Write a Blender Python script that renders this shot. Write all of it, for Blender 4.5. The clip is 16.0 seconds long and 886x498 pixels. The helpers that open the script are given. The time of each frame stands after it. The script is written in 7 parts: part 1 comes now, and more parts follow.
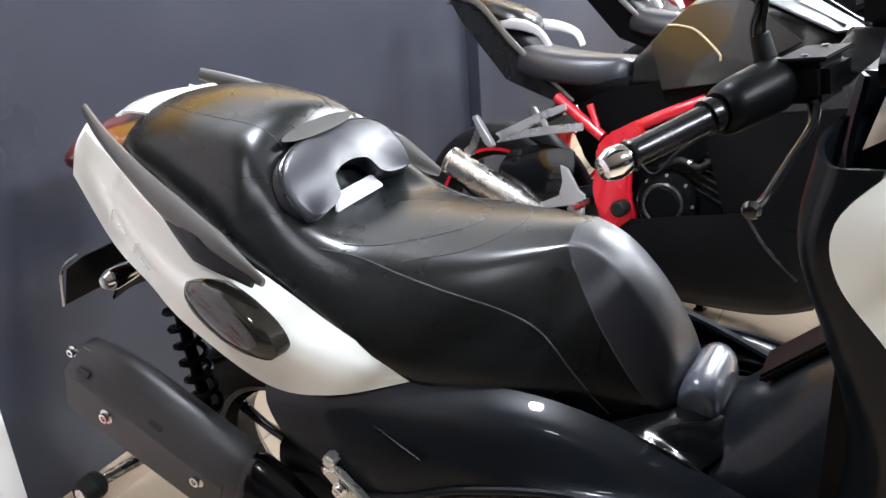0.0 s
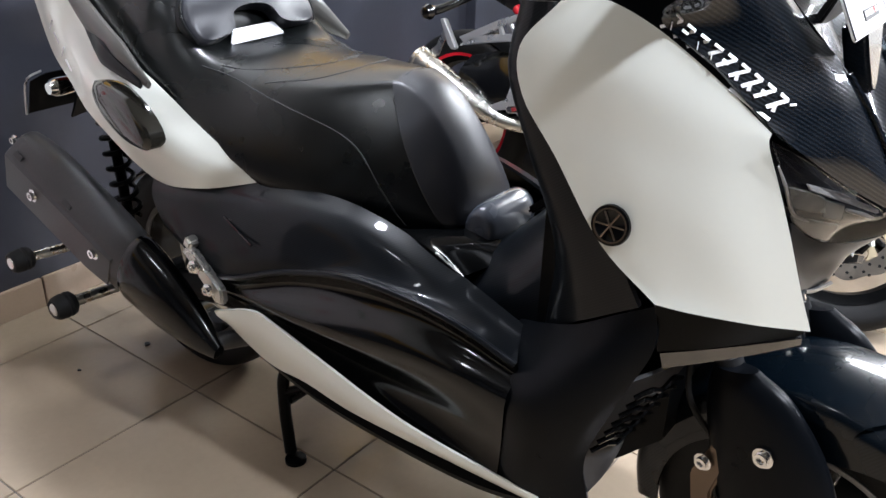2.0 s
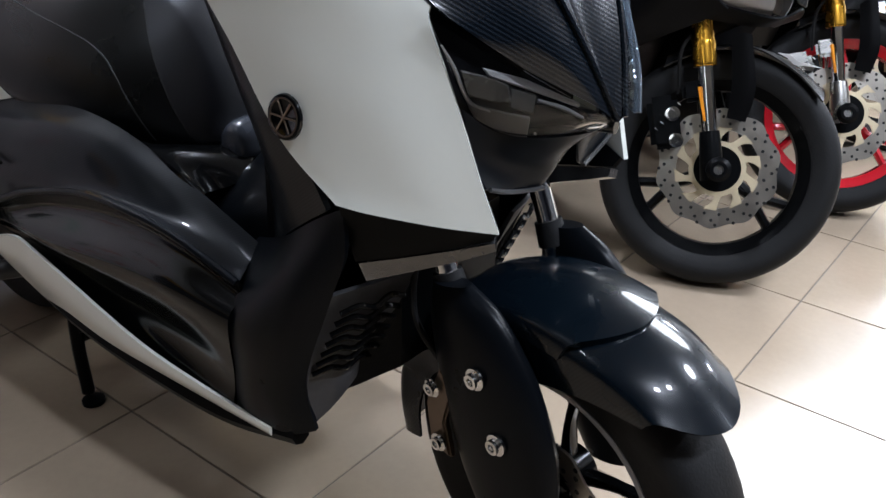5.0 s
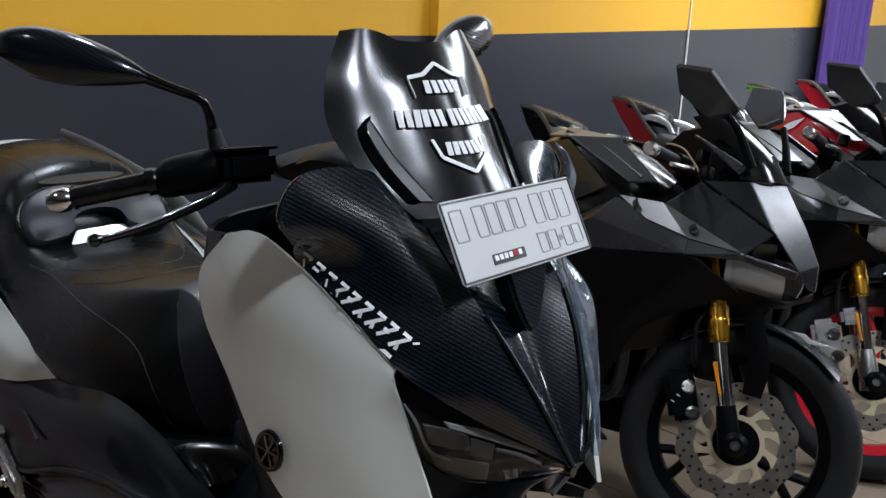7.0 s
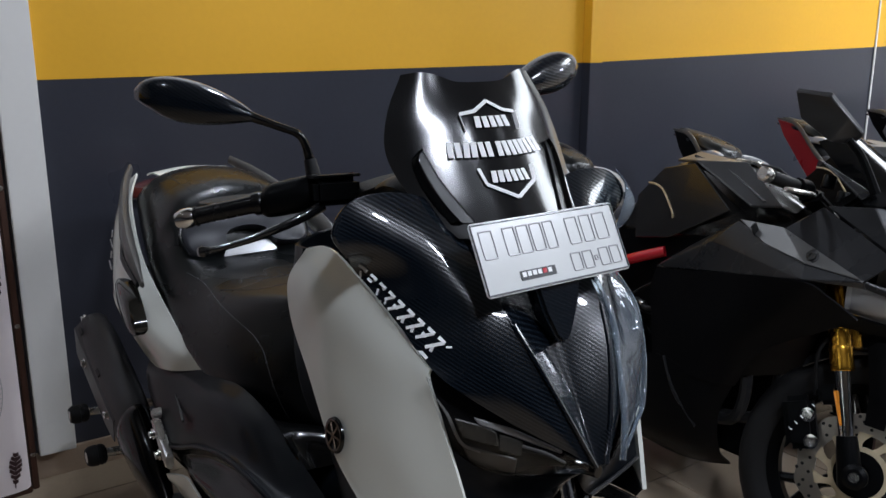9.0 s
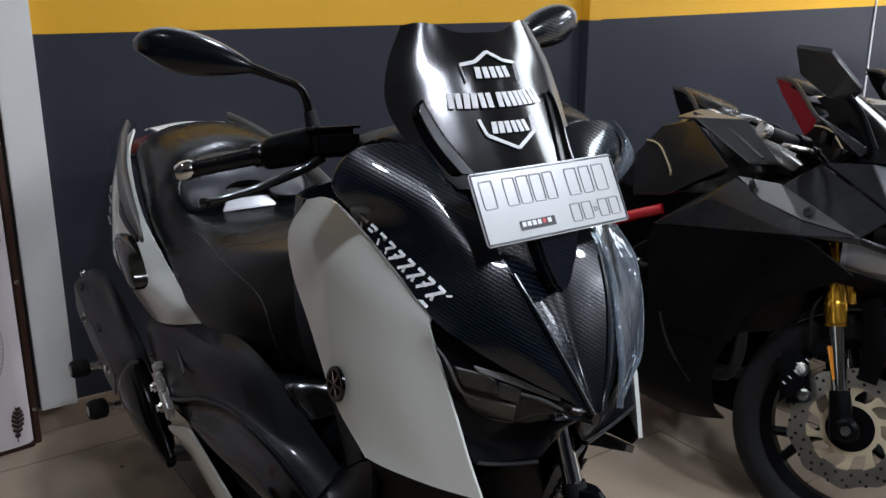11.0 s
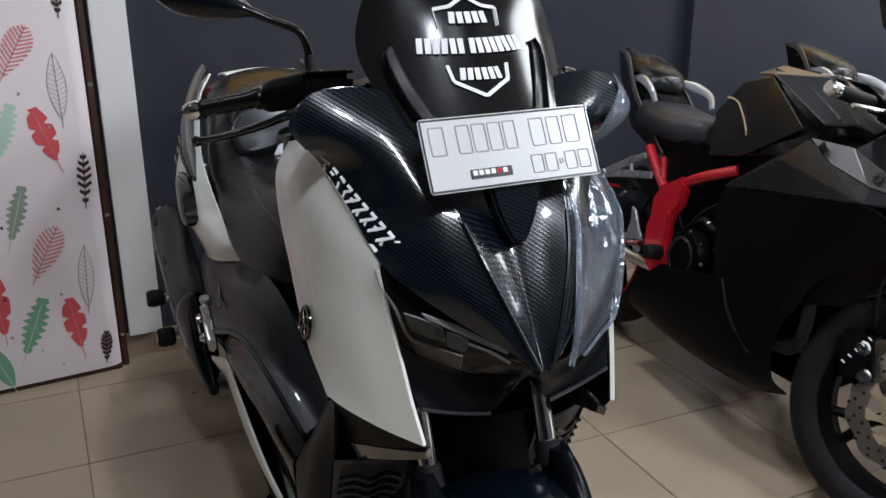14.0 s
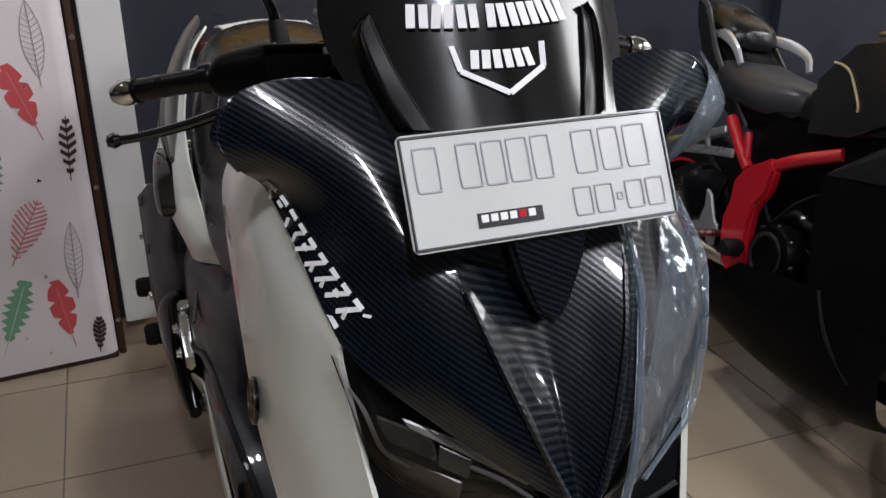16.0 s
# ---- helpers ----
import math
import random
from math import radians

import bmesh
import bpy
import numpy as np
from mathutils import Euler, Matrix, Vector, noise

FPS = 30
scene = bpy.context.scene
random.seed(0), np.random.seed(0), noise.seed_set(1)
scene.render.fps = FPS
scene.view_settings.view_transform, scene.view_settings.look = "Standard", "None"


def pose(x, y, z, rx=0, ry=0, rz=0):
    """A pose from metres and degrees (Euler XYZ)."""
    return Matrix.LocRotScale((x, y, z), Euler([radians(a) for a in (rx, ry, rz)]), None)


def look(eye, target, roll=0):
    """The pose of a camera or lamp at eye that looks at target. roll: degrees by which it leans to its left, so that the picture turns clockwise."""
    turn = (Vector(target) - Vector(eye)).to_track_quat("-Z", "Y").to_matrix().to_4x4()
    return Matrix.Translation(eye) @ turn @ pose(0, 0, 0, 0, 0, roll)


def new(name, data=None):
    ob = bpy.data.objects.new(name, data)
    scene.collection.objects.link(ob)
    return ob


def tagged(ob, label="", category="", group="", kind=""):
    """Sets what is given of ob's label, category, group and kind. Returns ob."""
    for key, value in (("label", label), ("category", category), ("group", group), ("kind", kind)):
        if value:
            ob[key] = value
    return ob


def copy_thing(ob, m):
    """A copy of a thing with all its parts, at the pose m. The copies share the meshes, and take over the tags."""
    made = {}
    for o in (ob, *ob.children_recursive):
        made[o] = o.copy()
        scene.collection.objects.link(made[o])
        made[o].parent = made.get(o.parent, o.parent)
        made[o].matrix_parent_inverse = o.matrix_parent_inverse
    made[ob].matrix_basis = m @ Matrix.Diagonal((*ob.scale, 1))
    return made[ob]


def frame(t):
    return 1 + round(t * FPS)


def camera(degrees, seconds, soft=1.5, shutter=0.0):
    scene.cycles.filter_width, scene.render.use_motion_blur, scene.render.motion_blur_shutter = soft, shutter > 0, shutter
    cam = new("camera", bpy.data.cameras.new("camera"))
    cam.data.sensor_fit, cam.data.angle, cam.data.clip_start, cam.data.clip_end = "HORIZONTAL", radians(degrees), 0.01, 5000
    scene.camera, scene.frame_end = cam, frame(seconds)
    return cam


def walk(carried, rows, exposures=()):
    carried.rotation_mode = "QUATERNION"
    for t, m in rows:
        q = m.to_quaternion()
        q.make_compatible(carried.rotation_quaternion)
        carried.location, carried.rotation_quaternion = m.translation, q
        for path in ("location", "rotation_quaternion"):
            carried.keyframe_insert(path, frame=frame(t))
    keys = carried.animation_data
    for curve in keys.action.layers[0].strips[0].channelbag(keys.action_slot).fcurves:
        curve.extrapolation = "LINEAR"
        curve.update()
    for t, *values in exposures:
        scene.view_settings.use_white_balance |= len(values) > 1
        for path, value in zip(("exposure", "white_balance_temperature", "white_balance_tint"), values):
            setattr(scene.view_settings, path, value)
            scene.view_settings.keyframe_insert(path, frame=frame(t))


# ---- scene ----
from mathutils.bvhtree import BVHTree

cam = camera(52.9, 16.0)
PATH = [
    (0, (-1.06, -1.525, 1.424), (0.505, -0.569, 0.626), -4.2),
    (0.5, (-1.142, -1.634, 1.397), (0.4, -0.664, 0.573), -3.2),
    (1, (-1.207, -1.748, 1.383), (0.309, -0.768, 0.522), -0.8),
    (1.5, (-1.189, -1.877, 1.363), (0.303, -0.882, 0.476), -0.5),
    (2, (-1.115, -2.054, 1.323), (0.328, -0.99, 0.436), 1.7),
    (2.5, (-1.054, -2.17, 1.287), (0.387, -1.135, 0.364), 3.8),
    (3, (-0.995, -2.177, 1.242), (0.484, -1.239, 0.276), 4.0),
    (5.5, (-0.807, -2.446, 1.192), (0.6, -1.326, 0.318), 2.5),
    (6, (-0.798, -2.505, 1.275), (0.601, -1.321, 0.474), 3.4),
    (6.5, (-0.778, -2.505, 1.359), (0.649, -1.272, 0.691), 3.2),
    (7, (-0.766, -2.478, 1.418), (0.666, -1.186, 0.887), 2.3),
    (7.5, (-0.744, -2.516, 1.427), (0.577, -1.109, 0.903), 0.4),
    (8, (-0.708, -2.645, 1.445), (0.443, -1.088, 0.943), 0.3),
    (10.5, (-0.696, -2.764, 1.461), (0.385, -1.156, 0.965), 0.1),
    (11, (-0.711, -2.746, 1.442), (0.381, -1.172, 0.867), 0.3),
    (11.5, (-0.723, -2.725, 1.41), (0.427, -1.227, 0.752), 0.2),
    (12, (-0.667, -2.772, 1.405), (0.389, -1.209, 0.741), 0.3),
    (12.5, (-0.565, -2.891, 1.431), (0.334, -1.235, 0.763), 1.3),
    (13, (-0.503, -2.928, 1.439), (0.281, -1.211, 0.777), -0.6),
    (13.5, (-0.476, -2.922, 1.437), (0.296, -1.193, 0.794), -0.2),
    (14, (-0.458, -2.891, 1.428), (0.319, -1.173, 0.76), -0.0),
    (14.5, (-0.453, -2.747, 1.417), (0.388, -1.067, 0.733), 0.9),
    (15, (-0.441, -2.58, 1.418), (0.499, -0.957, 0.721), -0.1),
    (15.5, (-0.371, -2.502, 1.402), (0.513, -0.884, 0.628), 0.1),
    (16, (-0.215, -2.501, 1.409), (0.421, -0.78, 0.614), -0.1),
]
walk(cam, [(t, look(eye, target, roll)) for t, eye, target, roll in PATH],
     [(0, 2.18, 6500, 10), (1.0, 2.05, 6500, 10), (1.5, 1.98, 6550, 10), (2.0, 1.78, 6500, 10), (3.0, 1.36, 6400, 10), (5.5, 0.94, 6150, 10), (6.0, 0.9, 6200, 10), (6.5, 0.84, 6250, 10), (7.0, 0.15, 6300, 10), (8.0, 0.05, 6300, 10), (10.5, 0.0, 6300, 10), (11.5, 0.43, 6350, 10), (12.0, 0.73, 6450, 10), (13.0, 0.45, 6500, 10), (14.5, 0.38, 6550, 10), (16.0, 0.21, 6850, 12)])

# ---- light ----
CEIL = 3.05
world = bpy.data.worlds.new("dim_night")
world.use_nodes = True
scene.world = world
world.node_tree.nodes["Background"].inputs[0].default_value = (0.5, 0.55, 0.65, 1)
world.node_tree.nodes["Background"].inputs[1].default_value = 0.02
scene.view_settings.exposure = 0.0


def ceiling_lamp(x, y, power, size):
    lamp = bpy.data.lights.new("lamp_glow", "AREA")
    lamp.shape, lamp.size, lamp.energy, lamp.color = "DISK", size, power, (0.87, 0.925, 1.05)
    ob = new("lamp_glow", lamp)
    ob.matrix_world = pose(x, y, CEIL - 0.075)
    return tagged(ob, kind="structure")


# no fixture is in view: some follow glints and glare, the rest are fill
LAMPS = [(-0.30, -3.20, 28, 0.20), (0.30, -3.40, 17, 0.20), (2.2, -3.55, 52, 0.60), (4.6, -1.85, 50, 2.2), (-1.5, -0.9, 2, 0.24), (0.55, -0.50, 20, 0.20), (7.3, -1.8, 45, 0.5), (7.3, -4.6, 120, 0.5), (3.0, -5.6, 25, 0.4)]
# the 2.2 m disc is added to brighten the windscreen's right half
for lx, ly, lp, lsize in LAMPS:
    ceiling_lamp(lx, ly, lp, lsize)


# ---- materials ----
def mat(name, colour, rough=0.5, metal=0.0, coat=0.0, vary=0.25, scale=6.0, fine=120.0, bump=0.05, spec=0.5, rough_vary=0.1, per_object=0.0, transmission=0.0, emission=0.0, ior=1.45):
    """A surface with variation at two scales, fine relief and uneven gloss."""
    m = bpy.data.materials.new(name)
    m.use_nodes = True
    nt = m.node_tree
    b = nt.nodes["Principled BSDF"]
    co = nt.nodes.new("ShaderNodeTexCoord")
    big, small = nt.nodes.new("ShaderNodeTexNoise"), nt.nodes.new("ShaderNodeTexNoise")
    big.inputs["Scale"].default_value, big.inputs["Detail"].default_value = scale, 4
    small.inputs["Scale"].default_value, small.inputs["Detail"].default_value = fine, 3
    nt.links.new(co.outputs["Object"], big.inputs["Vector"])
    nt.links.new(co.outputs["Object"], small.inputs["Vector"])
    mix = nt.nodes.new("ShaderNodeMix")
    mix.data_type = "RGBA"
    mix.inputs[6].default_value = (*[c * (1 - vary) for c in colour], 1)
    mix.inputs[7].default_value = (*[min(1, c * (1 + vary)) for c in colour], 1)
    add = nt.nodes.new("ShaderNodeMath")
    add.operation = "MULTIPLY_ADD"
    add.inputs[1].default_value = 0.35
    nt.links.new(small.outputs["Fac"], add.inputs[0])
    scaled = nt.nodes.new("ShaderNodeMath")
    scaled.operation = "MULTIPLY"
    scaled.inputs[1].default_value = 0.65
    nt.links.new(big.outputs["Fac"], scaled.inputs[0])
    nt.links.new(scaled.outputs[0], add.inputs[2])
    fac = add.outputs[0]
    if per_object:
        info = nt.nodes.new("ShaderNodeObjectInfo")
        more = nt.nodes.new("ShaderNodeMath")
        more.operation = "MULTIPLY_ADD"
        more.inputs[1].default_value = per_object
        nt.links.new(info.outputs["Random"], more.inputs[0])
        nt.links.new(fac, more.inputs[2])
        fac = more.outputs[0]
    nt.links.new(fac, mix.inputs[0])
    nt.links.new(mix.outputs[2], b.inputs["Base Color"])
    r = nt.nodes.new("ShaderNodeMapRange")
    r.inputs[3].default_value, r.inputs[4].default_value = max(0.02, rough - rough_vary), min(1, rough + rough_vary)
    nt.links.new(big.outputs["Fac"], r.inputs[0])
    nt.links.new(r.outputs[0], b.inputs["Roughness"])
    b.inputs["Metallic"].default_value = metal
    b.inputs["Specular IOR Level"].default_value = spec
    b.inputs["Coat Weight"].default_value = coat
    b.inputs["Coat Roughness"].default_value = 0.04
    b.inputs["Transmission Weight"].default_value = transmission
    b.inputs["IOR"].default_value = ior
    if emission:
        b.inputs["Emission Color"].default_value = (*colour, 1)
        b.inputs["Emission Strength"].default_value = emission
    if bump:
        bm_ = nt.nodes.new("ShaderNodeBump")
        bm_.inputs["Strength"].default_value, bm_.inputs["Distance"].default_value = bump, 0.002
        nt.links.new(small.outputs["Fac"], bm_.inputs["Height"])
        nt.links.new(bm_.outputs["Normal"], b.inputs["Normal"])
    return m


def carbon(name, dark, light, pitch, across, coat=1.0, rough=0.35, spec=0.15, glints=(0.3, 2.6), relief=0.12):
    """Printed twill film: fine slanted stripes, broken by a faint second set, under clear gloss."""
    m = mat(name, dark, rough, coat=coat, vary=0.2, bump=0.0, rough_vary=0.08, spec=spec)
    nt = m.node_tree
    b = nt.nodes["Principled BSDF"]
    co = nt.nodes.new("ShaderNodeTexCoord")
    waves = []
    for way, size in ((across, pitch), ((-across[2], across[1], across[0]), pitch * 0.5)):
        along = nt.nodes.new("ShaderNodeVectorMath")
        along.operation = "DOT_PRODUCT"
        along.inputs[1].default_value = Vector(way).normalized() * (2 * math.pi / size)
        nt.links.new(co.outputs["Object"], along.inputs[0])
        swing = nt.nodes.new("ShaderNodeMath")
        swing.operation = "SINE"
        nt.links.new(along.outputs["Value"], swing.inputs[0])
        waves.append(swing)
    stripe = nt.nodes.new("ShaderNodeMapRange")
    stripe.inputs[1].default_value, stripe.inputs[2].default_value = -0.5, 1.0
    nt.links.new(waves[0].outputs[0], stripe.inputs[0])
    faint = nt.nodes.new("ShaderNodeMapRange")
    faint.inputs[1].default_value, faint.inputs[2].default_value, faint.inputs[3].default_value, faint.inputs[4].default_value = -1.0, 1.0, 0.75, 1.0
    nt.links.new(waves[1].outputs[0], faint.inputs[0])
    mul = nt.nodes.new("ShaderNodeMath")
    mul.operation = "MULTIPLY"
    nt.links.new(stripe.outputs[0], mul.inputs[0])
    nt.links.new(faint.outputs[0], mul.inputs[1])
    mix = nt.nodes.new("ShaderNodeMix")
    mix.data_type = "RGBA"
    mix.inputs[6].default_value, mix.inputs[7].default_value = (*dark, 1), (*light, 1)
    nt.links.new(mul.outputs[0], mix.inputs[0])
    nt.links.new(mix.outputs[2], b.inputs["Base Color"])
    glint = nt.nodes.new("ShaderNodeMapRange")
    glint.inputs[3].default_value, glint.inputs[4].default_value = spec * glints[0], spec * glints[1]
    nt.links.new(mul.outputs[0], glint.inputs[0])
    nt.links.new(glint.outputs[0], b.inputs["Specular IOR Level"])
    bp = nt.nodes.new("ShaderNodeBump")
    bp.inputs["Strength"].default_value, bp.inputs["Distance"].default_value = relief, 0.0006
    nt.links.new(waves[0].outputs[0], bp.inputs["Height"])
    nt.links.new(bp.outputs["Normal"], b.inputs["Normal"])
    return m


M_WALL = mat("wall_slate_paint", (0.034, 0.036, 0.047), 0.30, vary=0.22, scale=1.6, fine=45, bump=0.12, rough_vary=0.08)
M_YELLOW = mat("wall_yellow_paint", (0.72, 0.38, 0.022), 0.42, vary=0.10, scale=1.8, fine=45, bump=0.12)
M_WHITE_WALL = mat("white_plaster", (0.74, 0.73, 0.70), 0.6, vary=0.06, scale=2.0, fine=50, bump=0.12)
M_CEIL = mat("ceiling_grey", (0.27, 0.27, 0.27), 0.8, vary=0.05, bump=0.05)
M_TILE = mat("glazed_beige_tile", (0.322, 0.254, 0.183), 0.22, vary=0.18, scale=3.2, fine=60, bump=0.015, per_object=0.25, rough_vary=0.08)
M_GROUT = mat("grey_grout", (0.12, 0.10, 0.085), 0.85, vary=0.3)
M_SKIRT = mat("skirting_tile", (0.36, 0.27, 0.20), 0.3, vary=0.2, scale=4, per_object=0.3)
M_WHITE = mat("pearl_white_paint", (0.76, 0.775, 0.71), 0.22, coat=0.8, vary=0.03, scale=4, bump=0.01, rough_vary=0.05)
M_CARBON = carbon("navy_carbon_film", (0.0014, 0.0024, 0.0040), (0.0068, 0.0110, 0.0170), 0.0050, (0.42, -0.25, 0.87), coat=0.65, rough=0.26, spec=0.32, glints=(0.5, 1.6), relief=0.06)
M_CARBON3 = carbon("navy_carbon_film_fine", (0.0012, 0.0030, 0.0052), (0.0022, 0.0050, 0.0084), 0.0030, (0.75, 0.5, 0.35), coat=0.45, rough=0.26, spec=0.16, glints=(0.9, 1.1), relief=0.02)
M_CARBON2 = carbon("black_carbon_film", (0.0040, 0.0052, 0.0070), (0.0064, 0.0080, 0.0104), 0.0040, (0.2, 0.55, 0.8), coat=0.20, spec=0.12, glints=(0.9, 1.1), relief=0.02)
M_LEATHER = mat("black_vinyl", (0.0036, 0.0044, 0.0046), 0.28, vary=0.3, scale=9, fine=420, bump=0.07, rough_vary=0.05, spec=0.45)
M_LEATHER2 = mat("grey_black_vinyl", (0.017, 0.018, 0.023), 0.38, vary=0.25, scale=9, fine=420, bump=0.16, spec=0.6)
M_STITCH = mat("dark_stitching", (0.035, 0.036, 0.038), 0.7, bump=0.3, fine=600)
M_BLACK = mat("satin_black_plastic", (0.0024, 0.0026, 0.0029), 0.36, vary=0.3, scale=12, fine=500, bump=0.10, spec=0.08)
M_GLOSS = mat("gloss_black_plastic", (0.0025, 0.0027, 0.003), 0.16, coat=0.25, vary=0.25, scale=10, bump=0.01, rough_vary=0.06, spec=0.25)
M_MATT = mat("matt_black_paint", (0.0028, 0.0028, 0.0032), 0.40, vary=0.25, scale=8, fine=300, bump=0.06, spec=0.09)
M_RUBBER = mat("tyre_rubber", (0.007, 0.007, 0.0072), 0.6, vary=0.35, scale=14, fine=200, bump=0.25, spec=0.25)
M_CHROME = mat("chrome", (0.78, 0.78, 0.77), 0.10, metal=1.0, vary=0.05, bump=0.0, rough_vary=0.05)
M_ALU = mat("brushed_aluminium", (0.62, 0.61, 0.58), 0.28, metal=1.0, vary=0.12, scale=20, fine=300, bump=0.06)
M_SILVER = mat("silver_plate", (0.86, 0.87, 0.90), 0.14, metal=0.6, coat=0.5, vary=0.03, bump=0.0)
M_LEVER_BLACK = mat("gloss_black_lever", (0.006, 0.006, 0.0065), 0.14, coat=0.6, vary=0.1, bump=0.0)
M_LEVER = mat("satin_alloy_lever", (0.66, 0.66, 0.66), 0.30, metal=0.8, vary=0.08, scale=20, bump=0.02)
M_GOLD = mat("gold_anodised", (0.80, 0.42, 0.05), 0.25, metal=1.0, vary=0.12, scale=20, bump=0.03)
M_DISC = mat("brake_disc_steel", (0.50, 0.46, 0.40), 0.32, metal=1.0, vary=0.15, scale=30, bump=0.05)
M_CARRIER = mat("gold_disc_carrier", (0.66, 0.56, 0.38), 0.38, metal=0.45, vary=0.12, scale=20, bump=0.04)
M_RED = mat("red_frame_paint", (0.46, 0.010, 0.020), 0.25, coat=0.5, vary=0.1, bump=0.02)
M_DKRED = mat("dark_red_paint", (0.30, 0.012, 0.016), 0.3, coat=0.5, vary=0.1, bump=0.02)
M_GREY = mat("gunmetal_grey_paint", (0.070, 0.071, 0.074), 0.31, metal=0.7, coat=0.15, vary=0.12, scale=8, bump=0.02)
M_INLAY = mat("pale_graphite_paint", (0.14, 0.139, 0.134), 0.33, metal=0.6, vary=0.12, scale=8, bump=0.02)
M_BOWL = mat("smoked_reflector", (0.19, 0.19, 0.185), 0.28, metal=0.3, vary=0.1, scale=4, fine=20, bump=0.0)
M_BOWL_DARK = mat("olive_grey_reflector", (0.060, 0.058, 0.052), 0.25, metal=0.1, vary=0.3, scale=30, fine=60, bump=0.0)
M_DULL = mat("matt_graphite_paint", (0.013, 0.0132, 0.014), 0.27, vary=0.2, scale=8, bump=0.03, spec=0.42)
M_EXH = mat("scuffed_black_heatshield", (0.028, 0.028, 0.029), 0.42, vary=0.55, scale=10, fine=160, bump=0.1, rough_vary=0.15)
M_PLATE = mat("number_plate_white", (0.56, 0.57, 0.56), 0.24, vary=0.03, bump=0.02)
M_PLATE_EDGE = mat("plate_emboss", (0.40, 0.40, 0.41), 0.28, vary=0.05, bump=0.0)
M_INK = mat("black_print", (0.012, 0.012, 0.012), 0.4)
M_DECAL = mat("white_vinyl_print", (0.82, 0.82, 0.82), 0.4, vary=0.03)
M_SCREEN = mat("smoked_screen", (0.006, 0.0062, 0.0068), 0.15, coat=0.0, vary=0.2, scale=5, bump=0.0, rough_vary=0.03, spec=0.48)


def clear_sheet(name, tint, rough, ripple=0.0, size=30.0, milky=0.0, ior=1.55):
    """Thin clear plastic: see-through, with gloss that grows at a slant."""
    m = bpy.data.materials.new(name)
    m.use_nodes = True
    nt = m.node_tree
    nt.nodes.remove(nt.nodes["Principled BSDF"])
    out = nt.nodes["Material Output"]
    through_it, gloss, edge, both = nt.nodes.new("ShaderNodeBsdfTransparent"), nt.nodes.new("ShaderNodeBsdfGlossy"), nt.nodes.new("ShaderNodeFresnel"), nt.nodes.new("ShaderNodeMixShader")
    through_it.inputs["Color"].default_value = (*tint, 1)
    gloss.inputs["Roughness"].default_value = rough
    edge.inputs["IOR"].default_value = ior
    if ripple:
        co, n, b = nt.nodes.new("ShaderNodeTexCoord"), nt.nodes.new("ShaderNodeTexNoise"), nt.nodes.new("ShaderNodeBump")
        n.inputs["Scale"].default_value, n.inputs["Detail"].default_value = size, 2
        b.inputs["Strength"].default_value, b.inputs["Distance"].default_value = ripple, 0.006
        nt.links.new(co.outputs["Object"], n.inputs["Vector"])
        nt.links.new(n.outputs["Fac"], b.inputs["Height"])
        nt.links.new(b.outputs["Normal"], gloss.inputs["Normal"])
        nt.links.new(b.outputs["Normal"], edge.inputs["Normal"])
    nt.links.new(edge.outputs[0], both.inputs[0])
    nt.links.new(through_it.outputs[0], both.inputs[1])
    nt.links.new(gloss.outputs[0], both.inputs[2])
    last = both
    if milky:
        dull, last = nt.nodes.new("ShaderNodeBsdfDiffuse"), nt.nodes.new("ShaderNodeMixShader")
        dull.inputs["Color"].default_value = (0.46, 0.55, 0.66, 1)
        last.inputs[0].default_value = milky
        nt.links.new(both.outputs[0], last.inputs[1])
        nt.links.new(dull.outputs[0], last.inputs[2])
    nt.links.new(last.outputs[0], out.inputs["Surface"])
    return m


M_LENS = clear_sheet("smoked_headlight_lens", (0.90, 0.90, 0.90), 0.03, ior=1.28)
M_REFL = mat("headlight_reflector", (0.52, 0.52, 0.52), 0.30, metal=0.35, vary=0.1, bump=0.0)
M_OVAL = mat("dark_oval_badge", (0.016, 0.015, 0.012), 0.12, coat=0.4, vary=0.4, scale=14, bump=0.0)
M_TAIL = mat("dark_red_lens", (0.10, 0.012, 0.008), 0.12, coat=0.6, vary=0.2, bump=0.0)
M_ORANGE = mat("amber_lens", (0.75, 0.28, 0.02), 0.25, coat=0.5, vary=0.1, bump=0.0)
M_GREEN = mat("lime_paint", (0.30, 0.70, 0.03), 0.3, coat=0.3, vary=0.1)
M_BRONZE = mat("bronze_vinyl", (0.46, 0.36, 0.22), 0.36, vary=0.2, scale=9, bump=0.1)
M_PURPLE = mat("purple_cloth", (0.085, 0.045, 0.22), 0.9, vary=0.2, scale=8, fine=300, bump=0.3)
M_WOOD = mat("dark_wood_edge", (0.045, 0.018, 0.010), 0.5, vary=0.4, scale=12, bump=0.15)
M_PANEL = mat("off_white_sheet", (0.74, 0.665, 0.665), 0.5, vary=0.05, scale=4, fine=30, bump=0.08)
M_LEAF_RED = mat("leaf_print_red", (0.62, 0.09, 0.10), 0.55, vary=0.12, scale=30)
M_LEAF_GREEN = mat("leaf_print_green", (0.17, 0.36, 0.23), 0.55, vary=0.25, scale=30)
M_LEAF_MINT = mat("leaf_print_mint", (0.44, 0.60, 0.49), 0.55, vary=0.15, scale=30)
M_LEAF_DARK = mat("leaf_print_dark", (0.05, 0.025, 0.025), 0.55, vary=0.2, scale=30)
M_LEAF_SAGE = mat("leaf_print_sage", (0.25, 0.31, 0.24), 0.55, vary=0.25, scale=30)
M_LEAF_GREY = mat("leaf_print_grey", (0.33, 0.31, 0.31), 0.55, vary=0.15, scale=30)
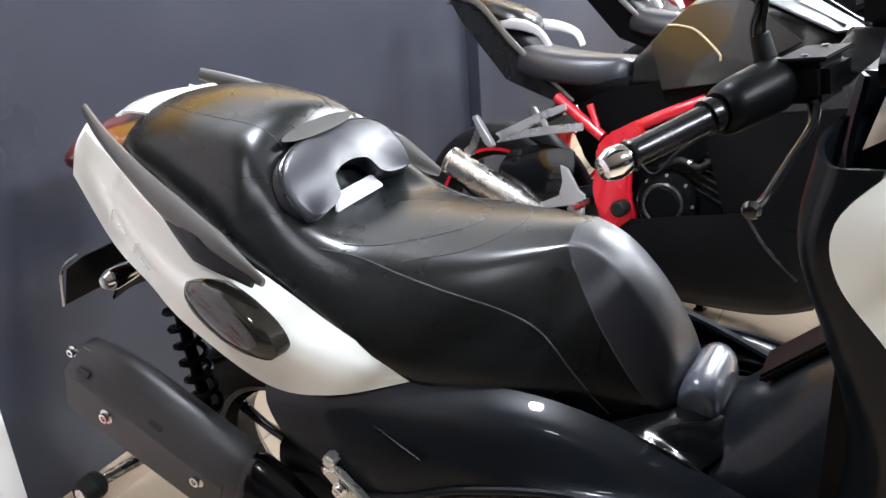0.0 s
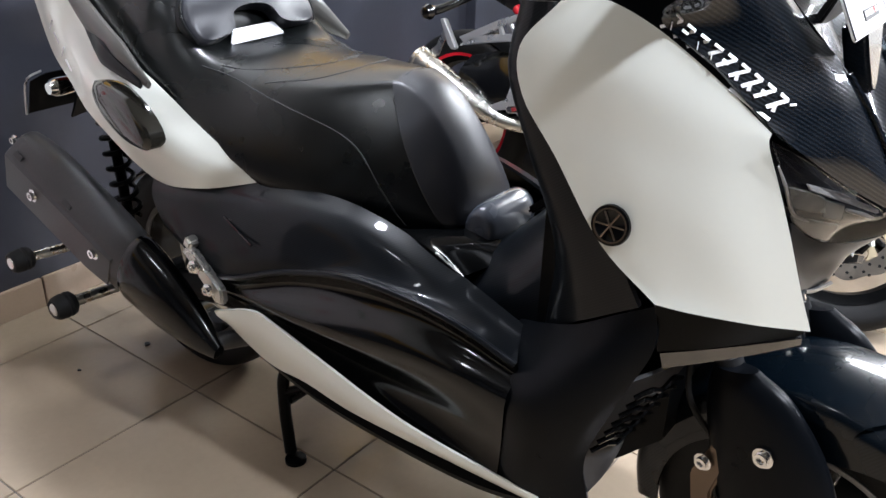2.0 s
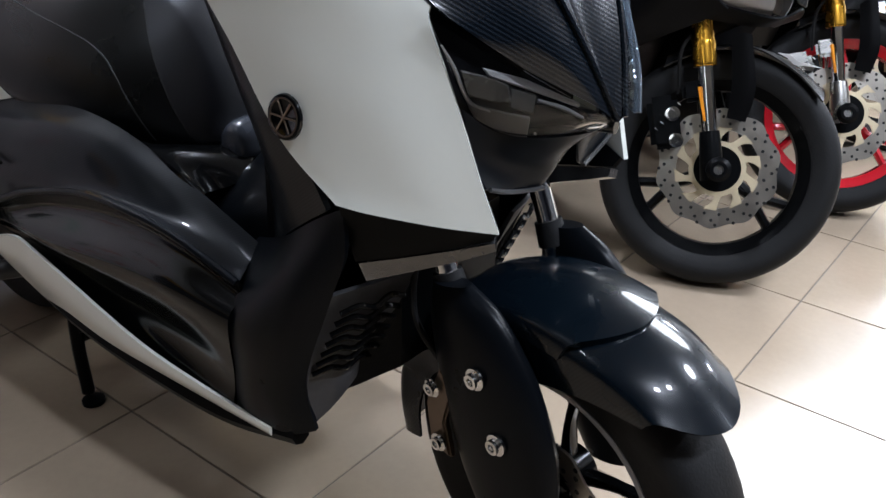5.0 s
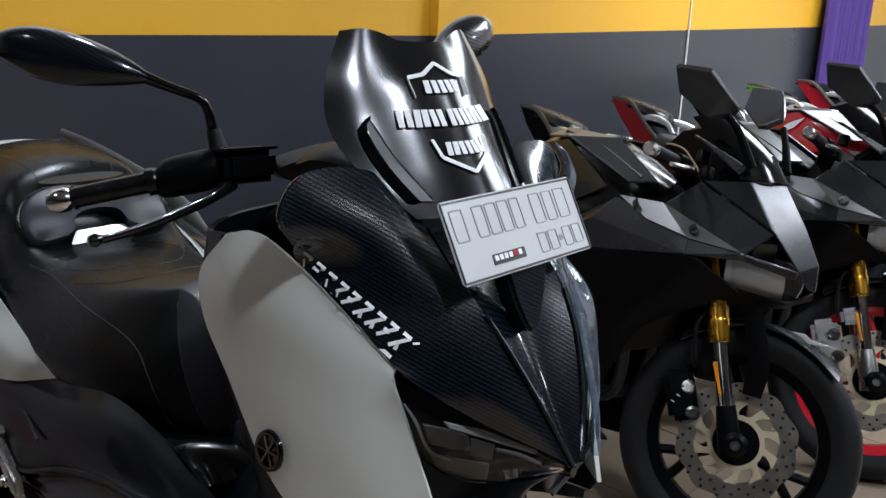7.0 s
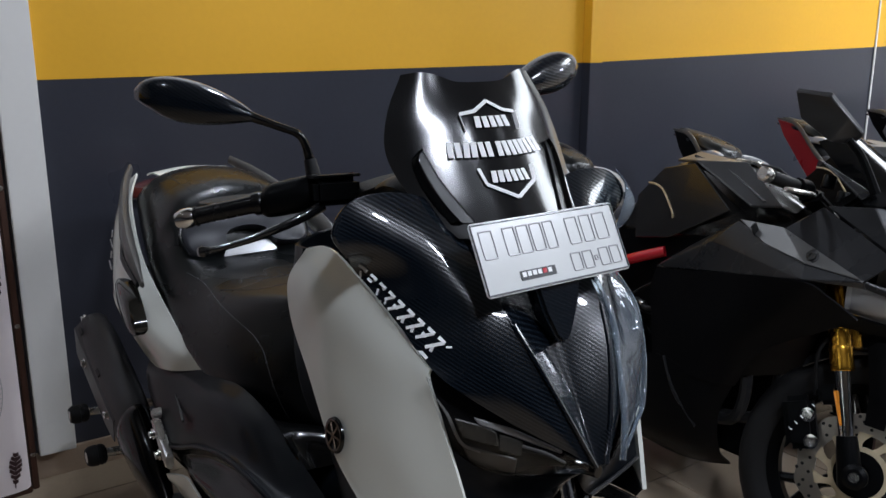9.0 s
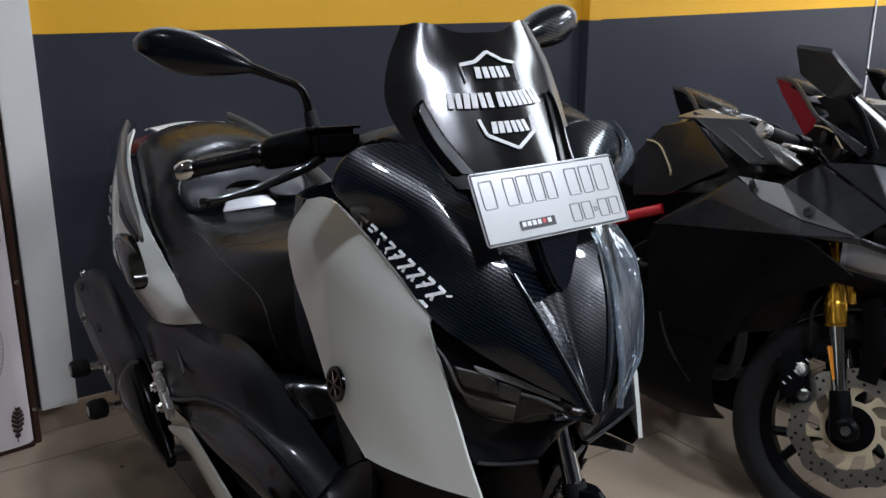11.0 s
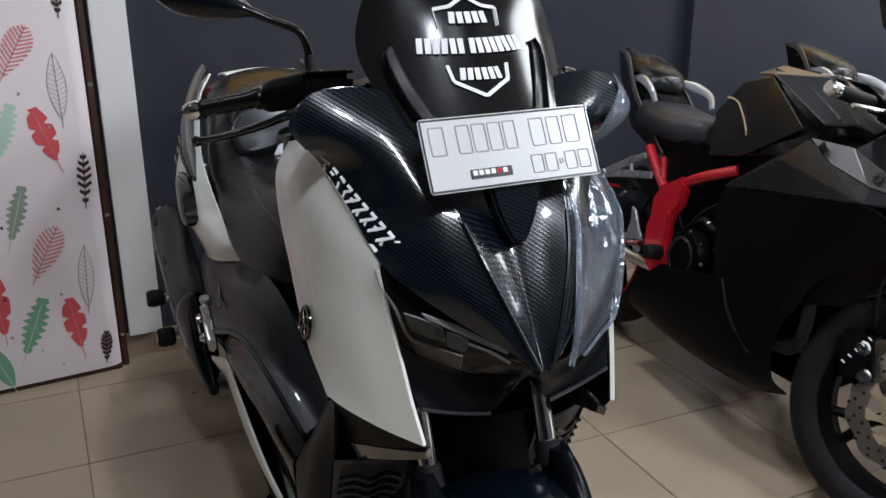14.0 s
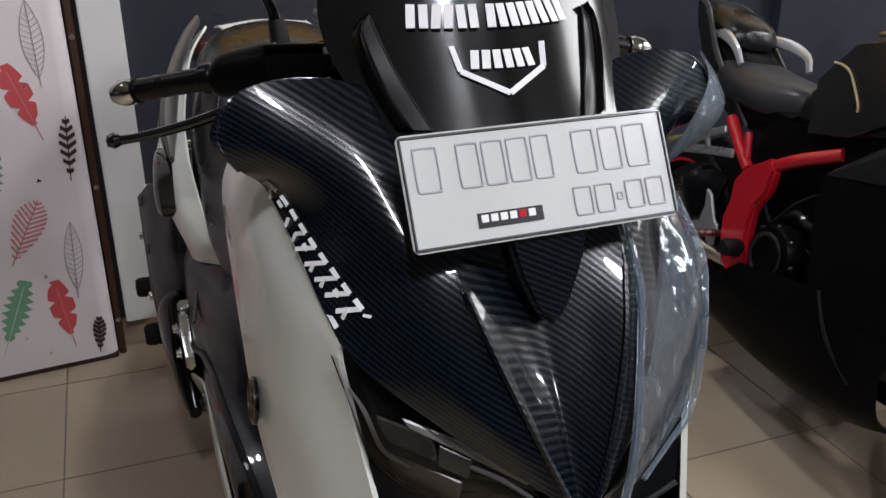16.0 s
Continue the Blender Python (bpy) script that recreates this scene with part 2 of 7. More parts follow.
M_LEAF_PINK = mat("leaf_print_pink", (0.66, 0.20, 0.21), 0.55, vary=0.12, scale=30)
M_GLOW = mat("lamp_diffuser", (0.92, 0.97, 1.0), 0.5, vary=0.0, bump=0.0, emission=9.0)
M_BRONZE_METAL = mat("dull_bronze_metal", (0.16, 0.12, 0.09), 0.35, metal=0.9, vary=0.1, bump=0.0)
M_SIGNAL = mat("clear_signal_lens", (0.10, 0.098, 0.096), 0.16, metal=0.6, coat=0.8, vary=0.35, scale=40, bump=0.05)
M_FILM_THICK = clear_sheet("folded_plastic_film", (0.80, 0.86, 0.90), 0.07, 0.9, 40.0, 0.10)
M_FILM = clear_sheet("clear_plastic_film", (0.86, 0.90, 0.92), 0.07, 0.8, 26.0, 0.055)
M_SHIELD = mat("scuffed_grey_heatshield", (0.030, 0.030, 0.032), 0.36, vary=0.5, scale=9, fine=160, bump=0.1, rough_vary=0.12)
M_RAIL = mat("satin_warm_grey_plastic", (0.080, 0.076, 0.070), 0.34, vary=0.12, scale=8, fine=300, bump=0.04)
M_GRIP = mat("black_grip_rubber", (0.004, 0.004, 0.0045), 0.26, vary=0.3, scale=14, fine=260, bump=0.12, spec=0.4)
M_GUARD = mat("satin_black_fork_guard", (0.0032, 0.0040, 0.0054), 0.30, vary=0.2, scale=10, fine=400, bump=0.04, spec=0.11)
M_SADDLE = mat("glossy_slate_plastic", (0.055, 0.062, 0.078), 0.26, coat=0.30, vary=0.2, scale=10, bump=0.01, spec=0.5)
M_TANK = mat("graphite_tank_paint", (0.0125, 0.0118, 0.0108), 0.24, coat=0.25, vary=0.2, scale=8, bump=0.02, spec=0.6)
M_HOUSING = mat("headlamp_housing_grey", (0.018, 0.018, 0.020), 0.18, metal=0.5, vary=0.05, scale=4, fine=20, bump=0.0)


# ---- building helpers ----
def thing(name, label, category, group="", at=None):
    ob = new(name)
    ob.empty_display_size = 0.1
    ob.matrix_world = at if at is not None else Matrix()
    return tagged(ob, label, category, group)


def mesh_of(name, bm, material, sharp=38):
    bmesh.ops.recalc_face_normals(bm, faces=bm.faces)
    for f in bm.faces:
        f.smooth = True
    for e in bm.edges:
        e.smooth = len(e.link_faces) == 2 and e.calc_face_angle(0) < radians(sharp)
    me = bpy.data.meshes.new(name)
    bm.to_mesh(me)
    bm.free()
    me.materials.append(material)
    return me


def part(name, bm, material, parent, label="", sharp=38):
    ob = new(name, mesh_of(name, bm, material, sharp))
    ob.parent = parent
    if label:
        ob["label"] = label
    return ob


def solo(name, bm, material, label, category, group="", kind="", sharp=38):
    return tagged(new(name, mesh_of(name, bm, material, sharp)), label, category, group, kind)


def spline(pts, n, closed=False):
    """n + 1 points (n when closed) on a smooth curve through pts."""
    p = np.array(pts, float)
    k = len(p)
    if k == 2 and not closed:
        return [p[0] + (p[1] - p[0]) * i / n for i in range(n + 1)]
    out = []
    spans = k if closed else k - 1
    for i in range(n if closed else n + 1):
        u = i / n * spans
        j = min(int(u), spans - 1)
        u -= j
        if closed:
            a, b, c, d = p[(j - 1) % k], p[j], p[(j + 1) % k], p[(j + 2) % k]
        else:
            b, c = p[j], p[j + 1]
            a = p[j - 1] if j else 2 * b - c
            d = p[j + 2] if j + 2 < k else 2 * c - b
        out.append(0.5 * (2 * b + (c - a) * u + (2 * a - 5 * b + 4 * c - d) * u * u + (3 * b - a - 3 * c + d) * u ** 3))
    return out


def surface(rows, nu=24, nv=24):
    """Sample points of the smooth surface through rows of control points."""
    lines = [spline(r, nv) for r in rows]
    cols = [spline([ln[j] for ln in lines], nu) for j in range(nv + 1)]
    return np.array([[cols[j][i] for j in range(nv + 1)] for i in range(nu + 1)])


def grid_bm(grid, close_u=False, close_v=False):
    bm = bmesh.new()
    vs = [[bm.verts.new(p) for p in row] for row in grid]
    nu, nv = len(vs), len(vs[0])
    for i in range(nu if close_u else nu - 1):
        for j in range(nv if close_v else nv - 1):
            q = [vs[i][j], vs[(i + 1) % nu][j], vs[(i + 1) % nu][(j + 1) % nv], vs[i][(j + 1) % nv]]
            try:
                bm.faces.new(q)
            except ValueError:
                pass
    return bm, vs


def patch(rows, nu=14, nv=14, thick=0.006, out=None):
    """A curved shell through rows of control points, of real thickness. out: a point on its outer side."""
    lines = [spline(r, nv) for r in rows]
    cols = [spline([ln[j] for ln in lines], nu) for j in range(nv + 1)]
    g = np.array([[cols[j][i] for j in range(nv + 1)] for i in range(nu + 1)])
    du, dv = np.gradient(g, axis=0), np.gradient(g, axis=1)
    nrm = np.cross(du, dv)
    nrm /= np.linalg.norm(nrm, axis=2, keepdims=True) + 1e-9
    if out is not None and ((np.array(out) - g) * nrm).sum() < 0:
        nrm = -nrm
    h = g - nrm * thick
    bm = bmesh.new()
    a = [[bm.verts.new(p) for p in r] for r in g]
    b = [[bm.verts.new(p) for p in r] for r in h]
    for i in range(nu):
        for j in range(nv):
            bm.faces.new((a[i][j], a[i + 1][j], a[i + 1][j + 1], a[i][j + 1]))
            bm.faces.new((b[i][j], b[i][j + 1], b[i + 1][j + 1], b[i + 1][j]))
    for i in range(nu):
        bm.faces.new((a[i][0], b[i][0], b[i + 1][0], a[i + 1][0]))
        bm.faces.new((a[i][nv], a[i + 1][nv], b[i + 1][nv], b[i][nv]))
    for j in range(nv):
        bm.faces.new((a[0][j], a[0][j + 1], b[0][j + 1], b[0][j]))
        bm.faces.new((a[nu][j], b[nu][j], b[nu][j + 1], a[nu][j + 1]))
    return bm


def loft(sections, around=24, along=24, smooth_section=True):
    """A closed body through closed sections, capped at both ends."""
    rings = [spline(s, around, True) if smooth_section else [np.array(p, float) for p in s] for s in sections]
    m = len(rings[0])
    cols = [spline([r[j] for r in rings], along) for j in range(m)]
    grid = [[cols[j][i] for j in range(m)] for i in range(along + 1)]
    bm, vs = grid_bm(grid, close_v=True)
    bm.faces.new(vs[0])
    bm.faces.new(list(reversed(vs[-1])))
    return bm


def tube(pts, r=0.01, n=10, steps=None, flat=1.0):
    """A swept round bar; r may be a list; flat squeezes it across its second axis."""
    path = spline(pts, steps or max(1, (len(pts) - 1) * 6)) if len(pts) > 2 else [np.array(p, float) for p in pts]
    rs = np.interp(np.linspace(0, 1, len(path)), np.linspace(0, 1, len(r)), r) if isinstance(r, (list, tuple)) else [r] * len(path)
    grid, up = [], None
    for i, p in enumerate(path):
        d = Vector(path[min(i + 1, len(path) - 1)] - path[max(i - 1, 0)]).normalized()
        if up is None:
            up = Vector((0, 0, 1)) if abs(d.z) < 0.9 else Vector((0, 1, 0))
        s = d.cross(up).normalized()
        up = s.cross(d).normalized()
        grid.append([Vector(p) + s * rs[i] * math.cos(a) + up * rs[i] * flat * math.sin(a) for a in np.linspace(0, 2 * math.pi, n, endpoint=False)])
    bm, vs = grid_bm(grid, close_v=True)
    bm.faces.new(vs[0])
    bm.faces.new(list(reversed(vs[-1])))
    return bm


def lathe(profile, n=32, m=None, closed=False):
    """Turned about the local x axis: profile of (radius, x)."""
    grid = [[(x, r * math.cos(a), r * math.sin(a)) for r, x in profile] for a in np.linspace(0, 2 * math.pi, n, endpoint=False)]
    bm, vs = grid_bm(grid, close_u=True, close_v=closed)
    bmesh.ops.remove_doubles(bm, verts=bm.verts, dist=1e-5)
    if m is not None:
        bm.transform(m)
    return bm


def slab(outline, depth, m=None, bevel=0.0, seg=2):
    """An outline in the local x, y plane, depth thick along z, with eased edges."""
    bm = bmesh.new()
    f = bm.faces.new([bm.verts.new((x, y, 0)) for x, y in outline])
    top = bmesh.ops.extrude_face_region(bm, geom=[f])["geom"]
    bmesh.ops.translate(bm, verts=[v for v in top if isinstance(v, bmesh.types.BMVert)], vec=(0, 0, depth))
    if bevel:
        bmesh.ops.bevel(bm, geom=bm.edges, offset=bevel, segments=seg, affect="EDGES")
    if m is not None:
        bm.transform(m)
    return bm


def box(sx, sy, sz, m=None, bevel=0.004):
    """A block centred on its base, with eased edges."""
    x, y = sx / 2, sy / 2
    return slab([(-x, -y), (x, -y), (x, y), (-x, y)], sz, m, min(bevel, sx / 3, sy / 3, sz / 3), 2)


def facets(pts, faces, thick, outside, edge=0.003):
    """Folded sheet with crisp creases and real thickness, its skin facing the point outside."""
    bm = bmesh.new()
    vs = [bm.verts.new(p) for p in pts]
    fs = [bm.faces.new([vs[i] for i in f]) for f in faces]
    bmesh.ops.triangulate(bm, faces=[f for f in fs if len(f.verts) > 3], ngon_method="BEAUTY")
    bmesh.ops.recalc_face_normals(bm, faces=bm.faces)
    lean = sum(f.normal.dot(Vector(outside) - f.calc_center_median()) * f.calc_area() for f in bm.faces)
    if lean < 0:
        bmesh.ops.reverse_faces(bm, faces=bm.faces)
    bm.normal_update()
    top = list(bm.verts)
    away = {v: v.co - v.normal * thick for v in top}
    low = {v: bm.verts.new(away[v]) for v in top}
    rim = [e for e in bm.edges if len(e.link_faces) == 1]
    for f in list(bm.faces):
        bm.faces.new([low[v] for v in reversed(f.verts)])
    for e in rim:
        a, b = e.verts
        bm.faces.new((a, b, low[b], low[a]))
    bmesh.ops.recalc_face_normals(bm, faces=bm.faces)
    sharp = [e for e in bm.edges if len(e.link_faces) == 2 and e.calc_face_angle(0) > radians(8)]
    bmesh.ops.bevel(bm, geom=sharp, offset=min(edge, thick * 0.4), segments=1, profile=0.5, affect="EDGES", clamp_overlap=True)
    return bm


def joined(*bms):
    out = bms[0]
    for b in bms[1:]:
        me = bpy.data.meshes.new("joining")
        b.to_mesh(me)
        out.from_mesh(me)
        bpy.data.meshes.remove(me)
        b.free()
    return out


def mirrored(pts, side):
    """Control points of the right half laid on a side: -1 as they are, 1 mirrored."""
    return [(-side * p[0], *p[1:]) for p in pts] if not isinstance(p0 := pts[0][0], (list, tuple)) else [mirrored(r, side) for r in pts]


def frame_at(origin, x_axis, y_hint):
    """A pose with local x along x_axis and local y as near as may be to y_hint."""
    x = Vector(x_axis).normalized()
    z = x.cross(Vector(y_hint)).normalized()
    y = z.cross(x)
    return Matrix.Translation(origin) @ Matrix((x, y, z)).transposed().to_4x4()


# ---- the room ----
T = 0.475  # tile pitch
WALL_Y = 0.20
X0, X1, Y0 = -5.225, 9.5, -8.55


def room():
    def wall_box(name, x0, x1, y0, y1, z0, z1, m, label):
        return solo(name, box(x1 - x0, y1 - y0, z1 - z0, pose((x0 + x1) / 2, (y0 + y1) / 2, z0), 0.0005), m, label, "wall", kind="structure")

    # the painted edge climbs a little beyond the pier
    lift = Matrix(((1, 0, 0, 0), (0, 0, 1, WALL_Y), (0, 1, 0, 0), (0, 0, 0, 1)))
    edge = [(X0, 1.285), (2.095, 1.285), (4.4, 1.322), (X1, 1.41)]
    solo("wall_north", slab([(X0, 0), (X1, 0)] + edge[::-1], 0.15, lift), M_WALL, "lower wall painted slate grey, slightly glossy", "wall", kind="structure")
    solo("wall_north_band", slab(edge + [(X1, 1.60), (X0, 1.60)], 0.151, Matrix.Translation((0, -0.001, 0)) @ lift), M_YELLOW, "yellow painted band along the wall", "wall", kind="structure")
    wall_box("wall_north_upper", X0, X1, WALL_Y + 0.002, WALL_Y + 0.15, 1.60, CEIL, M_WHITE_WALL, "white upper wall")
    # unseen sides: west and south dark, east white, to shape the windscreen's reflections
    wall_box("wall_west", X0 - 0.15, X0, Y0, WALL_Y + 0.15, 0, CEIL, M_WALL, "unseen side wall, kept dark slate for the reflections")
    wall_box("wall_east", X1, X1 + 0.15, Y0, WALL_Y + 0.15, 0, CEIL, M_WHITE_WALL, "unseen side wall, kept white for the reflections")
    wall_box("wall_south", X0, X1, Y0 - 0.15, Y0, 0, CEIL, M_WALL, "unseen wall behind the camera, kept dark slate for the reflections")
    solo("ceiling", box(X1 - X0 + 0.3, WALL_Y + 0.3 - Y0, 0.12, pose((X0 + X1) / 2, (Y0 + WALL_Y) / 2, CEIL), 0.001), M_CEIL, "flat pale grey ceiling", "ceiling", kind="structure")
    # a shallow pier breaks the wall
    pier = thing("wall_pier", "shallow pier in the slate and yellow wall", "pier")
    tagged(pier, kind="structure")
    part("pier_lower", box(0.075, 0.05, 1.285, pose(2.095, WALL_Y - 0.025, 0), 0.002), M_WALL, pier)
    part("pier_upper", box(0.075, 0.05, 0.315, pose(2.095, WALL_Y - 0.0255, 1.285), 0.002), M_YELLOW, pier)
    # white pillar with its foot at the skirting
    p = thing("white_pillar", "flat white painted pillar with scuffed face", "pillar")
    tagged(p, kind="structure")
    part("pillar_face", box(0.112, 0.06, CEIL - 0.10, pose(-0.232, WALL_Y - 0.03, 0.10), 0.003), M_WHITE_WALL, p)
    # cable down the wall
    solo("wall_cable", tube([(4.34, WALL_Y - 0.006, 0.15), (4.345, WALL_Y - 0.006, 0.8), (4.34, WALL_Y - 0.006, 1.6)], 0.006, 6), M_WHITE_WALL, "thin pale cable running down the wall", "cable", kind="structure")
    # skirting
    sk = thing("baseboard", "brown tiled skirting along the wall", "baseboard")
    tagged(sk, kind="structure")
    me = mesh_of("skirting_tile", box(T - 0.004, 0.014, 0.09, None, 0.002), M_SKIRT)
    for i in range(-11, 19):
        o = new("skirting_tile", me)
        o.parent, o.location = sk, (T * (i + 0.5), WALL_Y - 0.0075, 0)


def ceiling_lights():
    """Round flush lamps out of view, some added only as fill: a white body and a glowing disc."""
    first = None
    for lx, ly, lp, size in LAMPS:
        m = pose(lx, ly, CEIL - 0.051) @ Matrix.Diagonal((size / 0.2, size / 0.2, 1, 1))
        if first is None:
            first = thing("ceiling_light", "round white ceiling lamp added out of view, switched on", "lamp", "ceiling lights")
            part("lamp_body", lathe([(0, 0.05), (0.125, 0.05), (0.125, 0.012), (0.115, 0.0), (0, 0.0)], 40, pose(0, 0, 0, 0, -90, 0)), M_CEIL, first)
            part("diffuser", lathe([(0, -0.004), (0.095, -0.003), (0.105, -0.0005), (0, -0.0005)], 40, pose(0, 0, 0, 0, -90, 0)), M_GLOW, first)
            first.matrix_world = m
        else:
            c = copy_thing(first, pose(lx, ly, CEIL - 0.051))
            c.scale = (size / 0.2, size / 0.2, 1)


def curtain():
    c = thing("purple_curtain", "purple pleated curtain hanging by the wall", "curtain")
    outline = [(6.33 + 0.9 * i / 60, WALL_Y - 0.10 + 0.03 * math.sin(i * 1.15)) for i in range(61)]
    back = [(x, y + 0.004) for x, y in reversed(outline)]
    part("cloth", slab(outline + back, 2.755, pose(0, 0, 0.005)), M_PURPLE, c, sharp=60)
    part("curtain_rod", tube([(6.2, WALL_Y - 0.1, 2.77), (7.4, WALL_Y - 0.1, 2.77)], 0.012), M_ALU, c)


room()
ceiling_lights()
curtain()

# ---- the scooter ----
CX = 0.15  # the scooter's middle line


def wheel(parent, y, z, r, width, rim_r, spokes, rim_mat, name="wheel", x=0.0, rim_label="", tread=True):
    """Tyre, rim, hub and spokes, turned about x."""
    w, m = width / 2, pose(x, y, z)
    prof = [(rim_r, -w * 0.72), (rim_r + 0.012, -w * 0.86), (r - 0.035, -w), (r - 0.012, -w * 0.82), (r - 0.002, -w * 0.45), (r, 0), (r - 0.002, w * 0.45), (r - 0.012, w * 0.82), (r - 0.035, w), (rim_r + 0.012, w * 0.86), (rim_r, w * 0.72)]
    wh = part(name, lathe([(rim_r * 0.16, -w * 0.5), (rim_r * 0.2, -w * 0.42), (rim_r * 0.2, w * 0.42), (rim_r * 0.16, w * 0.5), (0.008, w * 0.5), (0.008, -w * 0.5)], 24, m, True), rim_mat, parent)
    part("tyre", lathe(spline_pairs(prof), 56, m, True), M_RUBBER, wh)
    part("rim", lathe([(rim_r - 0.012, -w * 0.55), (rim_r + 0.004, -w * 0.8), (rim_r + 0.006, -w * 0.74), (rim_r - 0.006, -w * 0.5), (rim_r - 0.006, w * 0.5), (rim_r + 0.006, w * 0.74), (rim_r + 0.004, w * 0.8), (rim_r - 0.012, w * 0.55), (rim_r - 0.022, w * 0.4), (rim_r - 0.022, -w * 0.4)], 56, m, True), rim_mat, wh, rim_label)
    for i in range(spokes):
        a = 2 * math.pi * i / spokes + 0.3
        d = Vector((0, math.cos(a), math.sin(a)))
        e = Vector((0, math.cos(a + 0.10), math.sin(a + 0.10)))
        c = Vector((x, y, z))
        part("spoke", tube([c + d * rim_r * 0.15, c + d * rim_r * 0.55, c + e * (rim_r - 0.008)], [0.016, 0.011, 0.014], 8, flat=0.75), rim_mat, wh)
    return wh


def spline_pairs(prof, n=30):
    return [tuple(p) for p in spline([(a, b) for a, b in prof], n)]


def brake_disc(parent, x, y, z, r, disc_mat, carrier_mat, holes=18):
    ring = lathe([(r * 0.66, -0.002), (r * 0.97, -0.002), (r * 0.97, 0.002), (r * 0.66, 0.002)], 80, pose(x, y, z), True)
    for v in ring.verts:
        a, q = math.atan2(v.co.z - z, v.co.y - y), math.hypot(v.co.y - y, v.co.z - z)
        if q > r * 0.9:
            k = 1 + 0.032 * math.sin(10 * a)
            v.co.y, v.co.z = y + (v.co.y - y) * k, z + (v.co.z - z) * k
    d = part("brake_disc", ring, disc_mat, parent)
    part("disc_hub", lathe([(r * 0.18, -0.005), (r * 0.38, -0.005), (r * 0.38, 0.005), (r * 0.18, 0.005)], 40, pose(x, y, z), True), M_BLACK, d)
    part("disc_carrier", lathe([(r * 0.38, -0.004), (r * 0.46, -0.004), (r * 0.46, 0.004), (r * 0.38, 0.004)], 40, pose(x, y, z), True), carrier_mat, d)
    for i in range(10):
        a, web = 2 * math.pi * i / 10, []
        for q, h in ((0.44, 0.16), (0.52, 0.10), (0.60, 0.12), (0.70, 0.17)):
            web.append((a + 0.9 * (q - 0.44), q, h))
        outline = [(y + r * q * math.cos(b - h), z + r * q * math.sin(b - h)) for b, q, h in web] + [(y + r * q * math.cos(b + h), z + r * q * math.sin(b + h)) for b, q, h in reversed(web)]
        part("carrier_arm", slab(outline, 0.006, Matrix.Translation((x - 0.003, 0, 0)) @ Matrix(((0, 0, 1, 0), (1, 0, 0, 0), (0, 1, 0, 0), (0, 0, 0, 1))), 0.001), carrier_mat, d)
    hm = None
    for i in range(holes):
        a = 2 * math.pi * i / holes
        for k, rr in ((0, 0.76), (0.5, 0.86), (0.25, 0.94)):
            b = a + 2 * math.pi * k / holes
            h = lathe([(0.0, -0.0026), (0.0042, -0.0026), (0.0042, 0.0026), (0.0, 0.0026)], 8, pose(x, y + r * rr * math.cos(b), z + r * rr * math.sin(b)))
            hm = h if hm is None else joined(hm, h)
    tagged(part("drilled_hole", hm, M_INK, d), kind="stuff")
    return d


def bolt(parent, at, axis, r=0.010, h=0.010, material=None, name="bolt"):
    m = frame_at(at, axis, (0, 0.3, 1))
    part(name, joined(lathe([(0, 0), (r * 1.5, 0), (r * 1.5, h * 0.3), (r, h * 0.35), (r, h), (r * 0.55, h), (r * 0.5, h * 0.6), (0, h * 0.6)], 12, m)), material or M_CHROME, parent)


